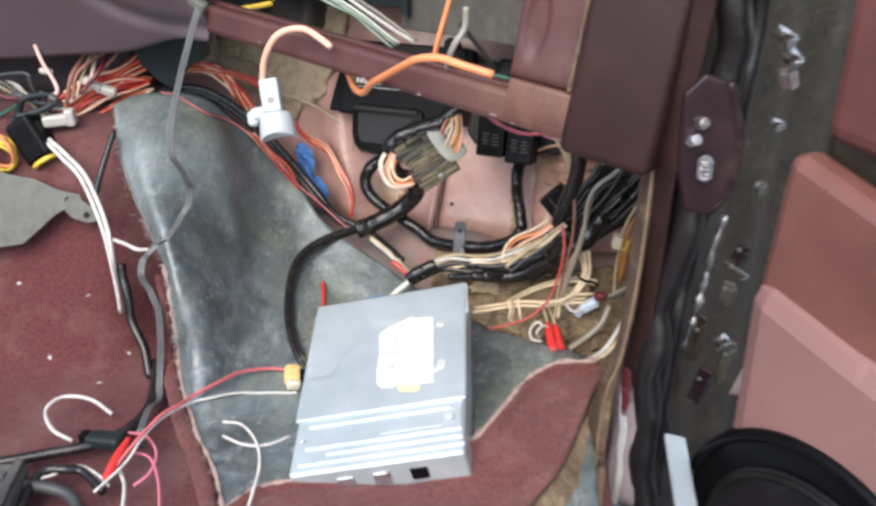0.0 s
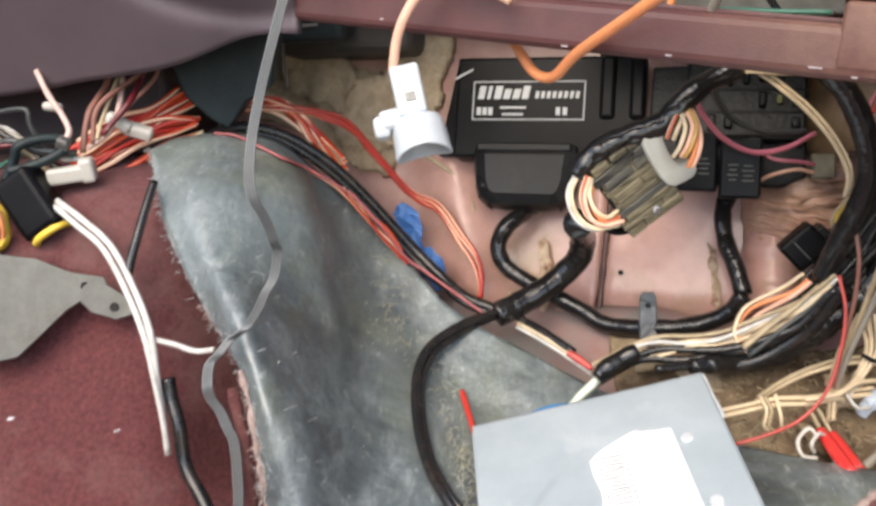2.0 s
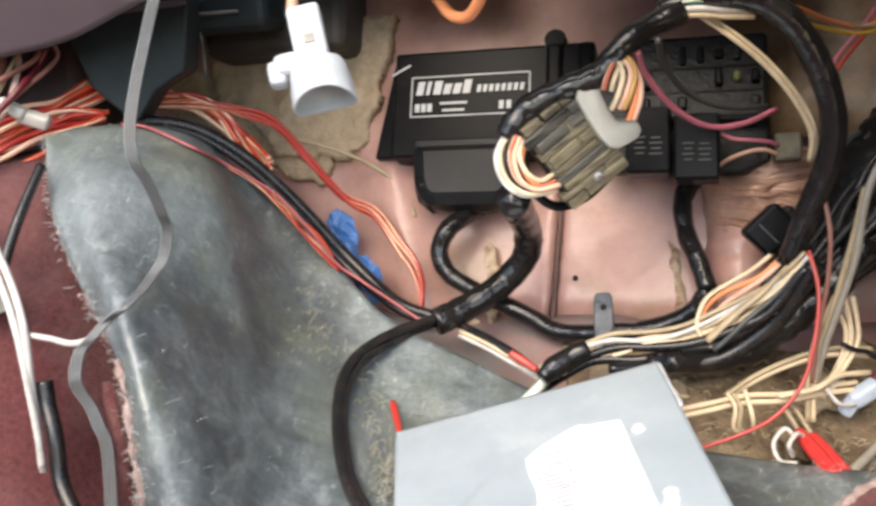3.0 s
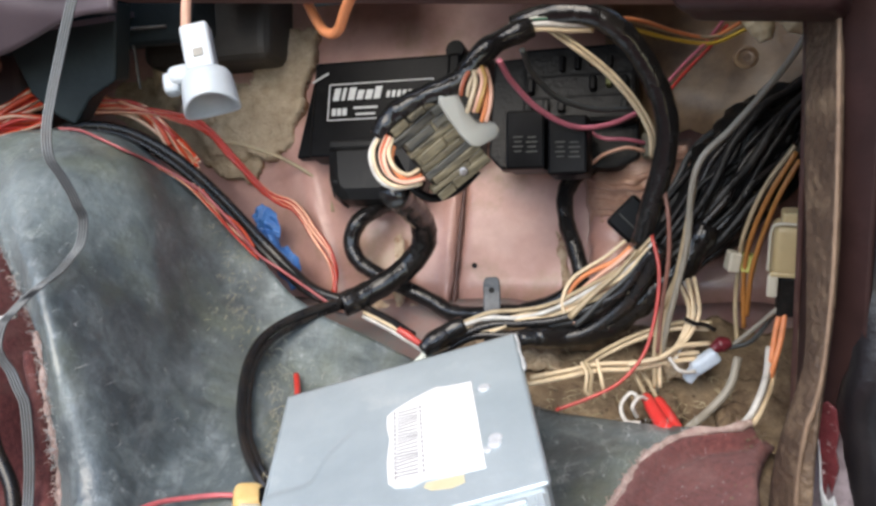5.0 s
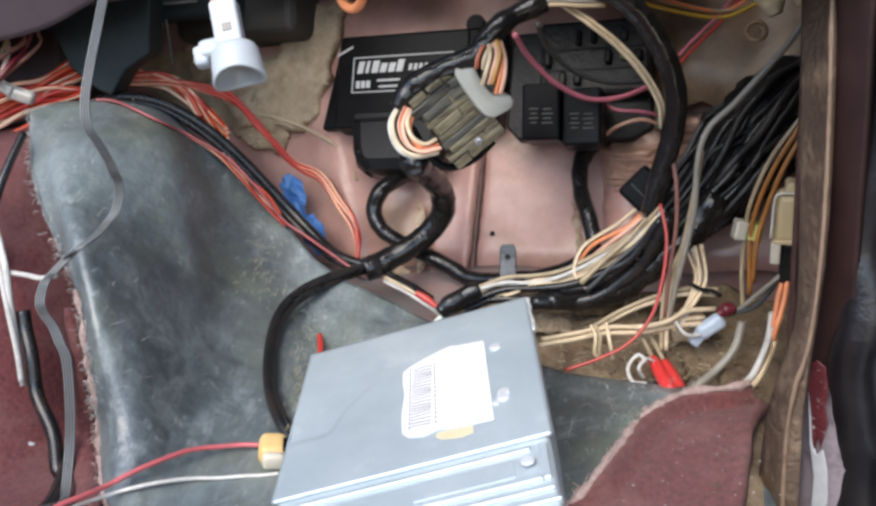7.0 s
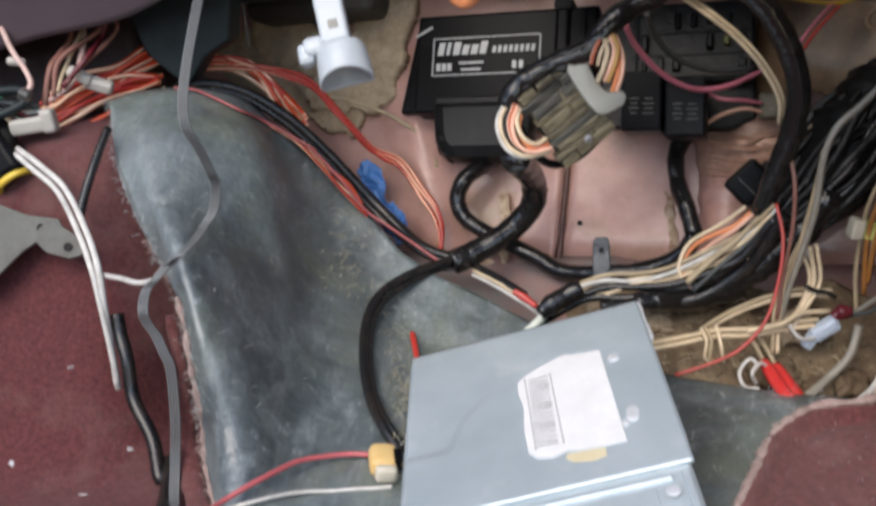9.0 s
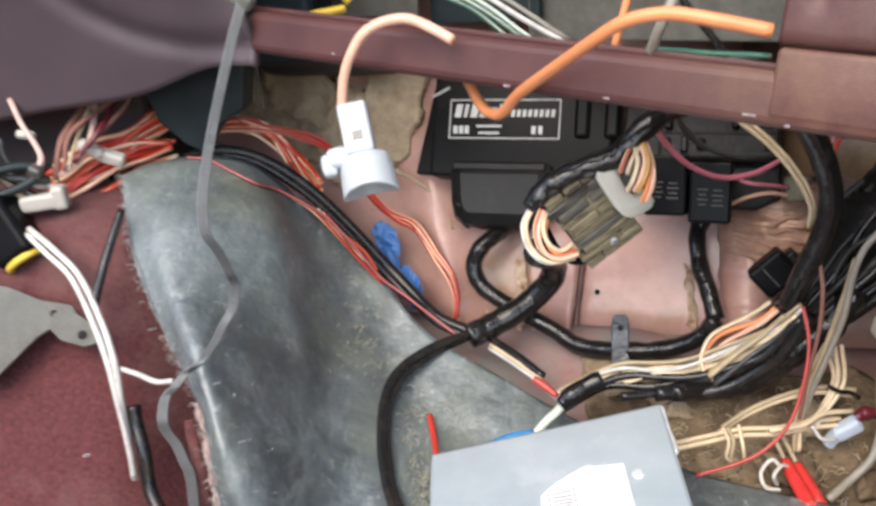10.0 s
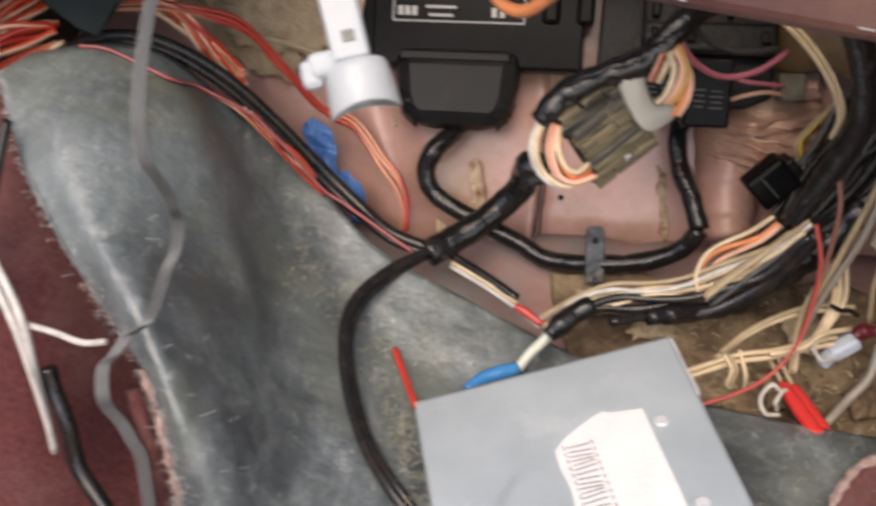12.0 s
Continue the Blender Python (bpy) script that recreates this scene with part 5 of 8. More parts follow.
RS = [("wire", pts, r, m, dict(shift=s, wob=wb, per=10)) for pts, r, m, s, wb in (
    ([(-0.35,0.87,0.517), (-0.321,0.885,0.522), (-0.296,0.905,0.538), (-0.273,0.92,0.55)], 0.0019, W_REDS, (0, 0, 0), 0.003), ([(-0.35,0.87,0.517), (-0.321,0.885,0.522), (-0.296,0.905,0.538), (-0.273,0.92,0.55)], 0.0018, W_RED, (0, 0.003, 0.005), 0.006), ([(-0.35,0.87,0.517), (-0.321,0.885,0.522), (-0.296,0.905,0.538), (-0.273,0.92,0.55)], 0.0019, W_REDS, (0.003, -0.004, -0.004), 0.006),
    ([(-0.348,0.865,0.511), (-0.316,0.885,0.526), (-0.29,0.9,0.53), (-0.269,0.91,0.531)], 0.0019, W_CREAMS, (0, -0.002, 0), 0.005), ([(-0.348,0.865,0.511), (-0.316,0.885,0.526), (-0.29,0.9,0.53), (-0.269,0.91,0.531)], 0.0019, W_REDS, (0, -0.004, 0.005), 0.007), ([(-0.348,0.865,0.511), (-0.316,0.885,0.526), (-0.29,0.9,0.53), (-0.269,0.91,0.531)], 0.0018, W_RED, (0, -0.003, -0.005), 0.006),
    ([(-0.352,0.875,0.521), (-0.324,0.89,0.533), (-0.305,0.905,0.539), (-0.287,0.92,0.549)], 0.0018, W_RED, (0, 0, 0), 0.005), ([(-0.352,0.875,0.521), (-0.324,0.89,0.533), (-0.305,0.905,0.539), (-0.287,0.92,0.549)], 0.0019, W_REDS, (0.002, 0.002, 0.005), 0.006), ([(-0.352,0.875,0.521), (-0.324,0.89,0.533), (-0.305,0.905,0.539), (-0.287,0.92,0.549)], 0.0018, W_RED, (0.004, -0.002, -0.005), 0.007),
    ([(-0.347,0.86,0.501), (-0.318,0.875,0.51), (-0.292,0.89,0.522), (-0.268,0.905,0.528)], 0.002, W_REDS, (0, -0.002, 0.002), 0.004), ([(-0.347,0.86,0.501), (-0.318,0.875,0.51), (-0.292,0.89,0.522), (-0.268,0.905,0.528)], 0.002, W_CREAMS, (0.002, -0.003, -0.004), 0.005), ([(-0.347,0.86,0.501), (-0.318,0.875,0.51), (-0.292,0.89,0.522), (-0.268,0.905,0.528)], 0.0016, W_RED, (0, 0, 0.007), 0.007), ([(-0.347,0.86,0.501), (-0.318,0.875,0.51), (-0.292,0.89,0.522), (-0.268,0.905,0.528)], 0.0016, W_CREAM, (0.004, -0.004, -0.008), 0.006),
    ([(-0.254,0.93,0.532), (-0.227,0.94,0.531), (-0.197,0.948,0.526), (-0.168,0.95,0.516), (-0.149,0.95,0.496), (-0.119,0.945,0.457), (-0.096,0.945,0.444), (-0.078,0.932,0.422), (-0.066,0.922,0.408), (-0.061,0.913,0.392), (-0.062,0.907,0.377)], 0.0018, W_DARKRED, (0, 0, 0), 0.001), ([(-0.254,0.93,0.532), (-0.227,0.94,0.531), (-0.197,0.948,0.526), (-0.168,0.95,0.516), (-0.149,0.95,0.496), (-0.119,0.945,0.457), (-0.096,0.945,0.444), (-0.078,0.932,0.422), (-0.066,0.922,0.408), (-0.061,0.913,0.392), (-0.062,0.907,0.377)], 0.0015, W_DARKRED, (0.001, 0.001, 0.003), 0.002), ([(-0.242,0.94,0.546), (-0.214,0.945,0.535), (-0.184,0.95,0.522), (-0.159,0.95,0.509), (-0.142,0.948,0.487), (-0.11,0.943,0.452), (-0.094,0.944,0.44), (-0.077,0.931,0.418), (-0.066,0.921,0.403), (-0.062,0.912,0.388), (-0.063,0.906,0.376)], 0.0016, W_DARKRED, (-0.001, 0, -0.001), 0.002),
    ([(-0.251,0.935,0.537), (-0.22,0.948,0.534), (-0.202,0.952,0.521), (-0.185,0.95,0.501), (-0.167,0.93,0.485)], 0.0018, W_CREAMS, (0, 0, 0), 0.003), ([(-0.251,0.935,0.537), (-0.22,0.948,0.534), (-0.202,0.952,0.521), (-0.185,0.95,0.501), (-0.167,0.93,0.485)], 0.0018, W_REDS, (0.002, 0, 0.004), 0.003), ([(-0.251,0.935,0.537), (-0.22,0.948,0.534), (-0.202,0.952,0.521), (-0.185,0.95,0.501), (-0.167,0.93,0.485)], 0.0016, W_CREAM, (-0.003, -0.001, -0.003), 0.004),
    ([(-0.247,0.937,0.542), (-0.217,0.95,0.532), (-0.196,0.952,0.514), (-0.178,0.94,0.493), (-0.164,0.925,0.483)], 0.0016, W_REDS, (0, 0, 0), 0.003), ([(-0.247,0.937,0.542), (-0.217,0.95,0.532), (-0.196,0.952,0.514), (-0.178,0.94,0.493), (-0.164,0.925,0.483)], 0.0016, W_CREAMS, (-0.003, 0, -0.003), 0.003), ([(-0.216,0.948,0.532), (-0.204,0.95,0.519), (-0.193,0.945,0.502)], 0.0016, W_REDS, (0, -0.002, 0), 0.003), ([(-0.216,0.948,0.532), (-0.204,0.95,0.519), (-0.193,0.945,0.502)], 0.002, W_CREAMS, (0.004, -0.002, 0), 0.003))]
rng = random.Random(77)
for k in range(9):
    base = RS[(0, 3, 6, 9)[k % 4]][1]
    off = (rng.uniform(-0.004, 0.004), rng.uniform(-0.006, 0.003), rng.uniform(-0.011, 0.011))
    RS.append(("wire", base, rng.uniform(0.0018, 0.0023), (W_REDS, W_CREAMS, W_RED, W_CREAMS, W_REDS)[k % 5], dict(shift=off, wob=0.004, per=10)))
for k in range(5):
    off = (rng.uniform(-0.003, 0.003), rng.uniform(-0.004, 0.002), rng.uniform(-0.007, 0.006))
    RS.append(("wire", RS[16 + k % 2][1][:4] if k < 3 else RS[16][1], rng.uniform(0.0014, 0.0018), (W_REDS, W_CREAMS, W_RED)[k % 3], dict(shift=off, wob=0.003, per=10)))
wires("red_wire_bundle", "bundle of red and cream striped wires, stripes doubling as highlights, running behind the rubber sheet", "wire", RS)
wires("black_cable_pair", "black cables and thin red wires edging the rubber sheet", "cable", [
    ("cable", [(-0.263,0.885,0.518), (-0.25,0.9,0.524), (-0.228,0.912,0.522), (-0.204,0.918,0.512), (-0.175,0.92,0.49), (-0.147,0.922,0.458), (-0.118,0.92,0.421), (-0.094,0.905,0.399), (-0.073,0.885,0.387), (-0.047,0.872,0.38)], 0.0042, W_BLACK, {}),
    ("cable", [(-0.252,0.88,0.514), (-0.239,0.905,0.52), (-0.212,0.915,0.512), (-0.181,0.918,0.489), (-0.151,0.92,0.456), (-0.122,0.918,0.418), (-0.099,0.905,0.397), (-0.075,0.882,0.384), (-0.049,0.87,0.377)], 0.003, W_BLACK, {}),
    ("wire", [(-0.252,0.886,0.525), (-0.236,0.885,0.5225), (-0.218,0.8775,0.5155), (-0.2,0.8745,0.506), (-0.19,0.894,0.4945), (-0.17,0.9,0.479), (-0.1555,0.901,0.467), (-0.1365,0.9,0.443), (-0.12,0.902,0.4165), (-0.1036,0.898,0.404), (-0.08,0.882,0.391), (-0.061,0.87,0.38)], 0.0012, W_ROSE, {}),
    ("wire", [(-0.19,0.905,0.491), (-0.168,0.903,0.476), (-0.152,0.903,0.454), (-0.135,0.903,0.43), (-0.119,0.9,0.41)], 0.0011, W_DARKRED, dict(wob=0.002)),
    ("wire", [(-0.165,0.91,0.473), (-0.146,0.912,0.443), (-0.126,0.912,0.419), (-0.115,0.905,0.398), (-0.106,0.9,0.387)], 0.0012, W_REDS, {}),
    ("wire", [(-0.161,0.91,0.47), (-0.138,0.91,0.431), (-0.122,0.91,0.409), (-0.112,0.9,0.392)], 0.0011, W_DARKRED, {}),
    ("wire", [(-0.158,0.908,0.468), (-0.147,0.91,0.451), (-0.133,0.912,0.436), (-0.123,0.91,0.419)], 0.0013, W_CREAMS, {}),
])
single("thin_tan_wire", tube([(-0.163,0.97,0.502), (-0.131,0.975,0.491), (-0.103,0.975,0.478), (-0.081,0.97,0.463), (-0.069,0.965,0.448), (-0.065,0.955,0.435)], 0.0016), W_TAN, "thin tan wire lying over the felt", "wire", smooth=True)
ribbon = thing("ribbon_cable", (-0.2, 0.74, 0.45), "flat grey four-strand ribbon cable hanging from the dash", "cable")
part("clip", rbox(pose(-0.1585, 0.7645, 0.6445, 10, 30, -12), 0.017, 0.009, 0.009, 0.0025, 3), BRACKET, ribbon, "grey-green clip at the rail end")
for k in range(4):
    part("strand", tube([(-0.21,0.792,0.6555), (-0.187,0.784,0.654), (-0.169,0.775,0.65), (-0.1575,0.767,0.6415), (-0.163,0.762,0.624), (-0.173,0.757,0.596), (-0.181,0.754,0.573), (-0.187,0.747,0.55), (-0.189,0.738,0.532), (-0.188,0.733,0.517), (-0.185,0.737,0.506), (-0.183,0.742,0.495), (-0.182,0.745,0.486), (-0.182,0.75,0.477), (-0.185,0.748,0.463), (-0.19,0.742,0.455), (-0.192,0.728,0.45), (-0.195,0.71,0.447), (-0.205,0.709,0.44), (-0.211,0.704,0.434), (-0.217,0.702,0.428), (-0.217,0.693,0.419), (-0.216,0.693,0.411), (-0.212,0.693,0.403), (-0.208,0.69,0.393), (-0.205,0.688,0.383), (-0.205,0.682,0.356), (-0.207,0.678,0.336), (-0.207,0.668,0.319), (-0.204,0.652,0.31), (-0.203,0.629,0.318), (-0.201,0.6,0.316)], 0.00074, 8, 6, shift=((k - 1.5) * 0.00145, (k - 1.5) * 0.0004 - 0.005, 0.0025)), W_SLATE, ribbon, "", True)
wires("tunnel_wires", "white sleeved wires running down the tunnel carpet", "wire", [
    ("wire", [(-0.342,0.815,0.497), (-0.32,0.8,0.487), (-0.298,0.785,0.473), (-0.278,0.763,0.448), (-0.266,0.745,0.427), (-0.265,0.74,0.401), (-0.265,0.738,0.371), (-0.265,0.736,0.348)], 0.0022, W_WHITE, dict(shift=(0, -0.004, 0.003))),
    ("wire", [(-0.343,0.812,0.494), (-0.323,0.797,0.484), (-0.302,0.782,0.472), (-0.282,0.76,0.448), (-0.27,0.744,0.426), (-0.266,0.738,0.4), (-0.264,0.735,0.371), (-0.264,0.733,0.352)], 0.002, W_WHITE, dict(shift=(0, -0.004, 0.003))),
    ("wire", [(-0.265,0.744,0.426), (-0.249,0.735,0.426), (-0.234,0.725,0.426), (-0.221,0.72,0.429)], 0.0018, W_WHITE, {}),
    ("cable", [(-0.2605,0.742,0.4), (-0.259,0.738,0.388), (-0.254,0.73,0.372), (-0.251,0.722,0.348), (-0.236,0.706,0.327), (-0.227,0.688,0.309), (-0.225,0.702,0.314), (-0.21,0.644,0.312), (-0.215,0.608,0.312), (-0.238,0.584,0.312), (-0.271,0.57,0.312), (-0.316,0.554,0.312), (-0.394,0.539,0.31)], 0.0048, W_BLACK, {}),
    ("cable", [(-0.274,0.81,0.51), (-0.277,0.795,0.496), (-0.28,0.782,0.482), (-0.284,0.775,0.469), (-0.286,0.77,0.46)], 0.003, W_BLACK, {}),
])
wires("hanging_connector_wire", "pale orange wire arching over the dash rail", "wire", [("wire", [(-0.105, 0.747, 0.582), (-0.101, 0.745, 0.601), (-0.095, 0.743, 0.614), (-0.087, 0.742, 0.624), (-0.076, 0.742, 0.629), (-0.063, 0.74, 0.63), (-0.0505, 0.733, 0.6255), (-0.0387, 0.725, 0.6194)], 0.0028, W_ORANGEP, dict(sides=10))])
wires("orange_lead", "stiff orange wire bent over the dash rail", "wire", [("wire", [(-0.038,0.775,0.596), (-0.032,0.762,0.586), (-0.025,0.75,0.577), (-0.016,0.738,0.577), (-0.006,0.718,0.591), (0.013,0.685,0.61), (0.028,0.662,0.624), (0.04,0.648,0.633), (0.056,0.64,0.636), (0.074,0.632,0.633), (0.095,0.628,0.628)], 0.003, W_ORANGE, dict(sides=10))])
OPEN_A = [(-0.076, 0.8, 0.667), (-0.055, 0.8, 0.645), (-0.024, 0.8, 0.625), (0.006, 0.8, 0.601)]
OPEN_B = [(-0.056, 0.8, 0.665), (-0.036, 0.8, 0.644), (-0.008, 0.8, 0.623), (0.023, 0.8, 0.603)]
wires("dash_opening_wires", "white, green, orange and yellow wires inside the dash opening", "wire", [
    ("wire", OPEN_A, 0.0014, W_GREEN, {}), ("wire", OPEN_A, 0.0013, W_MINT, dict(shift=(0.003, -0.002, 0.002), wob=0.002)), ("wire", OPEN_A, 0.0013, W_GREEN, dict(shift=(-0.004, 0.003, -0.003), wob=0.003)),
    ("wire", OPEN_B, 0.0016, W_WHITE, dict(wob=0.001)), ("wire", OPEN_B, 0.0014, W_GREY, dict(shift=(0.003, 0.001, 0.003), wob=0.002)),
    ("wire", [(0.059, 0.735, 0.66), (0.054, 0.735, 0.643), (0.047, 0.735, 0.618), (0.043, 0.74, 0.6)], 0.0022, W_ORANGE, {}), ("wire", [(0.073, 0.69, 0.661), (0.072, 0.69, 0.645), (0.065, 0.688, 0.634), (0.06, 0.692, 0.621), (0.056, 0.71, 0.6)], 0.0026, W_GREY, {}),
    ("wire", [(0.038, 0.735, 0.603), (0.067, 0.708, 0.61), (0.108, 0.68, 0.609)], 0.0013, W_GREEND, dict(wob=0.002)), ("wire", [(0.057, 0.73, 0.6), (0.085, 0.705, 0.604), (0.109, 0.68, 0.609)], 0.0012, W_GREY, {}), ("wire", [(0.06, 0.73, 0.598), (0.085, 0.705, 0.6), (0.11, 0.68, 0.604)], 0.0014, W_GREEND, {}),
    ("wire", [(0.02, 0.75, 0.606), (0.05, 0.728, 0.607), (0.08, 0.71, 0.604), (0.11, 0.688, 0.602)], 0.0016, W_DGREY, {}),
    ("wire", [(0.067, 0.715, 0.643), (0.075, 0.715, 0.633), (0.091, 0.715, 0.613), (0.101, 0.715, 0.599)], 0.0019, W_BLACK, {}), ("wire", [(-0.047, 0.8, 0.607), (-0.032, 0.787, 0.604), (-0.011, 0.773, 0.603), (0.025, 0.76, 0.601)], 0.0018, W_RED, dict(wob=0.003)),
    ("wire", [(-0.131,0.84,0.662), (-0.123,0.84,0.647), (-0.11,0.84,0.632)], 0.003, W_YELLOW, {}), ("wire", [(-0.146,0.82,0.626), (-0.128,0.83,0.627), (-0.114,0.84,0.628)], 0.0025, W_YELLOW, {}),
])
wires("control_unit_leads", "red and white leads from the control unit's plug", "wire", [
    ("wire", [(-0.081,0.676,0.325), (-0.089,0.684,0.323), (-0.104,0.687,0.323), (-0.119,0.682,0.325), (-0.133,0.671,0.329), (-0.143,0.655,0.332), (-0.154,0.64,0.333), (-0.166,0.628,0.331), (-0.171,0.613,0.334), (-0.18,0.597,0.336), (-0.191,0.578,0.33), (-0.201,0.56,0.322), (-0.206,0.547,0.316)], 0.0016, W_BERRY, {}),
    ("wire", [(-0.077,0.657,0.319), (-0.087,0.657,0.318), (-0.097,0.657,0.318), (-0.112,0.654,0.319), (-0.127,0.651,0.321), (-0.14,0.643,0.324), (-0.153,0.634,0.326), (-0.167,0.628,0.325), (-0.181,0.596,0.332), (-0.191,0.576,0.327), (-0.198,0.553,0.32), (-0.213,0.524,0.315)], 0.0012, W_WHITE, {}),
])
wires("floor_wires", "loose thin white wires curled on the floor", "wire", [
    ("wire", [(-0.239,0.625,0.312), (-0.263,0.637,0.318), (-0.288,0.636,0.32), (-0.296,0.619,0.318), (-0.28,0.596,0.316), (-0.259,0.587,0.312)], 0.0017, W_WHITE, {}), ("wire", [(-0.212,0.596,0.316), (-0.194,0.59,0.318), (-0.178,0.57,0.318), (-0.177,0.55,0.314), (-0.187,0.538,0.31)], 0.0013, W_PINK, {}), ("wire", [(-0.127,0.596,0.332), (-0.108,0.589,0.335), (-0.091,0.568,0.335), (-0.083,0.545,0.332), (-0.082,0.518,0.328), (-0.082,0.49,0.326)], 0.0013, W_WHITE, {}), ("wire", [(-0.123,0.58,0.33), (-0.101,0.568,0.332), (-0.083,0.569,0.332), (-0.067,0.583,0.33)], 0.0012, W_WHITE, {}),
    ("wire", [(-0.199,0.573,0.314), (-0.182,0.565,0.316), (-0.167,0.541,0.314), (-0.153,0.503,0.31)], 0.0012, W_PINK, {}), ("wire", [(-0.205,0.554,0.312), (-0.193,0.535,0.312), (-0.183,0.501,0.31)], 0.0016, W_WHITE, {}), ("wire", [(-0.264,0.509,0.312), (-0.266,0.53,0.316), (-0.254,0.54,0.316), (-0.239,0.554,0.314), (-0.219,0.545,0.314), (-0.206,0.535,0.312)], 0.0013, W_WHITE, {}), ("cable", [(-0.262,0.492,0.314), (-0.264,0.538,0.318), (-0.245,0.545,0.318), (-0.232,0.547,0.314), (-0.208,0.528,0.312)], 0.0038, W_BLACK, {}), ("cable", [(-0.293,0.529,0.314), (-0.255,0.526,0.316), (-0.229,0.518,0.314), (-0.209,0.491,0.312)], 0.005, W_DGREY, {}),
])

# ---------- dash ----------
DM = frame_of((-0.008, 0.716, 0.593), (1, -0.555, -0.1), (0, 0.2, 1))
dash = thing("dashboard", (0.02, 0.7, 0.6), "maroon plastic lower dash with an open glovebox hole", "dashboard")
part("rail", rbox(DM @ pose(0.0005, 0.0125, -0.011), 0.381, 0.025, 0.022, 0.005, 3), DASH_T, dash, "scratched maroon rail, smeared with tan dirt at one end")
part("rail_lip", rbox(DM @ pose(-0.03, 0.0262, -0.016), 0.33, 0.003, 0.01, 0.001), DASH, dash)
part("rail_shoulder", rbox(DM @ pose(0.158, 0.0195, -0.0105), 0.066, 0.031, 0.0222, 0.0025, 3), DASH_T, dash, smooth=True)
# the strip beside the hole, with a pressed oval
rows = []
for i in range(61):
    v = 0.034 + 0.263 * i / 60
    row = []
    for j in range(25):
        u = 0.124 + 0.052 * j / 24
        ring = math.hypot((u - 0.138) / 0.0085, (v - 0.078) / 0.024)
        w = -0.0025 - 0.004 / (1 + math.exp(min(50.0, (ring - 1) * 16))) - 0.006 * max(0.0, 1 - (v - 0.034) / 0.006) ** 2 + 0.0012 * noise.noise(Vector((u * 40, v * 40, 3)))
        row.append(DM @ Vector((u, v, w)))
    rows.append(row)
part("hole_side", slab(rows, 0.004), DASH, dash, smooth=True)
part("worn_corner", tube([DM @ Vector((0.1738, v, -0.0015)) for v in (0.036, 0.048, 0.07, 0.12, 0.2, 0.29)], 0.002, 8, 8, lump=0.5), CRUST_SHADE, dash, "tan dirt along the corner", True)
part("end_panel", rbox(DM @ pose(0.2125, 0.146, -0.011), 0.07, 0.304, 0.04, 0.007, 4), DASH_SHADED, dash, "maroon end cover, darkened for shade", smooth=True)
for sx, sy, sl in ((0.05, 0.003, 0.003), (0.118, 0.0045, 0.006), (0.135, 0.002, 0.0025), (0.213, 0.004, 0.003), (-0.12, 0.006, 0.002), (-0.005, 0.002, 0.0035)):
    part("scuff", rbox(DM @ pose(sx, sy, 0.0001), sl, 0.0008, 0.0005, 0.0), SCUFF, dash, "pale scratch")

cons = loft((
    [(-0.168, 0.801, 0.602), (-0.168, 0.798, 0.64), (-0.165, 0.8, 0.7), (-0.165, 0.8, 0.82)],
    [(-0.205, 0.822, 0.598), (-0.205, 0.8, 0.64), (-0.205, 0.78, 0.7), (-0.205, 0.77, 0.82)],
    [(-0.262, 0.842, 0.58), (-0.262, 0.82, 0.63), (-0.262, 0.79, 0.7), (-0.262, 0.78, 0.82)],
    [(-0.33, 0.856, 0.571), (-0.335, 0.835, 0.63), (-0.335, 0.81, 0.7), (-0.335, 0.8, 0.82)],
    [(-0.42, 0.876, 0.56), (-0.43, 0.855, 0.63), (-0.43, 0.83, 0.7), (-0.43, 0.82, 0.82)],
    [(-0.7, 0.905, 0.55), (-0.7, 0.88, 0.63), (-0.7, 0.86, 0.7), (-0.7, 0.85, 0.82)],
), 14, 56)
# a broad pressed groove sweeps down the cover and along its lower edge
sweep = spline([(-0.345, 0, 0.76), (-0.33, 0, 0.71), (-0.3, 0, 0.66), (-0.262, 0, 0.63), (-0.215, 0, 0.615), (-0.172, 0, 0.613)], 8)
for row in cons:
    for k, p in enumerate(row):
        d = min((Vector((p.x, 0, p.z)) - q).length for q in sweep)
        row[k] = p + Vector((0, 0.007 * math.exp(-(d / 0.0075) ** 2), 0))
console = thing("dash_underside", (-0.3, 0.85, 0.6), "dark plum plastic dash lower cover, slightly scuffed", "dashboard")
part("cover", slab(cons, 0.006), DASH_L, console, smooth=True)

# Added shelf that keeps light out of the space behind the cover
part("shading_shelf", slab([[(-0.7 + 0.5 * j / 8, 0.9 + 0.18 * i / 3 - 0.02 * j / 8, 0.572 + 0.03 * j / 8 + 0.005 * i) for j in range(9)] for i in range(4)], 0.004), DASH_L, console)
# Added box: its dark colour stands for shade behind the wire tangle
single("tunnel_dark_box", rbox(pose(-0.44, 1.0, 0.545, -10, 0, -6), 0.3, 0.1, 0.1, 0.01, 3), PLUM, "dark plum box added in place of shade under the dash", "cover", (-0.42, 0.95, 0.5))

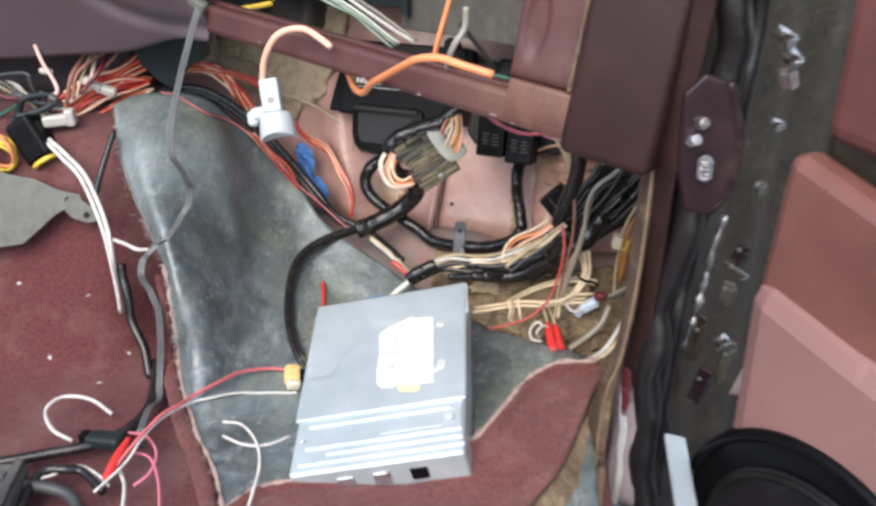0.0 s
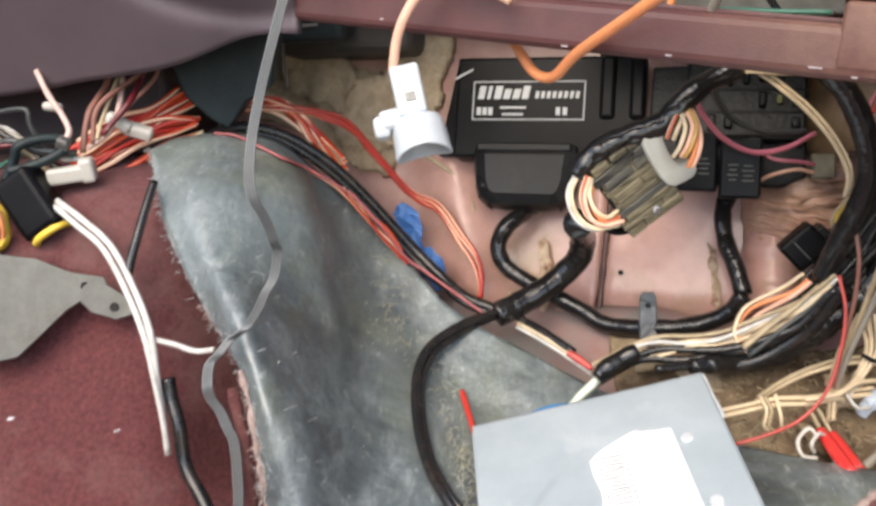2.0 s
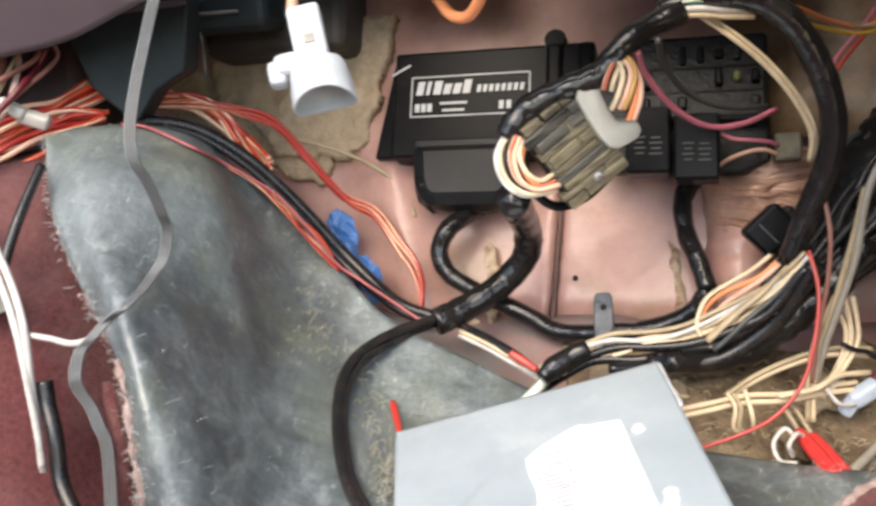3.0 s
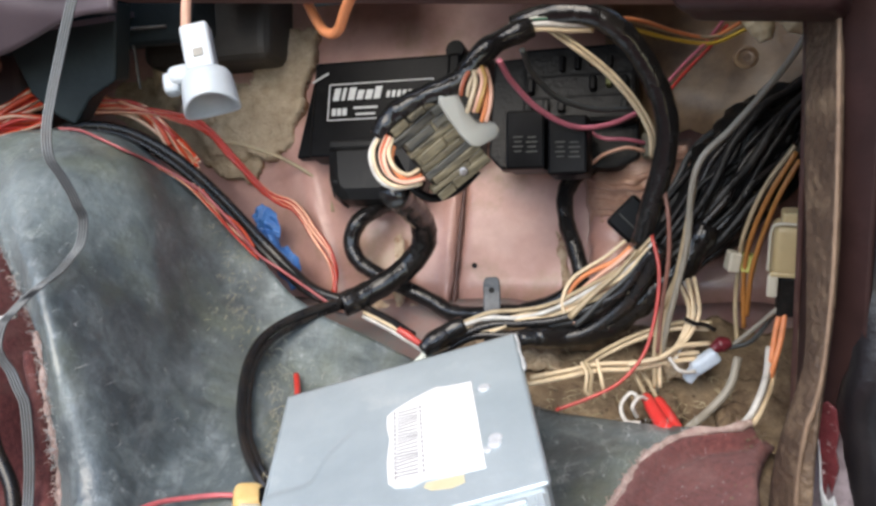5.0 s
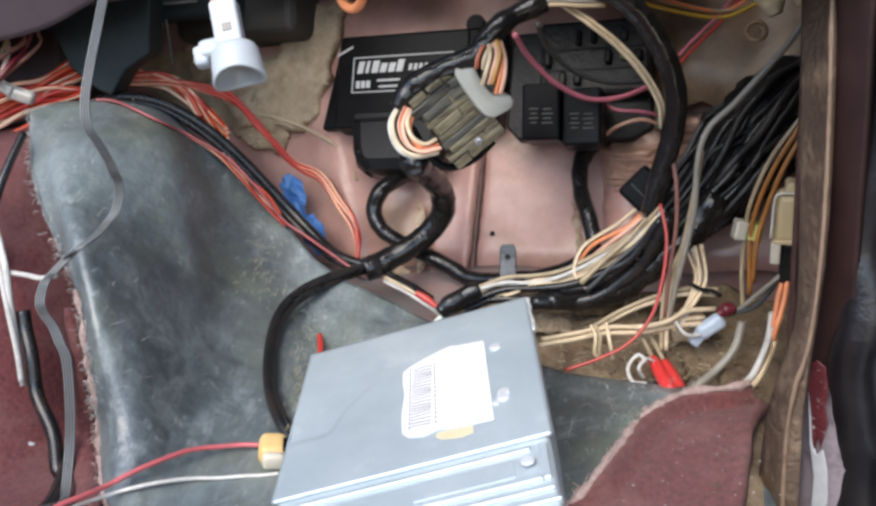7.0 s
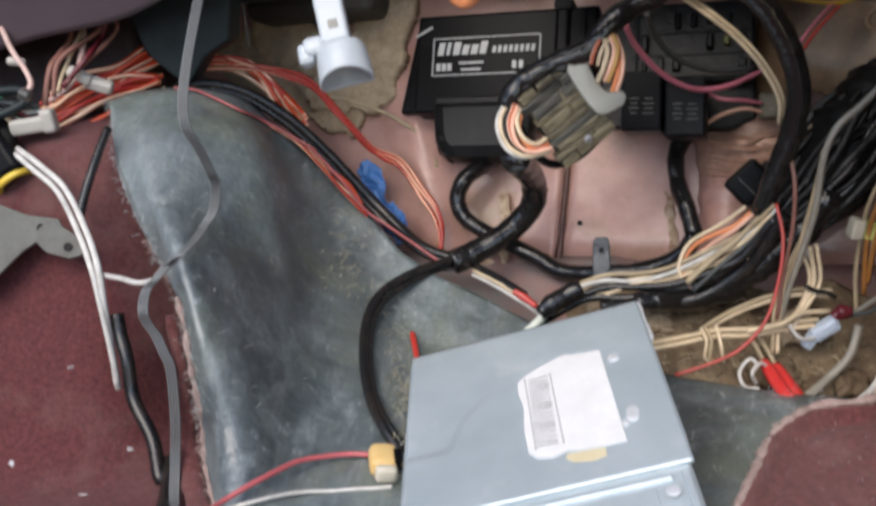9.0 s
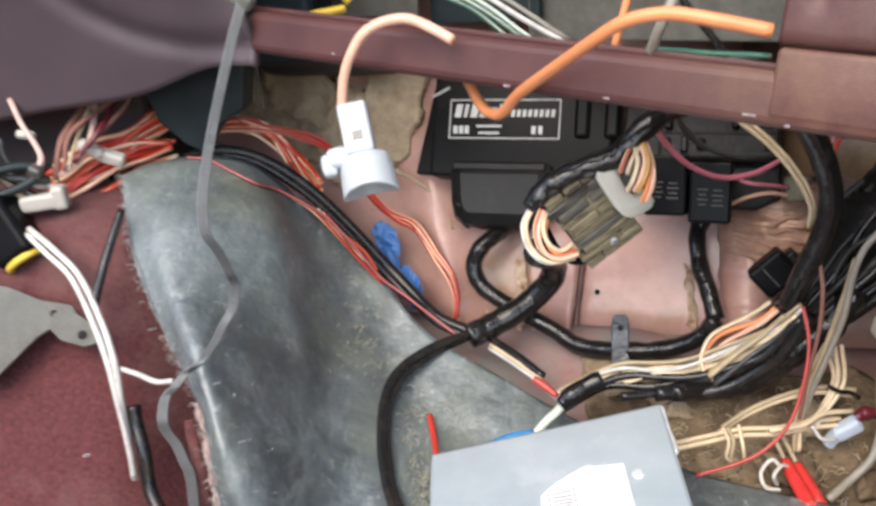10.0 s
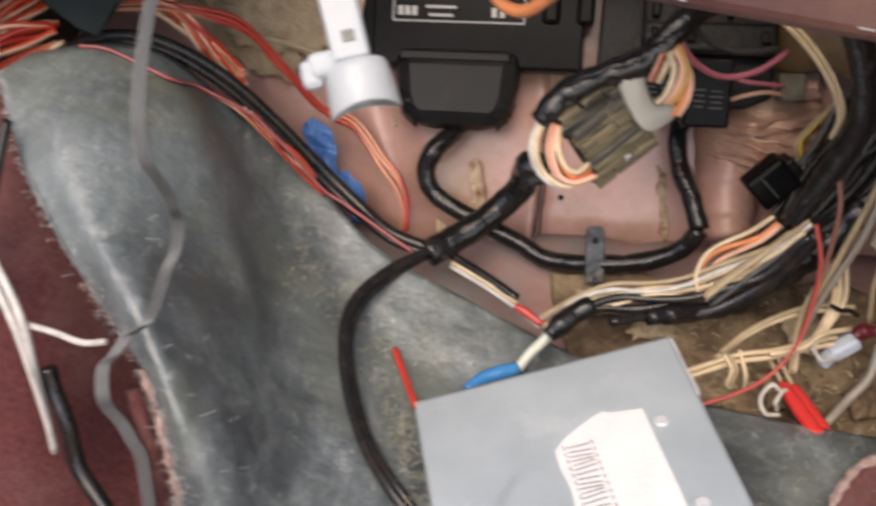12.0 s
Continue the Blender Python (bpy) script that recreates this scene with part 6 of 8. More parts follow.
# what shows through the open glovebox hole
heater = thing("heater_box", (-0.22, 0.98, 0.55), "dark green-black heater box with a steel flange", "heater")
part("case", rbox(pose(-0.235, 1.0, 0.665), 0.16, 0.13, 0.17, 0.008, 3), DUCT, heater)
part("nose", prism([(-0.292, 0.612), (-0.197, 0.612), (-0.207, 0.556), (-0.228, 0.545), (-0.243, 0.526), (-0.254, 0.532), (-0.272, 0.55)], pose(0, 0.925, 0, 90), 0.03, 0.002), DUCT, heater, "dark hanging duct end")
part("flange", rbox(pose(-0.213, 0.93, 0.594, 0, 0, 8), 0.075, 0.006, 0.0025, 0.0008), STEEL, heater, "thin steel flange")
part("flange_screw", cyl(pose(-0.215, 0.926, 0.599), 0.004, 0.006, 10), STEEL, heater)
part("seam", rbox(pose(-0.2055, 0.94, 0.57), 0.0012, 0.004, 0.045, 0.0004), STEEL, heater)
single("heater_duct", rbox(pose(-0.16, 1.035, 0.6, -14, 0, -12), 0.12, 0.06, 0.09, 0.01, 3), DUCT_B, "grey-brown plastic heater duct under the dash", "heater", (-0.16, 1.03, 0.56))
plates = thing("dash_brace", (0.0, 0.93, 0.6), "grimy brown steel dash brace plates behind the glovebox hole", "bracket")
part("plate", rbox(pose(-0.105, 0.955, 0.68, -6, 0, -20), 0.065, 0.004, 0.14, 0.001), GRIME, plates)
part("plate", rbox(pose(0.09, 0.845, 0.69, -4, 0, -28), 0.19, 0.004, 0.19, 0.001), GRIME, plates)
part("plate", rbox(pose(-0.03, 0.96, 0.68, -4, 0, -15), 0.08, 0.004, 0.16, 0.001), DUCT, plates, "dark plate")
part("post", rbox(pose(0.008, 0.872, 0.67, 0, 0, -28), 0.007, 0.006, 0.12, 0.001), DUCT, plates)

# ---------- felt pads on the firewall ----------
def on_wall(x, z, off=0.0):
    return Vector((x, firewall_y(x, z), z)) + Vector((-0.23, -0.876, 0.406)) * off


def inside(px, pz, poly):
    hit = False
    for (x1, z1), (x2, z2) in zip(poly, poly[1:] + poly[:1]):
        if (z1 > pz) != (z2 > pz) and px < (x2 - x1) * (pz - z1) / (z2 - z1) + x1:
            hit = not hit
    return hit


def felt_pad(name, poly, off, rough, label):
    """A ragged fibrous pad cut to an outline on the firewall."""
    xs, zs = [p[0] for p in poly], [p[1] for p in poly]
    step = 0.0022
    nx, nz = int((max(xs) - min(xs)) / step) + 2, int((max(zs) - min(zs)) / step) + 2
    bm = bmesh.new()
    vs = {}

    def vert(i, j):
        if (i, j) not in vs:
            x, z = min(xs) + i * step, min(zs) + j * step
            q = Vector((x, 0, z))
            lift = off + rough * (0.7 * noise.noise(q * 40) + 0.3 * noise.noise(q * 120)) + 0.0012 * noise.noise(q * 300)
            jx, jz = 0.0012 * noise.noise(q * 260), 0.0012 * noise.noise(q * 230 + Vector((3, 1, 0)))
            vs[(i, j)] = bm.verts.new(on_wall(x + jx, z + jz, lift))
        return vs[(i, j)]
    for i in range(nx):
        for j in range(nz):
            cx, cz = min(xs) + (i + 0.5) * step, min(zs) + (j + 0.5) * step
            wob = Vector(noise.noise_vector(Vector((cx * 70, cz * 70, 5)))) * 0.006
            if inside(cx + wob.x, cz + wob.y, poly):
                bm.faces.new((vert(i, j), vert(i + 1, j), vert(i + 1, j + 1), vert(i, j + 1)))
    bmesh.ops.recalc_face_normals(bm, faces=bm.faces)
    bm.normal_update()
    ex = bmesh.ops.extrude_face_region(bm, geom=bm.faces[:])
    bmesh.ops.translate(bm, verts=[v for v in ex["geom"] if isinstance(v, bmesh.types.BMVert)], vec=Vector((-0.23, -0.876, 0.406)) * -(off + 0.001))
    bmesh.ops.recalc_face_normals(bm, faces=bm.faces)
    return single(name, bm, JUTE, label, "insulation", (sum(xs) / len(xs), 0.98, min(zs)), smooth=True)


felt_pad("felt_pad", [(-0.127, 0.578), (-0.07, 0.582), (-0.084, 0.53), (-0.097, 0.486), (-0.118, 0.474), (-0.175, 0.478), (-0.2, 0.51), (-0.165, 0.535), (-0.135, 0.535)], 0.012, 0.006, "ragged tan fibre felt pad on the firewall")
felt_pad("felt_pad", [(-0.228, 0.556), (-0.168, 0.552), (-0.16, 0.53), (-0.172, 0.505), (-0.22, 0.52)], 0.02, 0.009, "torn tan felt lump below the heater box")

felt_pad("felt_pad", [(-0.262, 0.55), (-0.214, 0.547), (-0.172, 0.543), (-0.14, 0.538), (-0.15, 0.5), (-0.128, 0.468), (-0.14, 0.456), (-0.168, 0.466), (-0.205, 0.488), (-0.25, 0.502), (-0.285, 0.525)], 0.007, 0.003, "flattened brown felt layer behind the red wires")

# ---------- injection box on the firewall ----------
FM = frame_of((0.0, 0.96, 0.50), (0.967, -0.255, 0), (0, 0.42, 0.906))
inj = thing("injection_controller", (0, 0.97, 0.44), "black injection controller box with white print on the firewall", "control unit")
part("case", rbox(FM @ pose(-0.005, 0.015, -0.001), 0.146, 0.082, 0.026, 0.0025, 3), BLACK, inj)
part("flange", prism([(-0.08, 0.054), (-0.07, 0.054), (-0.06, -0.024), (-0.093, -0.024)], FM @ pose(0, 0, -0.006), 0.01, 0.0015), BLACK, inj)
part("lower_cover", prism([(-0.062, -0.013), (0.028, -0.013), (0.025, -0.048), (0.021, -0.06), (0.012, -0.068), (-0.044, -0.068), (-0.054, -0.06), (-0.058, -0.048)], FM @ pose(0, 0, -0.012), 0.034, 0.012), SATIN, inj)
part("cover_step", rbox(FM @ pose(-0.018, -0.019, 0.0195), 0.076, 0.007, 0.004, 0.0015), SATIN, inj)
part("cover_step", rbox(FM @ pose(-0.018, -0.05, 0.019), 0.066, 0.003, 0.004, 0.001), SATIN, inj)
for sx in (0.045, 0.068):
    part("lug", rbox(FM @ pose(sx, 0.03, 0.006), 0.012, 0.05, 0.02, 0.003), BLACK, inj)
part("corner_knob", cyl(FM @ pose(0.045, 0.058, 0.006), 0.008, 0.018, 16), BLACK, inj)
part("edge_mark", rbox(FM @ pose(-0.072, 0.042, 0.0125, 0, 0, 28), 0.016, 0.0016, 0.0006, 0), PRINT, inj)
for (cx, cy, sx, sy) in ((-0.018, 0.0355, 0.09, 0.0009), (-0.018, 0.0048, 0.09, 0.0009), (-0.063, 0.02, 0.0009, 0.031), (0.027, 0.02, 0.0009, 0.031)):
    part("print_border", rbox(FM @ pose(cx, cy, 0.0122), sx, sy, 0.0006, 0), PRINT, inj)
for k, (wd, hh) in enumerate(((0.0052, 0.0105), (0.0028, 0.0105), (0.0058, 0.0105), (0.0056, 0.008), (0.0056, 0.008), (0.0056, 0.0105))):
    part("print_bar", prism([(0, 0), (wd, 0), (wd + 0.0018, hh), (0.0018, hh)], FM @ pose(-0.0595 + 0.0076 * k - (0.002 if k > 1 else 0), 0.0215, 0.012), 0.0006), PRINT, inj)
for k in range(8):
    part("print_bar", prism([(0, 0), (0.0028, 0), (0.0036, 0.0055), (0.0008, 0.0055)], FM @ pose(-0.0125 + 0.0046 * k, 0.022, 0.012), 0.0006), PRINT, inj)
for k in range(3):
    part("print_bar", rbox(FM @ pose(-0.058 + 0.0048 * k, 0.0115, 0.0122), 0.0036, 0.0062, 0.0006, 0), PRINT, inj)
for k in range(2):
    part("print_bar", rbox(FM @ pose(-0.03, 0.0145 - 0.0055 * k, 0.0122), 0.021 - 0.004 * k, 0.0017, 0.0006, 0), PRINT, inj)
    part("print_bar", rbox(FM @ pose(0.0065 + 0.0055 * k, 0.0115, 0.0122), 0.0034, 0.0062, 0.0006, 0), PRINT, inj)

# ---------- the control unit ----------
EU, EV = Vector((0.141, 0.002, 0.031)), Vector((0.019, -0.203, -0.028))
EM = frame_of(Vector((-0.07, 0.741, 0.359)), EU, -EV)
ecu = thing("engine_control_unit", (0.01, 0.64, 0.33), "silver aluminium engine control box with a torn white label", "control unit")
part("case", rbox(EM @ pose(0.0725, -0.103, -0.0195), 0.143, 0.206, 0.035, 0.003, 3), ALU, ecu)
rows = []
for i in range(76):
    y = 0.0 - 0.15 * i / 75
    row = []
    for j in range(74):
        x = -0.0005 + 0.146 * j / 73
        crease = -0.0995 if x < 0.0246 else -0.0995 + 0.0215 * min(1.0, (x - 0.0246) / 0.0067) + 0.0142 * max(0.0, min(1.0, (x - 0.0313) / 0.0117))
        side = y - crease
        dent = 0.0019 / (1 + math.exp(-max(-40.0, min(40.0, side / 0.0012)))) * math.exp(-max(0.0, side) / 0.034) / (1 + math.exp(min(40.0, (x - 0.044) / 0.002)))
        wave = 0.0004 * noise.noise(Vector((x * 28, y * 28, 4)))
        row.append(EM @ Vector((x, y, 0.0002 - dent + wave * min(1.0, min(j, 73 - j, i, 75 - i) / 8))))
    rows.append(row)
part("top_cover", slab(rows, 0.0022), ALU, ecu, "dented aluminium cover", True)
part("side_lip", rbox(EM @ pose(0.1452, -0.07, -0.006), 0.0016, 0.13, 0.011, 0.0006), ALU, ecu)
part("side_lip", rbox(EM @ pose(-0.0004, -0.075, -0.006), 0.0016, 0.14, 0.011, 0.0006), ALU, ecu)
# Glint on the corner edge, painted as a jagged light strip
part("edge_glint", tube([EM @ Vector((0.1458, -0.001, -0.001)), EM @ Vector((0.1464, -0.012, -0.0022)), EM @ Vector((0.146, -0.02, -0.0012)), EM @ Vector((0.1466, -0.03, -0.003)), EM @ Vector((0.1462, -0.042, -0.002))], 0.0015, 6, 8, lump=0.9, seed=3), RIVET, ecu, "painted glint on the chipped edge", True)
for y, x0, x1, h in ((-0.1565, 0.012, 0.134, 0.0042), (-0.18, 0.012, 0.138, 0.0042), (-0.1885, 0.03, 0.143, 0.003), (-0.197, 0.008, 0.145, 0.0026)):
    part("ridge", rbox(EM @ pose((x0 + x1) / 2, y, -0.0022), x1 - x0, h, 0.0042, 0.0013, 3), ALU, ecu)
part("ridge_corner", rbox(EM @ pose(0.14, -0.168, -0.0022), 0.0045, 0.028, 0.004, 0.0014, 3), ALU, ecu)
part("plate_patch", rbox(EM @ pose(0.1, -0.168, -0.0018), 0.05, 0.014, 0.001, 0.0003), ALU, ecu)
for rx, ry in ((0.1224, -0.054), (0.1237, -0.109), (0.132, -0.168), (0.009, -0.173), (0.1245, -0.1045), (0.1195, -0.113)):
    part("rivet", cyl(EM @ pose(rx, ry, 0.0006), 0.0036 if rx > 0.121 else 0.0022, 0.0018, 14, 0.0008), RIVET, ecu)
for k in range(3):
    part("slot", rbox(EM @ pose(0.045 + 0.03 * k, -0.2062, -0.018), 0.014, 0.003, 0.012, 0.0008), CHROME if k < 2 else BLACK, ecu)
LAB = [(0.0658, -0.056), (0.071, -0.051), (0.08, -0.0455), (0.09, -0.041), (0.0955, -0.0385), (0.099, -0.0412), (0.1158, -0.0435), (0.1168, -0.085), (0.1178, -0.127), (0.105, -0.1262), (0.0945, -0.1255), (0.088, -0.1235), (0.08, -0.1262), (0.072, -0.124), (0.068, -0.119), (0.0668, -0.1), (0.068, -0.08), (0.066, -0.068)]
lab = part("label", prism(LAB, EM @ pose(0, 0, 0.0002), 0.0006, 0.0), PAPER, ecu, "torn white paper label")
for k in range(22):
    y = -0.056 - 0.0028 * k
    part("printed_bar", prism([(0.0722, y), (0.0838, y - 0.0012 * math.sin(k)), (0.0838, y - 0.0008 - 0.0012 * math.sin(k)), (0.0722, y - 0.0007)], EM @ pose(0, 0, 0.0007), 0.0002), INK, lab)
for k in range(15):
    for bx in (0.0705, 0.0852):
        part("printed_dash", rbox(EM @ pose(bx + 0.0001 * k, -0.056 - 0.0043 * k, 0.0009), 0.0007, 0.0026, 0.0002, 0), INK, lab)
stain = [(0.0875, -0.1258), (0.112, -0.1278), (0.11, -0.133), (0.1, -0.1355), (0.09, -0.133), (0.086, -0.129)]
part("glue_stain", prism(stain, EM @ pose(0, 0, 0.00005), 0.0002), GLUE, ecu, "pale yellow glue left by the label")

yplug = thing("yellow_plug", (-0.085, 0.672, 0.318), "yellow plastic plug on red and white leads beside the control unit", "connector")
part("shell", rbox(pose(-0.0835, 0.673, 0.3265, 8, 10, 12), 0.017, 0.021, 0.013, 0.005, 4), YELLOW, yplug, smooth=True)
part("socket", rbox(pose(-0.0745, 0.671, 0.328, 8, 10, 12), 0.005, 0.011, 0.008, 0.001), BLACK, yplug)
part("collar", rbox(pose(-0.08, 0.659, 0.326, 8, 10, 12), 0.013, 0.007, 0.01, 0.0028, 3), NYLON_W, yplug, smooth=True)

# ---------- plugs and relays ----------
def lathe(m, profile, seg):
    """A turned shape about the frame's z axis: pairs of radius and depth."""
    b = bmesh.new()
    rings = [[b.verts.new((r * math.cos(6.2832 * k / seg), r * math.sin(6.2832 * k / seg), d)) for k in range(seg)] if r > 0 else [b.verts.new((0, 0, d))] for r, d in profile]
    for u, v in zip(rings, rings[1:]):
        for k in range(seg):
            q = (k + 1) % seg
            b.faces.new([u[0], v[q], v[k]] if len(u) == 1 else [u[k], u[q], v[0]] if len(v) == 1 else [u[k], u[q], v[q], v[k]])
    bmesh.ops.recalc_face_normals(b, faces=b.faces[:])
    bmesh.ops.transform(b, matrix=m, verts=b.verts)
    return b


QM = frame_of((0.0353, 0.7668, 0.504), (0.0305, 0.0153, -0.0464), (0.0327, 0.0067, 0.0187))
plug = thing("harness_plug", (0.03, 0.765, 0.49), "grimy taupe multi-pin harness plug with a white locking bar", "connector")
part("body", rbox(QM @ pose(0, 0, -0.011), 0.052, 0.036, 0.014, 0.003, 3), BLACK_DULL, plug)
part("face", rbox(QM @ pose(0.002, 0.001, -0.0055), 0.05, 0.036, 0.0096, 0.002, 2), PLUG_TAN, plug)
rng = random.Random(9)
x = -0.028
while x < 0.026:
    wide = rng.uniform(0.004, 0.0068)
    w, grey = -0.0185 - rng.uniform(-0.0035, 0.0035), -0.026 < x < -0.01 or rng.random() < 0.12
    while w < 0.017:
        e = min(w + rng.choice((0.012, 0.02, 0.03, 0.04)), 0.0195)
        if e - w > 0.003:
            high = rng.uniform(0.0085, 0.0098)
            part("rib", rbox(QM @ pose(x + wide / 2, (w + e) / 2, 0.0005 - high / 2 + rng.uniform(-0.0005, 0.0005), rng.uniform(-1, 1), rng.uniform(-2.5, 2.5), rng.uniform(-1.5, 1.5)), wide - 0.0002, e - w - 0.0004, high, 0.0009, 2), PLUG_GREY if grey else PLUG_TAN, plug)
        w = e + rng.choice((0.0, 0.0004, 0.0012))
    x += wide + rng.choice((0.0, 0.0002, 0.0005))
part("rim", tube([QM @ Vector((-0.01, -0.026, -0.014)), QM @ Vector((0.012, -0.029, -0.016)), QM @ Vector((0.028, -0.024, -0.016)), QM @ Vector((0.035, -0.008, -0.016)), QM @ Vector((0.034, 0.01, -0.016))], 0.0028, 8), BLACK, plug, "black rubber rim", True)
part("locking_bar", prism([(-0.0285, 0.0175), (-0.0292, 0.0265), (-0.0275, 0.0305), (-0.0225, 0.031), (-0.0165, 0.0275), (-0.007, 0.026), (0.003, 0.0265), (0.0072, 0.031), (0.0105, 0.0352), (0.0152, 0.0348), (0.0178, 0.0305), (0.0168, 0.0245), (0.0152, 0.0185), (0.011, 0.0148), (0.003, 0.0138), (-0.01, 0.0142), (-0.021, 0.0152)], QM @ pose(0, 0, -0.0085), 0.0125, 0.0016), NYLON_L, plug, "translucent white locking bar", True)
part("screw", cyl(QM @ pose(0.021, 0.0015, 0.002), 0.0028, 0.002, 12), CHROME, plug)

con = thing("bulb_socket", (-0.097, 0.74, 0.54), "white nylon socket connector hanging on an orange wire", "connector")
CT, CB = Vector((-0.1015, 0.745, 0.5845)), Vector((-0.0865, 0.7225, 0.539))
CM = frame_of(CT.lerp(CB, 0.5), (0.0304, 0.003, 0.0046), CT - CB)
part("neck", rbox(CM @ pose(0, 0.012, 0), 0.0165, 0.029, 0.013, 0.0022, 3), NYLON, con)
cup = lathe(Matrix.Identity(4), [(0.0, 0.0), (0.0105, 0.0002), (0.0128, 0.0012), (0.0142, 0.004), (0.0151, 0.012), (0.0158, 0.0222), (0.0157, 0.0234), (0.0146, 0.0234), (0.014, 0.021), (0.013, 0.006), (0.0, 0.0052)], 48)
for v in cup.verts:
    # the rim is arched between its two sides
    v.co.z *= 1 - 0.17 * (1 - abs(math.cos(math.atan2(v.co.y, v.co.x))) ** 2.2) * max(0.0, min(1.0, (v.co.z - 0.007) / 0.008))
bmesh.ops.transform(cup, matrix=CM @ pose(0.001, -0.0025, -0.001, 90), verts=cup.verts)
part("cup", cup, NYLON, con, "", True)
part("shoulder", rbox(CM @ pose(-0.0125, -0.002, 0.0), 0.014, 0.012, 0.013, 0.004, 3), NYLON, con)
part("side_ear", rbox(CM @ pose(-0.0185, -0.005, 0.0), 0.009, 0.013, 0.01, 0.003), NYLON, con)
part("latch_hole", rbox(CM @ pose(0.0005, 0.0075, 0.0066), 0.0055, 0.005, 0.001, 0.0003), STEEL, con, "grey latch window")

fuse = thing("fuse_block", (0.13, 0.91, 0.5), "black fuse block with coloured blade fuses on the firewall", "fuse box")
UM = frame_of((0.134, 0.9, 0.524), (0.967, -0.255, 0), (0, 0.42, 0.906))
part("base", rbox(UM @ pose(0.002, 0.004, -0.008), 0.084, 0.06, 0.018, 0.003), BLACK_DULL, fuse)
part("backing", prism([(-0.066, 0.032), (0.044, 0.034), (0.046, -0.05), (0.03, -0.058), (-0.058, -0.056), (-0.068, -0.045)], UM @ pose(0, 0, -0.024), 0.012, 0.002), BLACK_DULL, fuse)
for r in range(3):
    for k in range(7):
        mt = (BLACK, BLACK, BLACK_DULL, BLACK_DULL, BLUE_D, BLACK, BLACK, BLACK_DULL, BLACK, OLIVE, BLACK)[(k * 3 + r * 5) % 11]
        if (k * 5 + r * 3) % 7 in (1, 4, 6):
            continue
        part("fuse", rbox(UM @ pose(-0.033 + 0.0115 * k, -0.014 + 0.0165 * r, 0.003), 0.0042 + 0.002 * math.sin(k * 2.3 + r) ** 2, 0.0095 + 0.003 * math.sin(k * 1.7 + 2 * r), 0.004 + 0.005 * math.sin(k * 3.1 + r * 1.4) ** 2, 0.0015), mt, fuse)
    part("divider", rbox(UM @ pose(0.002, -0.0225 + 0.0165 * r, -0.001), 0.08, 0.0018, 0.005, 0.0005), BLACK, fuse)
tcon = thing("taupe_connector", (0.185, 0.88, 0.47), "small taupe plastic connector beside the fuse block", "connector")
part("body", rbox(pose(0.186, 0.878, 0.4805, -18, 0, -14), 0.017, 0.014, 0.018, 0.002), TAUPE, tcon)
part("lead", tube([(0.178, 0.872, 0.478), (0.165, 0.868, 0.482), (0.15, 0.872, 0.478), (0.14, 0.88, 0.47)], 0.0014), W_ORANGEP, tcon, "", True)
part("lead", tube([(0.178, 0.872, 0.484), (0.165, 0.866, 0.488), (0.148, 0.87, 0.49), (0.138, 0.878, 0.496)], 0.0014), W_PINK, tcon, "", True)
for k, (rx, ry, rz) in enumerate(((0.0955, 0.872, 0.49), (0.1245, 0.866, 0.485))):
    RM = frame_of((rx, ry, rz), (0.967, -0.255, 0), (0, 0.3, 0.95))
    rel = thing("relay", (rx, ry, rz - 0.017), "black cube relay with faint white print below the fuse block", "relay", "relays under the fuse block")
    part("body", rbox(RM, 0.028, 0.042, 0.03, 0.002, 2), BLACK, rel)
    for q in range(4):
        part("print_bar", rbox(RM @ pose(-0.005, 0.002 - 0.0034 * q, 0.0152), 0.007 - 0.002 * (q % 2), 0.0008, 0.0004, 0), PRINT_DIM, rel)
        part("print_bar", rbox(RM @ pose(0.005, 0.0015 - 0.0034 * q, 0.0152), 0.006 + 0.002 * (q % 2), 0.0008, 0.0004, 0), PRINT_DIM, rel)
    part("foot", rbox(RM @ pose(0, 0.012, -0.02), 0.02, 0.014, 0.03, 0.001), BLACK_DULL, rel)

KM = frame_of((0.1605, 0.832, 0.4375), (0.019, 0.0, 0.0175), (-0.014, 0.006, 0.016))
krel = thing("black_relay", (0.16, 0.84, 0.425), "square black relay hanging on the taped loom", "relay")
part("body", rbox(KM, 0.027, 0.0225, 0.022, 0.0025, 2), BLACK, krel)
part("cap_line", rbox(KM @ pose(-0.003, 0, 0.011), 0.0006, 0.016, 0.0006, 0), PRINT_DIM, krel)
part("tail", rbox(KM @ pose(0.012, -0.004, -0.01), 0.014, 0.014, 0.02, 0.002), BLACK_DULL, krel)

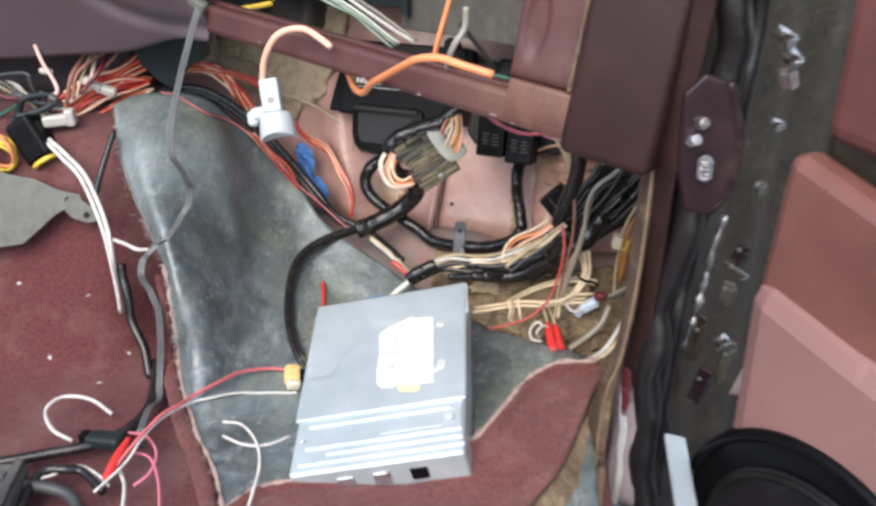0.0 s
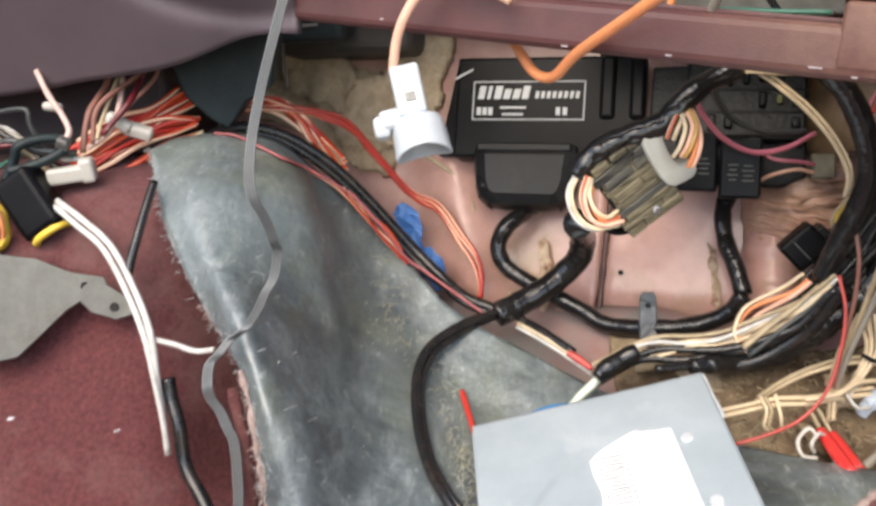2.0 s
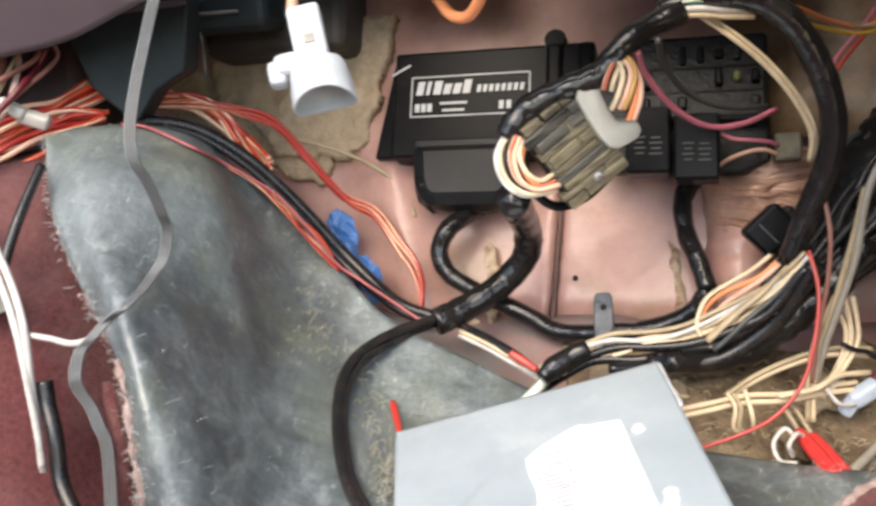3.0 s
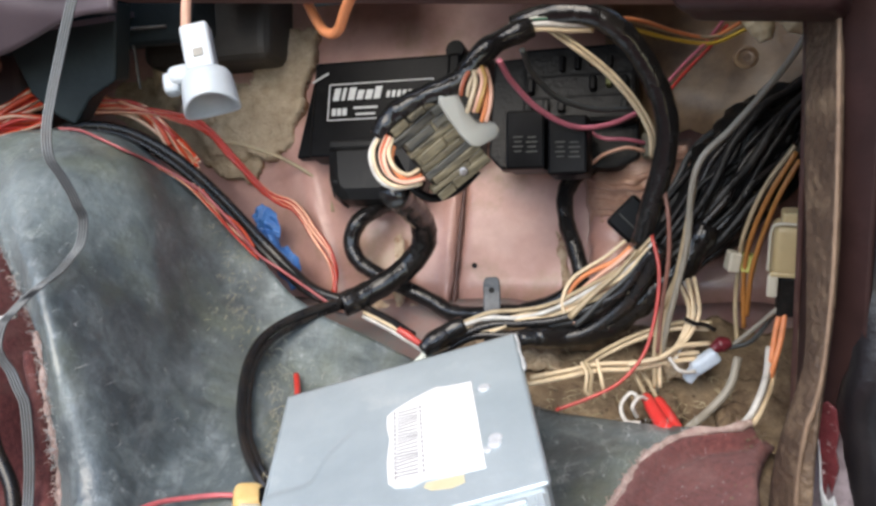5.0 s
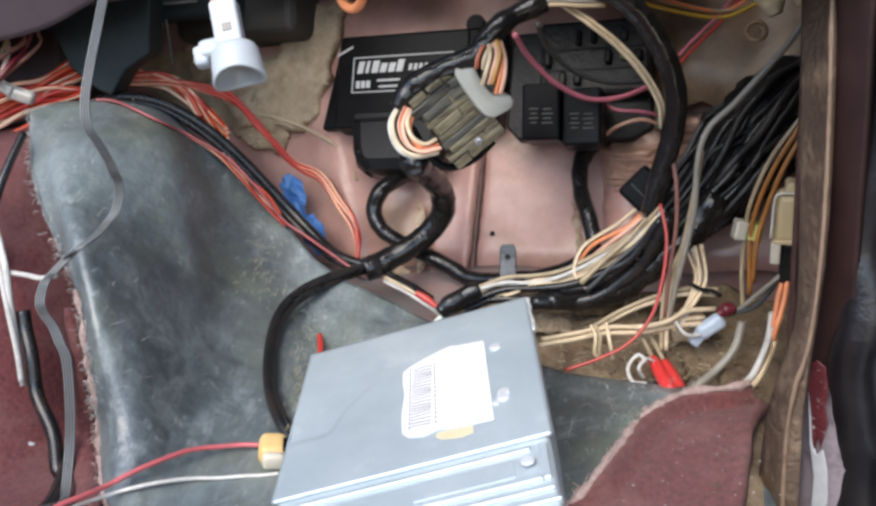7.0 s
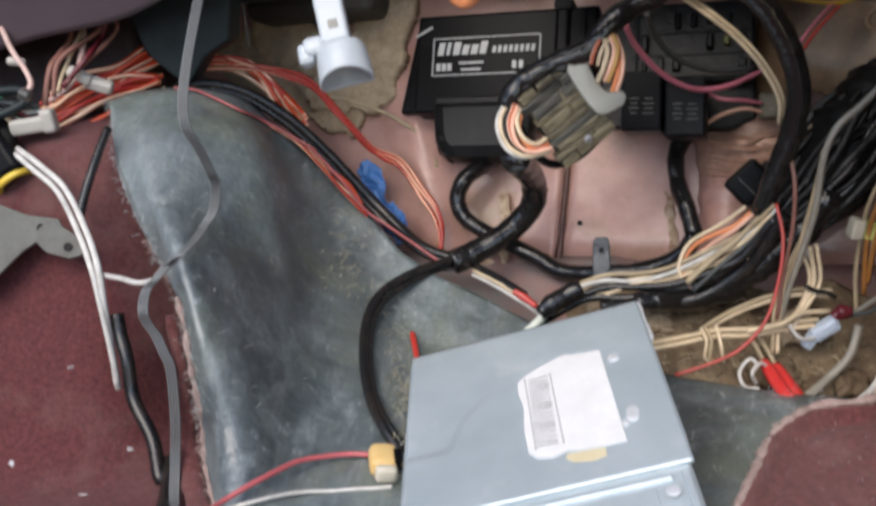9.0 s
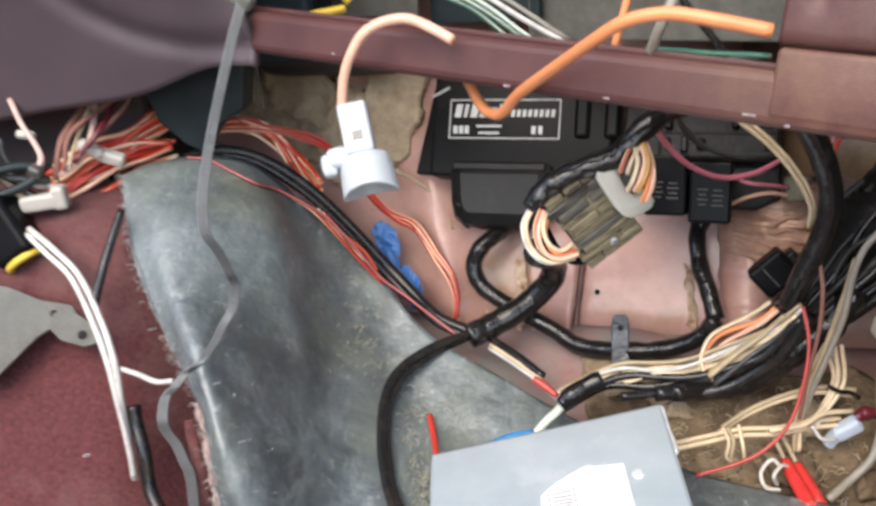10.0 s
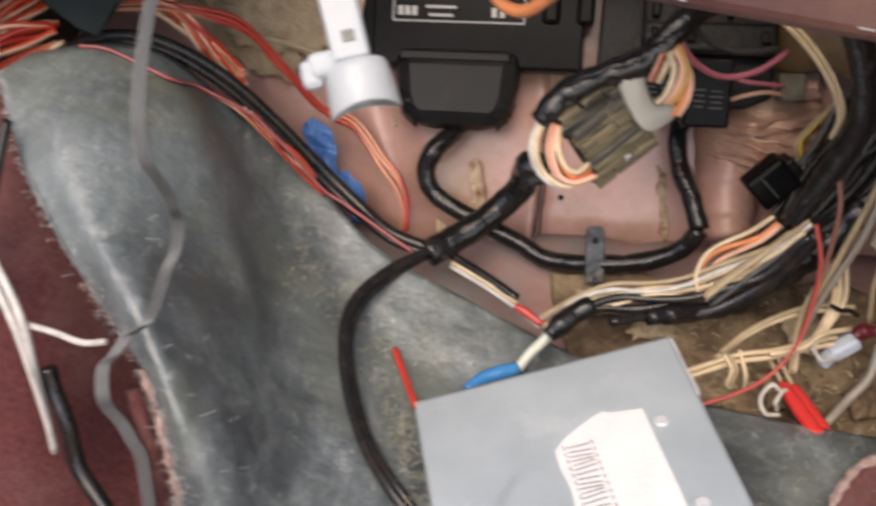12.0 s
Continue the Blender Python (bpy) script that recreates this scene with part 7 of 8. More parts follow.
clip = thing("loom_clip", (0.062, 0.86, 0.362), "bent grey steel clip holding the loom", "clip")
LM = frame_of((0.0612, 0.8585, 0.3725), (1, -0.1, 0), (0, 0.4, 0.9))
part("strap", rbox(LM, 0.013, 0.034, 0.0022, 0.001), CLIP, clip)
part("tip", prism([(-0.0062, -0.004), (0.0062, -0.004), (0.006, 0.0035), (0.004, 0.0062), (-0.0042, 0.006), (-0.006, 0.0032)], LM @ pose(0, 0.0165, -0.0008, 6), 0.0024, 0.0007), CLIP, clip)
part("hole", cyl(LM @ pose(0, 0.0125, 0.0011), 0.0022, 0.0012, 12, 0), BLACK, clip)
part("hook", tube([LM @ Vector((0, -0.012, 0.001)), LM @ Vector((0, -0.018, -0.004)), LM @ Vector((0, -0.014, -0.012))], 0.0055, 8, flat=0.35), CLIP, clip, "", True)

# ---------- small items on the firewall and floor ----------
def crumpled(poly, off, rough, seed):
    """A creased scrap of tape cut to a ragged outline before the firewall."""
    xs, zs = [p[0] for p in poly], [p[1] for p in poly]
    step, bm, vs = 0.0007, bmesh.new(), {}
    wide, high = int((max(xs) - min(xs)) / step) + 2, int((max(zs) - min(zs)) / step) + 2

    def vert(i, j):
        if (i, j) not in vs:
            q = Vector((min(xs) + i * step, seed, min(zs) + j * step))
            lift = off + rough * (abs(noise.noise(q * 70)) * 1.6 + 0.6 * noise.noise(q * 190))
            vs[(i, j)] = bm.verts.new(on_wall(q.x, q.z, lift))
        return vs[(i, j)]
    for i in range(wide):
        for j in range(high):
            c = Vector((min(xs) + (i + 0.5) * step, seed, min(zs) + (j + 0.5) * step))
            wob = Vector(noise.noise_vector(c * 110)) * 0.0025
            if inside(c.x + wob.x, c.z + wob.y, poly):
                bm.faces.new((vert(i, j), vert(i + 1, j), vert(i + 1, j + 1), vert(i, j + 1)))
    bmesh.ops.recalc_face_normals(bm, faces=bm.faces)
    bm.normal_update()
    bmesh.ops.solidify(bm, geom=bm.faces[:], thickness=0.0006)
    return bm


peel = thing("paint_peel", (0.0, 0.93, 0.37), "peeling tan primer scabs on the painted firewall", "paint")
for k, poly in enumerate(([(-0.013, 0.41), (-0.006, 0.414), (-0.003, 0.398), (-0.001, 0.378), (-0.008, 0.36), (-0.014, 0.356), (-0.016, 0.375), (-0.011, 0.392)],
                          [(0.117, 0.415), (0.122, 0.408), (0.121, 0.394), (0.124, 0.38), (0.12, 0.366), (0.115, 0.37), (0.118, 0.386), (0.115, 0.4)],
                          [(-0.038, 0.37), (-0.026, 0.366), (-0.018, 0.36), (-0.026, 0.352), (-0.038, 0.356)],
                          [(0.0, 0.36), (0.012, 0.357), (0.02, 0.35), (0.008, 0.344), (-0.004, 0.35)],
                          [(-0.075, 0.405), (-0.068, 0.412), (-0.06, 0.4), (-0.062, 0.386), (-0.071, 0.39)])):
    part("scab", crumpled(poly, 0.0075 if k != 1 else 0.002, 0.0016, 3 + k), PEEL, peel, "", True)
part("drill_hole", cyl(frame_of(on_wall(0.05, 0.39, 0.0006), (0.967, -0.255, 0), (0, 0.42, 0.906)), 0.0022, 0.001, 10, 0), BLACK, peel, "small dark hole")
tapes = thing("blue_tape", (-0.105, 0.935, 0.4), "crumpled blue tape wrapped behind the cables", "tape")
part("scrap", crumpled([(-0.126, 0.423), (-0.119, 0.434), (-0.108, 0.43), (-0.1, 0.416), (-0.104, 0.4), (-0.113, 0.4), (-0.121, 0.41)], 0.028, 0.005, 1), BLUE, tapes, "", True)
part("scrap", crumpled([(-0.108, 0.397), (-0.094, 0.401), (-0.085, 0.392), (-0.079, 0.374), (-0.09, 0.366), (-0.1, 0.378), (-0.107, 0.387)], 0.03, 0.005, 2), BLUE, tapes, "", True)
part("wrap", tube([(-0.116, 0.936, 0.424), (-0.108, 0.932, 0.409), (-0.098, 0.927, 0.394), (-0.09, 0.919, 0.381)], 0.0045, 12, 8, lump=0.5, flat=0.6), BLUE, tapes, "", True)
rows = []
for i in range(90):
    z = 0.418 + 0.062 * i / 89
    row = []
    for j in range(60):
        x = 0.14 + 0.08 * j / 59
        q = Vector((x * 22, 0, z * 230 + 14 * (x - 0.14) * 8 * (0.455 - z) + 1.2 * noise.noise(Vector((x * 30, z * 40, 2)))))
        fold = abs(noise.noise(q)) * 0.013 + 0.004 * noise.noise(Vector((x * 70, 3, z * 70)))
        edge = min(1.0, min(j, 59 - j) / 5, min(i, 89 - i) / 5)
        row.append((x + 0.002 * noise.noise(Vector((z * 120, 1, 0))), firewall_y(x, z) - 0.008 - (0.012 + fold + 0.016 * math.exp(-((x - 0.176) / 0.02) ** 2)) * edge, z + 0.002 * noise.noise(Vector((x * 90, 7, 0)))))
    rows.append(row)
single("crumpled_foil", slab(rows, 0.0008), FOIL, "crumpled copper-brown foil sheet on the firewall", "foil", (0.18, 0.9, 0.43), smooth=True)
single("drain_bulge", tube([(0.172, 0.915, 0.44), (0.164, 0.9, 0.42), (0.158, 0.885, 0.4), (0.156, 0.868, 0.375)], 0.021, 26, 10, lump=0.2, seed=2, taper=(0.9, 1.1, 1.0, 0.8)), PAINT, "bulging painted drain moulding on the firewall", "moulding", (0.17, 0.89, 0.4), smooth=True)
single("red_wire_stub", tube([(-0.078, 0.805, 0.349), (-0.074, 0.785, 0.345), (-0.069, 0.755, 0.344)], 0.0022), W_RED, "short red wire stub sticking out from under the control unit", "wire", smooth=True)
bcon = thing("blue_terminal", (-0.02, 0.77, 0.345), "blue crimp terminal behind the control unit", "connector")
part("sleeve", tube([(-0.038,0.766,0.345), (-0.028,0.773,0.346), (-0.017,0.776,0.347), (-0.005,0.778,0.348)], 0.0045, 10, 6, taper=(0.6, 0.9, 1.1, 0.9)), BLUE_T, bcon, "", True)
part("lead", tube([(-0.005,0.778,0.348), (0.003,0.783,0.355), (0.012,0.786,0.362), (0.017,0.788,0.368)], 0.0034, 8, 6), W_MINT, bcon, "pale green twisted lead", True)
part("wrap", tube([(0.013,0.779,0.37), (0.021,0.783,0.375), (0.03,0.787,0.379), (0.041,0.79,0.383)], 0.0068, 10, 6, lump=0.2, taper=(0.7, 1.0, 1.0, 0.8)), TAPE, bcon, "", True)
part("wrap", tube([(-0.004,0.8,0.379), (0.003,0.797,0.375), (0.011,0.79,0.371)], 0.0026, 8, 6, lump=0.4), W_SALMON, bcon, "red tape wrap", True)
crimps = thing("crimp_connectors", (0.157, 0.735, 0.327), "pair of red vinyl crimp sleeves on bare wires", "connector")
for k in range(2):
    s = Vector((-0.004 + 0.0075 * k, 0.0, 0.001 - 0.003 * k))
    part("sleeve", tube([Vector((0.1575, 0.757, 0.337)) + s, Vector((0.1595, 0.737, 0.334)) + s, Vector((0.162, 0.716, 0.331)) + s], 0.0045, 12, 8, flat=0.85, taper=(0.75, 1, 1.05, 1.0)), REDPL, crimps, "", True)
    part("lead", tube([Vector((0.15, 0.772, 0.352)) + s, Vector((0.1545, 0.765, 0.344)) + s, Vector((0.1575, 0.757, 0.337)) + s], 0.0015), W_TAN, crimps, "", True)
pcon = thing("pale_blue_connector", (0.197, 0.766, 0.35), "pale blue nylon wire connector wrapped with dark red tape", "connector")
part("body", rbox(Matrix.Translation((0.193, 0.766, 0.3555)) @ pose(0, 0, 0, 0, -32, 0), 0.019, 0.011, 0.0095, 0.003, 3), PALEBLUE, pcon)
part("spout", rbox(Matrix.Translation((0.1845, 0.766, 0.348)) @ pose(0, 0, 0, 0, -55, 0), 0.012, 0.008, 0.007, 0.002), PALEBLUE, pcon)
part("tape", tube([(0.198, 0.766, 0.363), (0.203, 0.766, 0.366), (0.209, 0.764, 0.368)], 0.0045, 10, lump=0.5, taper=(0.8, 1, 0.6)), W_WINE, pcon, "dark red tape", True)

kcon = thing("fuse_holder", (0.24, 0.745, 0.41), "amber-white plastic fuse holder on the kick panel", "connector")
HM = pose(0.2375, 0.747, 0.4325, 4, 3, -16)
part("shell", rbox(HM, 0.018, 0.022, 0.031, 0.0045, 4), AMBER, kcon, smooth=True)
part("top_cap", rbox(HM @ pose(0.002, 0.002, 0.0175), 0.013, 0.016, 0.008, 0.002, 3), AMBER, kcon)
part("bottom_rim", rbox(HM @ pose(0, 0, -0.0148), 0.0192, 0.0232, 0.003, 0.001, 2), AMBER, kcon)
part("bail", tube([HM @ Vector((0.006, -0.0118, 0.0165)), HM @ Vector((-0.007, -0.012, 0.0168)), HM @ Vector((-0.0102, -0.0118, 0.0125)), HM @ Vector((-0.0106, -0.0114, 0.0)), HM @ Vector((-0.0108, -0.0112, -0.012))], 0.0009, 6, 5), NYLON_W, kcon, "pale wire bail", True)
part("tab", rbox(HM @ pose(-0.0075, -0.008, -0.0225), 0.006, 0.006, 0.014, 0.0012), NYLON_W, kcon)
part("lower_box", rbox(HM @ pose(0.003, 0.001, -0.03), 0.015, 0.018, 0.026, 0.002, 2), BLACK_DULL, kcon, "dusty black lower half")

gcon = thing("small_connector", (0.22, 0.79, 0.408), "small yellow-green wire connector", "connector")
part("body", rbox(pose(0.2175, 0.79, 0.414, 0, 12, 0), 0.008, 0.012, 0.013, 0.0015), NYLON_W, gcon)
part("body", rbox(pose(0.2265, 0.789, 0.4125, 0, 12, 0), 0.009, 0.012, 0.012, 0.0015), YGREEN, gcon)
wad = thing("putty_wad", (0.245, 0.815, 0.555), "lumps of dirty cream sealing putty under the dash corner", "putty")
part("lump", tube([(0.238, 0.822, 0.572), (0.243, 0.818, 0.562), (0.246, 0.815, 0.551)], 0.0095, 12, 10, lump=0.6, seed=3, taper=(0.9, 1.1, 0.6)), GLUE, wad, "", True)
part("lump", tube([(0.246, 0.815, 0.568), (0.259, 0.81, 0.566), (0.27, 0.806, 0.556)], 0.0075, 12, 10, lump=0.7, seed=5, taper=(0.7, 1, 0.9)), GLUE, wad, "", True)

# ---------- tunnel side ----------
BM_ = frame_of((-0.34, 0.7805, 0.441), (1, 0, 0), (0, 0.49, 0.87))
brk = thing("steel_bracket", (-0.34, 0.78, 0.43), "loose grey steel bracket lying on the tunnel carpet", "bracket")
part("plate", prism([(-0.12, 0.05), (-0.062, 0.037), (-0.036, 0.03), (-0.011, 0.026), (0.013, 0.016), (0.035, 0.012), (0.039, 0.004), (0.024, -0.001), (0.011, -0.009), (-0.008, -0.027), (-0.02, -0.038), (-0.057, -0.044), (-0.12, -0.06)], BM_ @ pose(0, 0, 0.009), 0.0024, 0.0007), BRACKET, brk)
part("end_tab", prism([(0.03, 0.0115), (0.048, 0.0), (0.055, -0.006), (0.055, -0.013), (0.044, -0.016), (0.028, -0.011), (0.02, -0.003), (0.022, 0.006)], BM_ @ pose(0, 0, 0.0122, 0, 4, 0), 0.0022, 0.0007), BRACKET, brk)
for hx, hy, hr, hz in ((0.023, 0.0065, 0.0028, 0.0114), (0.043, -0.008, 0.003, 0.0118), (-0.05, -0.015, 0.004, 0.0114)):
    part("hole", cyl(BM_ @ pose(hx, hy, hz), hr, 0.0008, 14, 0), BLACK, brk)
sw = thing("toggle_switch", (-0.36, 0.815, 0.49), "black plastic switch body with a yellow ring", "switch")
SA, SB = Vector((-0.372, 0.822, 0.514)), Vector((-0.35, 0.811, 0.48))
SM = frame_of(SA.lerp(SB, 0.5), SA - SB, (0.8, 0.1, 0.5))
part("body", rbox(SM, 0.046, 0.03, 0.026, 0.005, 3), BLACK, sw)
part("stripe", rbox(SM @ pose(0.002, -0.004, 0.0132), 0.036, 0.002, 0.0006, 0), PRINT, sw)
part("ring", tube([SM @ Vector((-0.024, 0.013 * math.cos(a), 0.012 * math.sin(a))) for a in [i * 0.55 for i in range(12)]], 0.0026, 8), LEMON, sw, "yellow ring", True)
lc = thing("white_terminal", (-0.35, 0.835, 0.508), "white nylon terminal on the wires beside the switch", "connector")
part("body", rbox(pose(-0.341, 0.831, 0.5125, 0, -3, 12), 0.026, 0.011, 0.011, 0.0025, 3), NYLON_D, lc)
part("collar", rbox(pose(-0.328, 0.835, 0.5145, 0, -3, 12), 0.01, 0.013, 0.017, 0.003, 3), NYLON_D, lc)
part("pin", tube([(-0.352, 0.829, 0.512), (-0.362, 0.827, 0.513), (-0.368, 0.826, 0.515)], 0.0016), STEEL, lc, "", True)
ring = thing("ring_lead", (-0.357, 0.83, 0.52), "looped dark green cable with a steel crimp", "cable")
part("loop", tube([(-0.38, 0.822, 0.512), (-0.373, 0.825, 0.526), (-0.368, 0.825, 0.535), (-0.357, 0.83, 0.538), (-0.345, 0.835, 0.537), (-0.341, 0.835, 0.531), (-0.347, 0.83, 0.526), (-0.363, 0.825, 0.521), (-0.377, 0.822, 0.519)], 0.0034, 8), DUCT, ring, "", True)
part("crimp", rbox(pose(-0.341, 0.834, 0.5335, 20, 30, 0), 0.009, 0.008, 0.009, 0.002), STEEL, ring)
part("lead", tube([(-0.362, 0.86, 0.58), (-0.352, 0.85, 0.564), (-0.343, 0.845, 0.551), (-0.338, 0.84, 0.541), (-0.341, 0.836, 0.535)], 0.0021), W_BLUSH, ring, "pinkish white lead", True)
coil = thing("yellow_wire_coil", (-0.385, 0.805, 0.47), "coil of yellow and orange wire beside the switch", "wire")
for k in range(6):
    cx, cz, cr = -0.392 + 0.0012 * k, 0.486 + 0.002 * math.sin(k * 2.0), 0.015 - 0.0008 * k
    part("turn", tube([(cx + cr * math.cos(0.5 * a + k), 0.806 - 0.0016 * k + 0.003 * math.sin(a), cz + 1.2 * cr * math.sin(0.5 * a + k)) for a in range(13)], 0.0016, 6, 3), (W_YELLOW, W_ORANGE, W_YELLOW)[k % 3], coil, "", True)
tangle = thing("wire_tangle", (-0.36, 0.84, 0.52), "tangle of brown, green, black and white wire ends below the dash", "wire")
rng = random.Random(5)
for k, m in enumerate((W_GREEN, W_DGREY, W_WHITE, W_BLACK, W_DGREY, W_TAN, W_WINE, W_GREY)):
    a = Vector((-0.345 + rng.uniform(-0.01, 0.015), 0.842, 0.516 + rng.uniform(-0.006, 0.01)))
    q = Vector((-0.37 - 0.012 * (k % 4), 0.845 + rng.uniform(-0.012, 0.01), 0.53 + 0.007 * (k % 5)))
    c = Vector((-0.43 - 0.01 * (k % 3), 0.855, 0.5 + 0.011 * k))
    part("wire", tube([a, a.lerp(q, 0.5) + Vector((0, -0.004, 0.012 * rng.uniform(-1, 1))), q, c], 0.0016 + 0.0008 * (k % 2)), m, tangle, "", True)
for k, (m, r) in enumerate(((W_RUST, 0.0024), (W_BLUSH, 0.002), (W_RUST, 0.0019), (W_TAN, 0.0015), (W_WINE, 0.002), (W_RUST, 0.0015))):
    a = Vector((-0.334 + 0.004 * k, 0.845, 0.524 + 0.003 * k))
    c = Vector((-0.322 + 0.008 * (k % 3) + 0.004 * k, 0.878, 0.566 + 0.003 * (k % 4)))
    part("wire", tube([a, a.lerp(c, 0.45) + Vector((0.009 * math.sin(k * 2), -0.006, 0.006 * math.cos(k * 3))), c, c + Vector((0.006 * math.sin(k * 5), 0.004, 0.012))], r, lump=0.25, seed=k), m, tangle, "", True)
for k, (cx, cy, cz, s) in enumerate(((-0.31, 0.858, 0.542, 0.011), (-0.299, 0.863, 0.534, 0.012), (-0.352, 0.852, 0.556, 0.008))):
    part("sleeve_end", rbox(pose(cx, cy, cz, 20 * k, 35 - 12 * k, 10), s * 1.7, s * 0.8, s * 0.8, 0.003, 3), NYLON_D, tangle, "dull white sleeve end")
rng = random.Random(8)
for k, (lx, ly, lz) in enumerate(((-0.254, 0.709, 0.318), (-0.33, 0.7, 0.316), (-0.3, 0.742, 0.362), (-0.27, 0.672, 0.309), (-0.37, 0.745, 0.372))):
    flake = prism([(-0.0026, -0.001), (-0.0006, -0.0018), (0.0022, -0.0006), (0.0014, 0.0006), (0.0026, 0.0018), (0.0004, 0.0012), (-0.0014, 0.002), (-0.001, 0.0002)], Matrix.Translation((lx, ly, lz + 0.001)) @ pose(0, 0, 0, rng.uniform(10, 50), rng.uniform(-30, 30), rng.uniform(0, 360)), 0.0006, 0.0002)
    single("lint", flake, PAPER, "scrap of pale lint on the carpet", "lint", (lx, ly, lz), "lint on the carpet")
rplug = thing("red_crimp", (-0.2, 0.56, 0.316), "red vinyl crimp sleeve on thin wires on the carpet", "connector")
part("sleeve", tube([(-0.205,0.581,0.322), (-0.207,0.564,0.32), (-0.208,0.547,0.318), (-0.209,0.538,0.316)], 0.0042, 10, 6, taper=(0.6, 1, 1, 0.8)), REDPL, rplug, "", True)
pg = thing("grey_cable_end", (-0.22, 0.58, 0.31), "dark grey plug lying against the black cable on the carpet", "connector")
part("shell", rbox(pose(-0.228, 0.585, 0.316, 0, -6, -12), 0.034, 0.016, 0.012, 0.004, 3), DUCT, pg)
part("nose", rbox(pose(-0.247, 0.589, 0.316, 0, -6, -12), 0.01, 0.01, 0.008, 0.002), BLACK, pg)
part("wire", tube([(-0.212, 0.581, 0.316), (-0.2, 0.577, 0.319), (-0.19, 0.58, 0.317)], 0.0024), W_BLACK, pg, "", True)
track = thing("seat_rail", (-0.27, 0.5, 0.31), "worn grey metal seat rail end on the floor", "rail")
part("channel", rbox(pose(-0.285, 0.46, 0.317, 0, 0, 8), 0.045, 0.16, 0.022, 0.004, 3), BRACKET, track)
part("lip", rbox(pose(-0.267, 0.465, 0.331, 0, 0, 8), 0.008, 0.15, 0.006, 0.0015), STEEL, track)
part("bolt", cyl(pose(-0.285, 0.52, 0.331), 0.006, 0.006, 6, 0.001), STEEL, track)

# ---------- door side ----------
pil = thing("pillar_trim", (0.214, 0.6, 0.3), "brown-maroon hinge pillar trim with worn edge", "trim")
PL = [(0.208, 0.66, 0.8), (0.211, 0.66, 0.688), (0.216, 0.66, 0.569), (0.216, 0.66, 0.504), (0.214, 0.66, 0.429), (0.21, 0.655, 0.34), (0.204, 0.65, 0.25)]
PK = [(0.2, 0.618, 0.8), (0.204, 0.618, 0.688), (0.2125, 0.618, 0.569), (0.2125, 0.618, 0.504), (0.21, 0.618, 0.43), (0.206, 0.616, 0.355), (0.2, 0.614, 0.25)]
PR = [(0.245, 0.6, 0.8), (0.238, 0.6, 0.688), (0.225, 0.6, 0.571), (0.223, 0.6, 0.504), (0.221, 0.6, 0.43), (0.223, 0.6, 0.365), (0.23, 0.598, 0.25)]
mid = [tuple(Vector(a).lerp(Vector(b), 0.5) + Vector((-0.0012, 0, 0))) for a, b in zip(PL, PK)]
mid2 = [tuple(Vector(a).lerp(Vector(b), 0.5) + Vector((0, -0.002, 0))) for a, b in zip(PK, PR)]
part("strip", slab(loft((PL, mid, PK, mid2, PR), 5, 50), 0.004), TRIM_P, pil, smooth=True)
# Highlight down the pillar's inner edge, put into the tube's tan colour
part("inner_edge", tube([(x + 0.003, y + 0.001, z) for x, y, z in PL], 0.0034, 8, 8, lump=0.25), CRUST_SHADE, pil, "painted tan highlight along the inner edge", smooth=True)
part("return", slab(loft((PL, [(x + 0.012, y + 0.02, z) for x, y, z in PL]), 4, 30), 0.003), TRIM, pil, smooth=True)
part("lower_edge", slab(loft((
    [(0.2095, 0.645, 0.575), (0.2065, 0.638, 0.51), (0.2025, 0.622, 0.455), (0.1975, 0.609, 0.415), (0.19, 0.61, 0.385), (0.184, 0.612, 0.35), (0.176, 0.608, 0.25)],
    [(0.2105, 0.631, 0.575), (0.208, 0.622, 0.51), (0.204, 0.61, 0.455), (0.1988, 0.601, 0.415), (0.1925, 0.598, 0.385), (0.1885, 0.594, 0.35), (0.186, 0.59, 0.25)],
    [(0.212, 0.617, 0.575), (0.21, 0.609, 0.51), (0.206, 0.601, 0.455), (0.201, 0.596, 0.413), (0.197, 0.592, 0.385), (0.1955, 0.59, 0.35), (0.194, 0.588, 0.25)]), 7, 60), 0.003), CRUST_S, pil, "tan dirt-crusted flange", True)
FM = frame_of((0.206, 0.6155, 0.38), (0.017, -0.016, 0.0), (0, 0, 1))
part("paint_flake", prism([(0.0028, 0.01), (0.0063, 0.014), (0.0108, 0.011), (0.0124, 0.0), (0.0112, -0.01), (0.0127, -0.018), (0.0097, -0.032), (0.0079, -0.026), (0.0064, -0.036), (0.0043, -0.02), (0.0031, -0.006)], FM @ pose(0, 0, 0.003), 0.0014, 0.0004), FLAKE, pil, "glossy maroon paint flake")
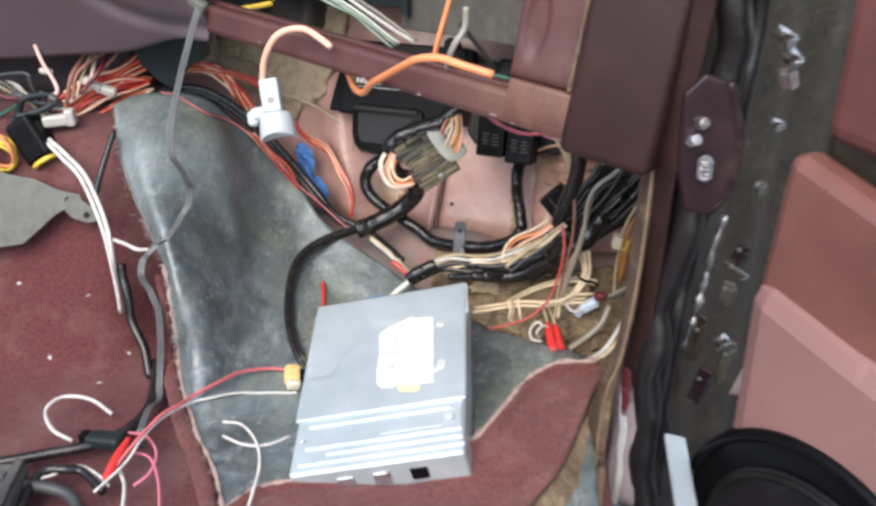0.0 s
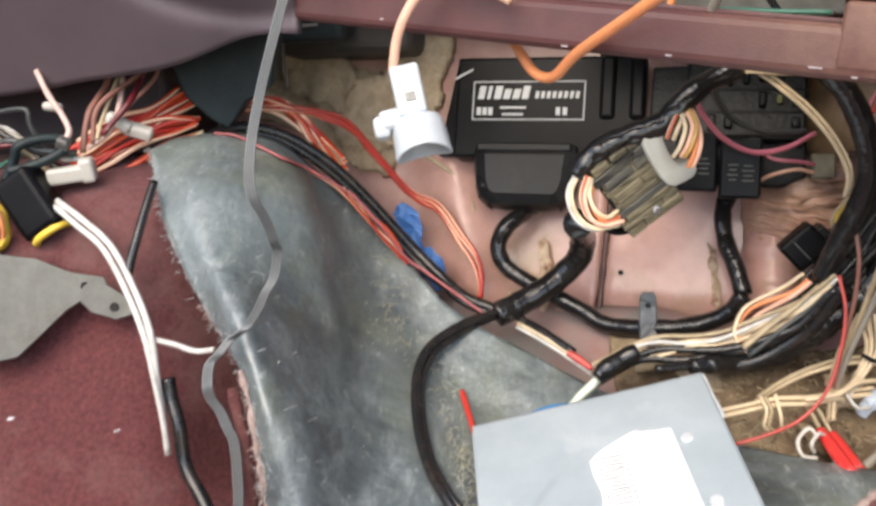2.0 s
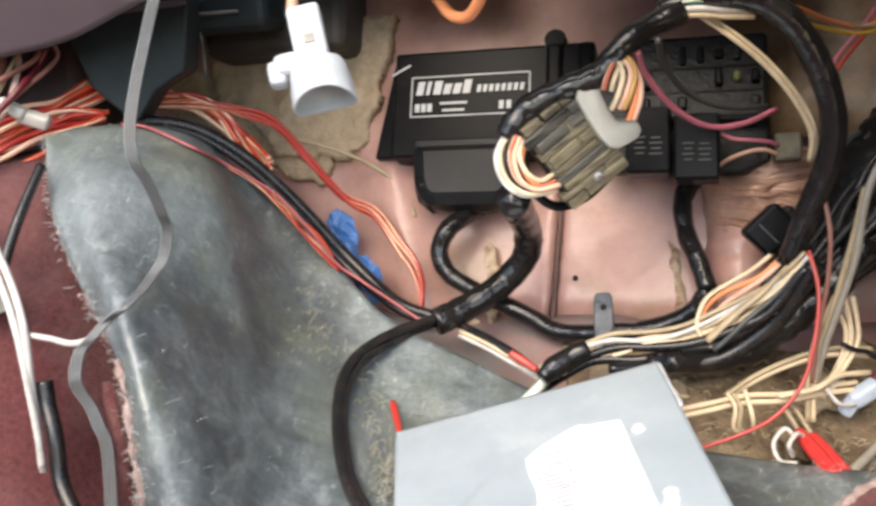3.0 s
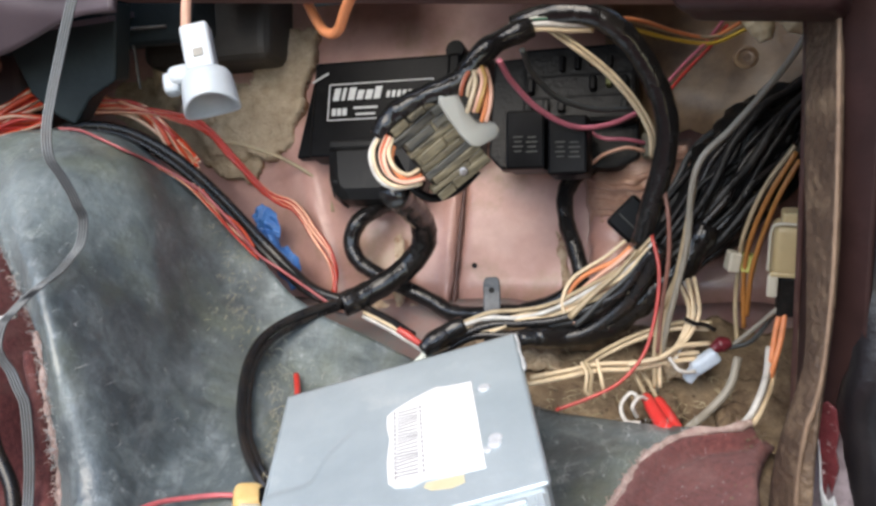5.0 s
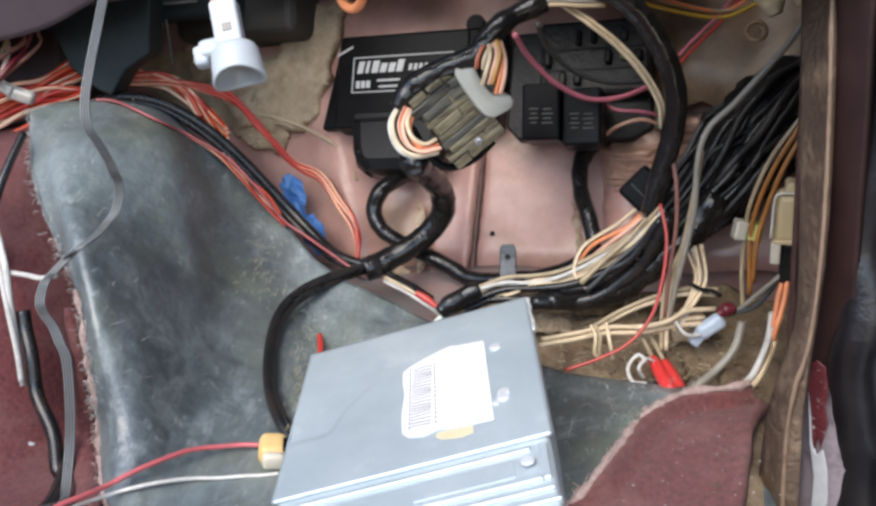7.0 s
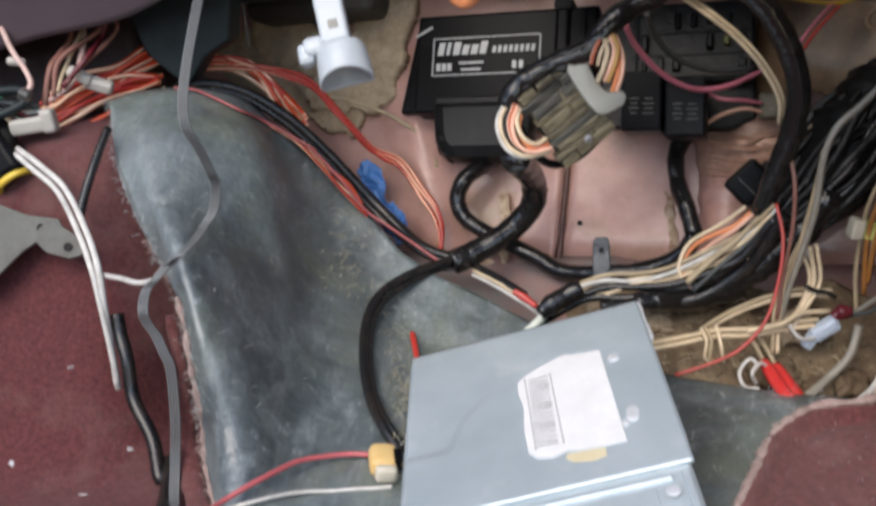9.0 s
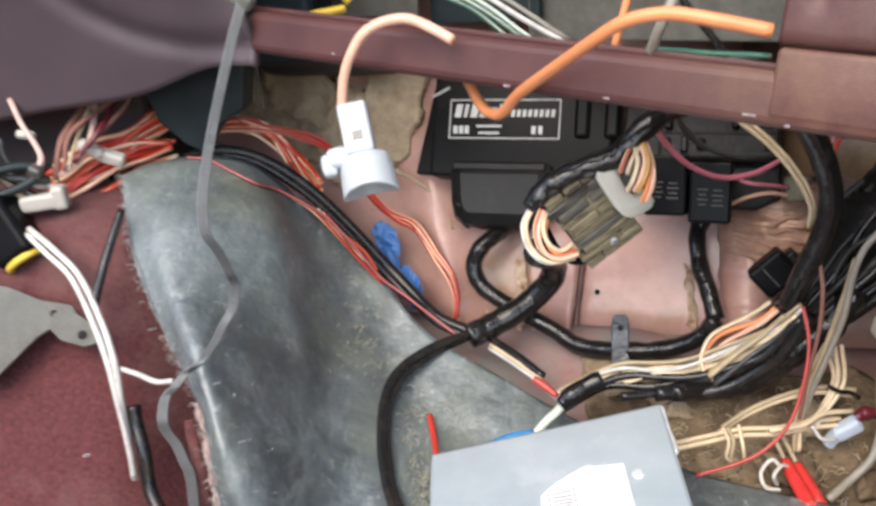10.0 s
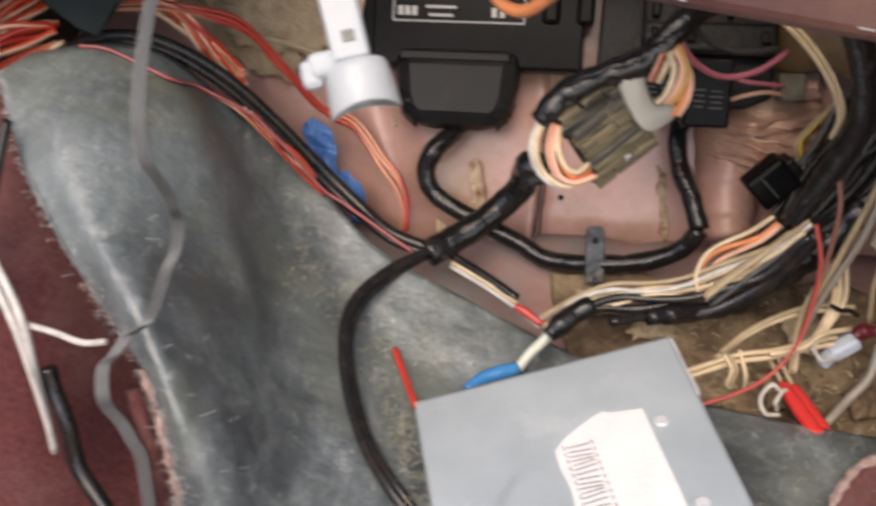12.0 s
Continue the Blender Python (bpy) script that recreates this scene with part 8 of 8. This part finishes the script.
part("bright_scar", prism([(0.0031, -0.004), (0.0046, -0.016), (0.0055, -0.03), (0.0079, -0.036), (0.0109, -0.032), (0.0133, -0.042), (0.0142, -0.058), (0.0127, -0.074), (0.0142, -0.095), (0.0118, -0.13), (0.0073, -0.13), (0.0085, -0.085), (0.0061, -0.066), (0.0070, -0.048), (0.0043, -0.03)], FM @ pose(0, 0, 0.0034), 0.0014, 0.0003), RIVET, pil, "bright bare scar")
part("edge_bead", tube([(0.2118, 0.6155, 0.575), (0.2098, 0.6075, 0.51), (0.2058, 0.5995, 0.455), (0.2005, 0.5945, 0.415), (0.1965, 0.593, 0.398), (0.193, 0.5935, 0.385), (0.189, 0.5925, 0.35), (0.1865, 0.5885, 0.25)], 0.0011, 8, 10, lump=0.4), KICK, pil, "thin lighter edge bead", True)
part("screw", cyl(pose(0.205, 0.597, 0.574, 90), 0.0024, 0.003, 12), STEEL, pil)
tagged(new("wall_door_jamb", mesh_of("wall_door_jamb", slab([[(0.225 + 0.3 * j / 18, 0.625 + 0.27 * j / 18 + 0.006 * math.sin(j * 2), 0.15 + 0.95 * i / 12) for j in range(19)] for i in range(13)], 0.004), JAMB_D, True)), "dark painted door jamb metal", "wall", kind="structure")
seal = thing("door_seal", (0.24, 0.6, 0.3), "black rubber door seal, loose and wavy", "seal")
part("bulb", tube([(0.262, 0.61, 0.95), (0.256, 0.61, 0.75), (0.254, 0.611, 0.66), (0.252, 0.61, 0.6), (0.239, 0.61, 0.52), (0.2285, 0.61, 0.43), (0.227, 0.608, 0.36), (0.233, 0.606, 0.25)], 0.0118, 14, 14, lump=0.06, wob=0.006, seed=6), RUBBER, seal, "", True)
part("lip", tube([(0.277, 0.622, 0.95), (0.271, 0.622, 0.7), (0.267, 0.622, 0.6), (0.25, 0.62, 0.5), (0.2425, 0.622, 0.4), (0.246, 0.62, 0.25)], 0.008, 12, 14, lump=0.15, wob=0.009, seed=9), RUBBER, seal, "", True)
hinge = thing("hinge_bolts", (0.25, 0.645, 0.56), "bright hinge bolts on a dark painted plate", "bolt")
part("plate", prism([(0.2235, 0.626), (0.236, 0.64), (0.252, 0.635), (0.263, 0.604), (0.2675, 0.574), (0.262, 0.55), (0.25, 0.535), (0.234, 0.54), (0.2255, 0.57)], pose(0, 0.603, 0, 90), 0.006, 0.0025), JAMB, hinge, "dark plum hinge plate")
part("rim", tube([(0.254, 0.6, 0.634), (0.263, 0.6, 0.604), (0.2665, 0.6, 0.575), (0.262, 0.6, 0.552), (0.252, 0.6, 0.537)], 0.003, 8, 8, lump=0.3), JAMB, hinge, "rolled rim of the plate", True)
part("bolt", cyl(Matrix.Translation((0.237, 0.594, 0.607)) @ pose(0, 0, 0, 70, 0, 20), 0.0045, 0.01, 6, 0.0015), CHROME, hinge)
part("bolt", cyl(Matrix.Translation((0.233, 0.592, 0.595)) @ pose(0, 0, 0, 60, 20, 10), 0.0042, 0.01, 6, 0.001), CHROME, hinge)
part("stud", cyl(Matrix.Translation((0.243, 0.591, 0.575)) @ pose(0, 0, 0, 20, 0, -20), 0.0045, 0.018, 12, 0.001), CHROME, hinge)
for k in range(4):
    part("thread", cyl(Matrix.Translation((0.243, 0.591, 0.575)) @ pose(0, 0, 0, 20, 0, -20) @ pose(0, 0, -0.006 + 0.004 * k), 0.0054, 0.0016, 12, 0.0004), CHROME, hinge)
bead = thing("sealant_bead", (0.27, 0.66, 0.36), "bright crumbling sealant bead down the jamb", "sealant")
part("bead", tube([(0.277, 0.648, 0.512), (0.271, 0.647, 0.479), (0.267, 0.647, 0.445), (0.263, 0.646, 0.41), (0.26, 0.646, 0.385)], 0.0026, 8, 14, lump=1.3, seed=2, wob=0.003), CHROME, bead, "", True)
for bx, by, bz, sx, sz, turn, mt in ((0.3, 0.652, 0.652, 0.016, 0.01, 24, CHROME), (0.308, 0.655, 0.636, 0.014, 0.012, 40, CHROME), (0.308, 0.655, 0.62, 0.012, 0.016, -15, BARE), (0.306, 0.655, 0.586, 0.01, 0.007, 10, CHROME),
                                     (0.302, 0.655, 0.534, 0.008, 0.01, 0, BRACKET), (0.29, 0.652, 0.441, 0.01, 0.022, 8, GRIME), (0.294, 0.652, 0.463, 0.022, 0.003, 22, STEEL), (0.296, 0.655, 0.476, 0.01, 0.018, 20, JAMB),
                                     (0.292, 0.652, 0.394, 0.009, 0.014, 35, CHROME), (0.279, 0.648, 0.35, 0.012, 0.04, 14, JAMB), (0.299, 0.655, 0.37, 0.008, 0.05, 10, GRIME), (0.27, 0.645, 0.4, 0.008, 0.05, 8, JAMB_D)):
    f = thing("jamb_fitting", (bx, by, bz), "small bent dirty metal fitting on the door jamb", "fitting", "fittings on the door jamb")
    FJ = Matrix.Translation((bx, by, bz)) @ pose(0, 0, 0, 8, turn, -30)
    part("plate", rbox(FJ, sx, 0.003, sz, 0.0012), mt, f)
    part("fold", rbox(FJ @ pose(sx * 0.45, -0.004, 0, 0, 0, 70), 0.009, 0.0024, sz * 0.8, 0.001), mt, f)
    part("rivet", cyl(FJ @ pose(-sx * 0.2, -0.002, sz * 0.2, 90), 0.0022, 0.002, 8, 0.0005), CHROME, f)
rows = []
for i in range(40):
    y = -0.42 + 1.085 * i / 39
    row = []
    for j, (x, z) in enumerate(((0.15, 0.28), (0.158, 0.3), (0.166, 0.305), (0.173, 0.302), (0.18, 0.306), (0.186, 0.306), (0.188, 0.23))):
        q = Vector((x + 0.1 * (y - 0.5), y, z))
        row.append(q + Vector((0.003 * noise.noise(q * 25), 0, 0.004 * noise.noise(q * 22 + Vector((4, 0, 0))))))
    rows.append(row)
def crumbs(name, count, seed, place, size, mat, label):
    """Small irregular bits of dirt lying about, as one piece of stuff."""
    rng = random.Random(seed)
    verts, faces = [], []
    for _ in range(count):
        p, r = Vector(place(rng)), size * rng.uniform(0.4, 1.3)
        n0 = len(verts)
        for v in ((1, 0, 0), (-1, 0, 0), (0, 1, 0), (0, -1, 0), (0, 0, 1), (0, 0, -1)):
            verts.append(p + Vector(v) * r * rng.uniform(0.4, 1.3) + Vector((rng.gauss(0, 0.3), rng.gauss(0, 0.3), rng.gauss(0, 0.2))) * r)
        faces += [tuple(n0 + c for c in f) for f in ((0, 2, 4), (2, 1, 4), (1, 3, 4), (3, 0, 4), (2, 0, 5), (1, 2, 5), (3, 1, 5), (0, 3, 5))]
    b = bmesh.new()
    me = bpy.data.meshes.new("tmp")
    me.from_pydata(verts, [], faces)
    b.from_mesh(me)
    bpy.data.meshes.remove(me)
    return single(name, b, mat, label, "debris", (0, 0, 0), kind="stuff")


def on_felt(rng):
    x, s = rng.uniform(0.085, 0.21), rng.uniform(0.05, 0.75)
    return (x, 0.722 - 0.12 * (x - 0.05) + s * 0.165, 0.3035 + 0.066 * s)


def by_sill(rng):
    y = rng.uniform(0.5, 0.69)
    return (0.186 - 0.44 * (0.66 - y) + rng.gauss(0.003, 0.004), y, 0.343 - 0.06 * (0.66 - y) + rng.uniform(0, 0.004))


rng = random.Random(44)
bm = bmesh.new()
for _ in range(190):
    p = Vector(on_felt(rng)) + Vector((0, -0.003, 0.004))
    a = rng.uniform(0, 6.28)
    d = Vector((math.cos(a), 0.7 * math.sin(a), 0.3 * math.sin(a))) * rng.uniform(0.003, 0.011)
    tube([p, p + d * 0.5 + Vector((rng.gauss(0, 0.002), 0, rng.uniform(0, 0.003))), p + d], rng.uniform(0.00015, 0.00032), 4, 4, bm=bm)
single("felt_threads", bm, FIBRE, "tan strands and hairs torn from the dirty felt", "fibres", (0, 0, 0), kind="stuff")
drift = []
flap_line = spline(FLAP_SIDE, 7)
for q in flap_line:
    row = []
    for k in range(12):
        p = q + Vector((-0.004 + 0.028 * k / 11, 0.008 * k / 11, -0.009 - 0.02 * (k / 11) ** 1.5))
        row.append(p + Vector((0, 0, 0.003 * noise.noise(p * 70) + 0.002 * noise.noise(p * 190))))
    drift.append(row)
single("dirt_drift", slab(drift, 0.003), DIRTY_FELT, "brown dirt and felt crumbs drifted beside the cut carpet", "dirt", (0.17, 0.58, 0.33), kind="stuff", smooth=True)
crumbs("dirt_crumbs", 150, 31, on_felt, 0.0012, SOIL, "dark brown crumbs of dirt and felt on the toe board")
crumbs("dirt_crumbs", 160, 32, by_sill, 0.0009, SOIL, "brown dirt crumbs along the carpet piece's edge")
crumbs("lint_specks", 60, 33, lambda r: (r.uniform(0.1, 0.18), r.uniform(0.56, 0.66), 0.347), 0.00035, DUST, "pale lint specks on the cut carpet piece")
tagged(new("sill", mesh_of("sill", slab(rows, 0.003), KICK, True)), "dirty brown door sill trim", "sill", kind="structure")
single("sill_plate", rbox(pose(0.244, 0.482, 0.338, 0, 12, -3), 0.017, 0.22, 0.006, 0.002), ALU, "bright worn aluminium sill plate", "sill plate", (0.246, 0.34, 0.31))

OM = frame_of((0.302, 0.575, 0.45), (0.5, -0.866, 0), (0, 0, 1))
door = thing("car_door", (0.4, 0.35, 0.2), "open car door with maroon vinyl pad and black speaker", "car door")
part("shell", rbox(OM @ pose(0.45, 0.05, -0.035), 0.9, 0.95, 0.04, 0.01), JAMB_D, door)
part("upper_pad", rbox(OM @ pose(0.46, 0.31, -0.008), 0.89, 0.3, 0.03, 0.012, 3), DOORPAD, door)
part("armrest", prism([(-0.004, 0.058), (0.1, 0.046), (0.3, 0.03), (0.9, 0.02), (0.9, -0.1), (0.0, -0.1)], OM @ pose(0, 0, -0.012), 0.04, 0.018), DOORPINK, door, "faded pink-maroon armrest panel")
part("middle_band", prism([(0.004, 0.15), (0.08, 0.136), (0.3, 0.1), (0.9, 0.09), (0.9, 0.0), (-0.004, 0.03)], OM @ pose(0, 0, -0.01), 0.028, 0.008), DOORBAND, door, "brown-red vinyl band")
part("lower_panel", rbox(OM @ pose(0.46, -0.2, -0.006), 0.89, 0.3, 0.03, 0.01, 3), DOORPINK, door)
spk = part("speaker", cyl(OM @ pose(0.104, -0.165, 0.014), 0.135, 0.03, 48, 0.008), BLACK, door, "round black door speaker")
part("speaker_rim", tube([OM @ Vector((0.104 + (0.135 - 0.006) * math.cos(a), -0.165 + (0.135 - 0.006) * math.sin(a), 0.03)) for a in [i * math.pi / 16 for i in range(33)]], 0.005, 8, 3), BLACK, spk, "", True)
part("speaker_cone", cyl(OM @ pose(0.104, -0.165, 0.031), 0.135 * 0.78, 0.004, 40, 0.0015), RUBBER, spk)
part("speaker_surround", tube([OM @ Vector((0.104 + 0.135 * 0.74 * math.cos(a), -0.165 + 0.135 * 0.74 * math.sin(a), 0.033)) for a in [i * math.pi / 16 for i in range(33)]], 0.0035, 8, 3), BLACK_DULL, spk, "", True)

tagged(new("ground", mesh_of("ground", slab([[(-3 + 6 * j, -3 + 6 * i, -0.1) for j in range(2)] for i in range(2)], 0.0), ASPHALT)), "grey ground outside the car", "ground", kind="structure")
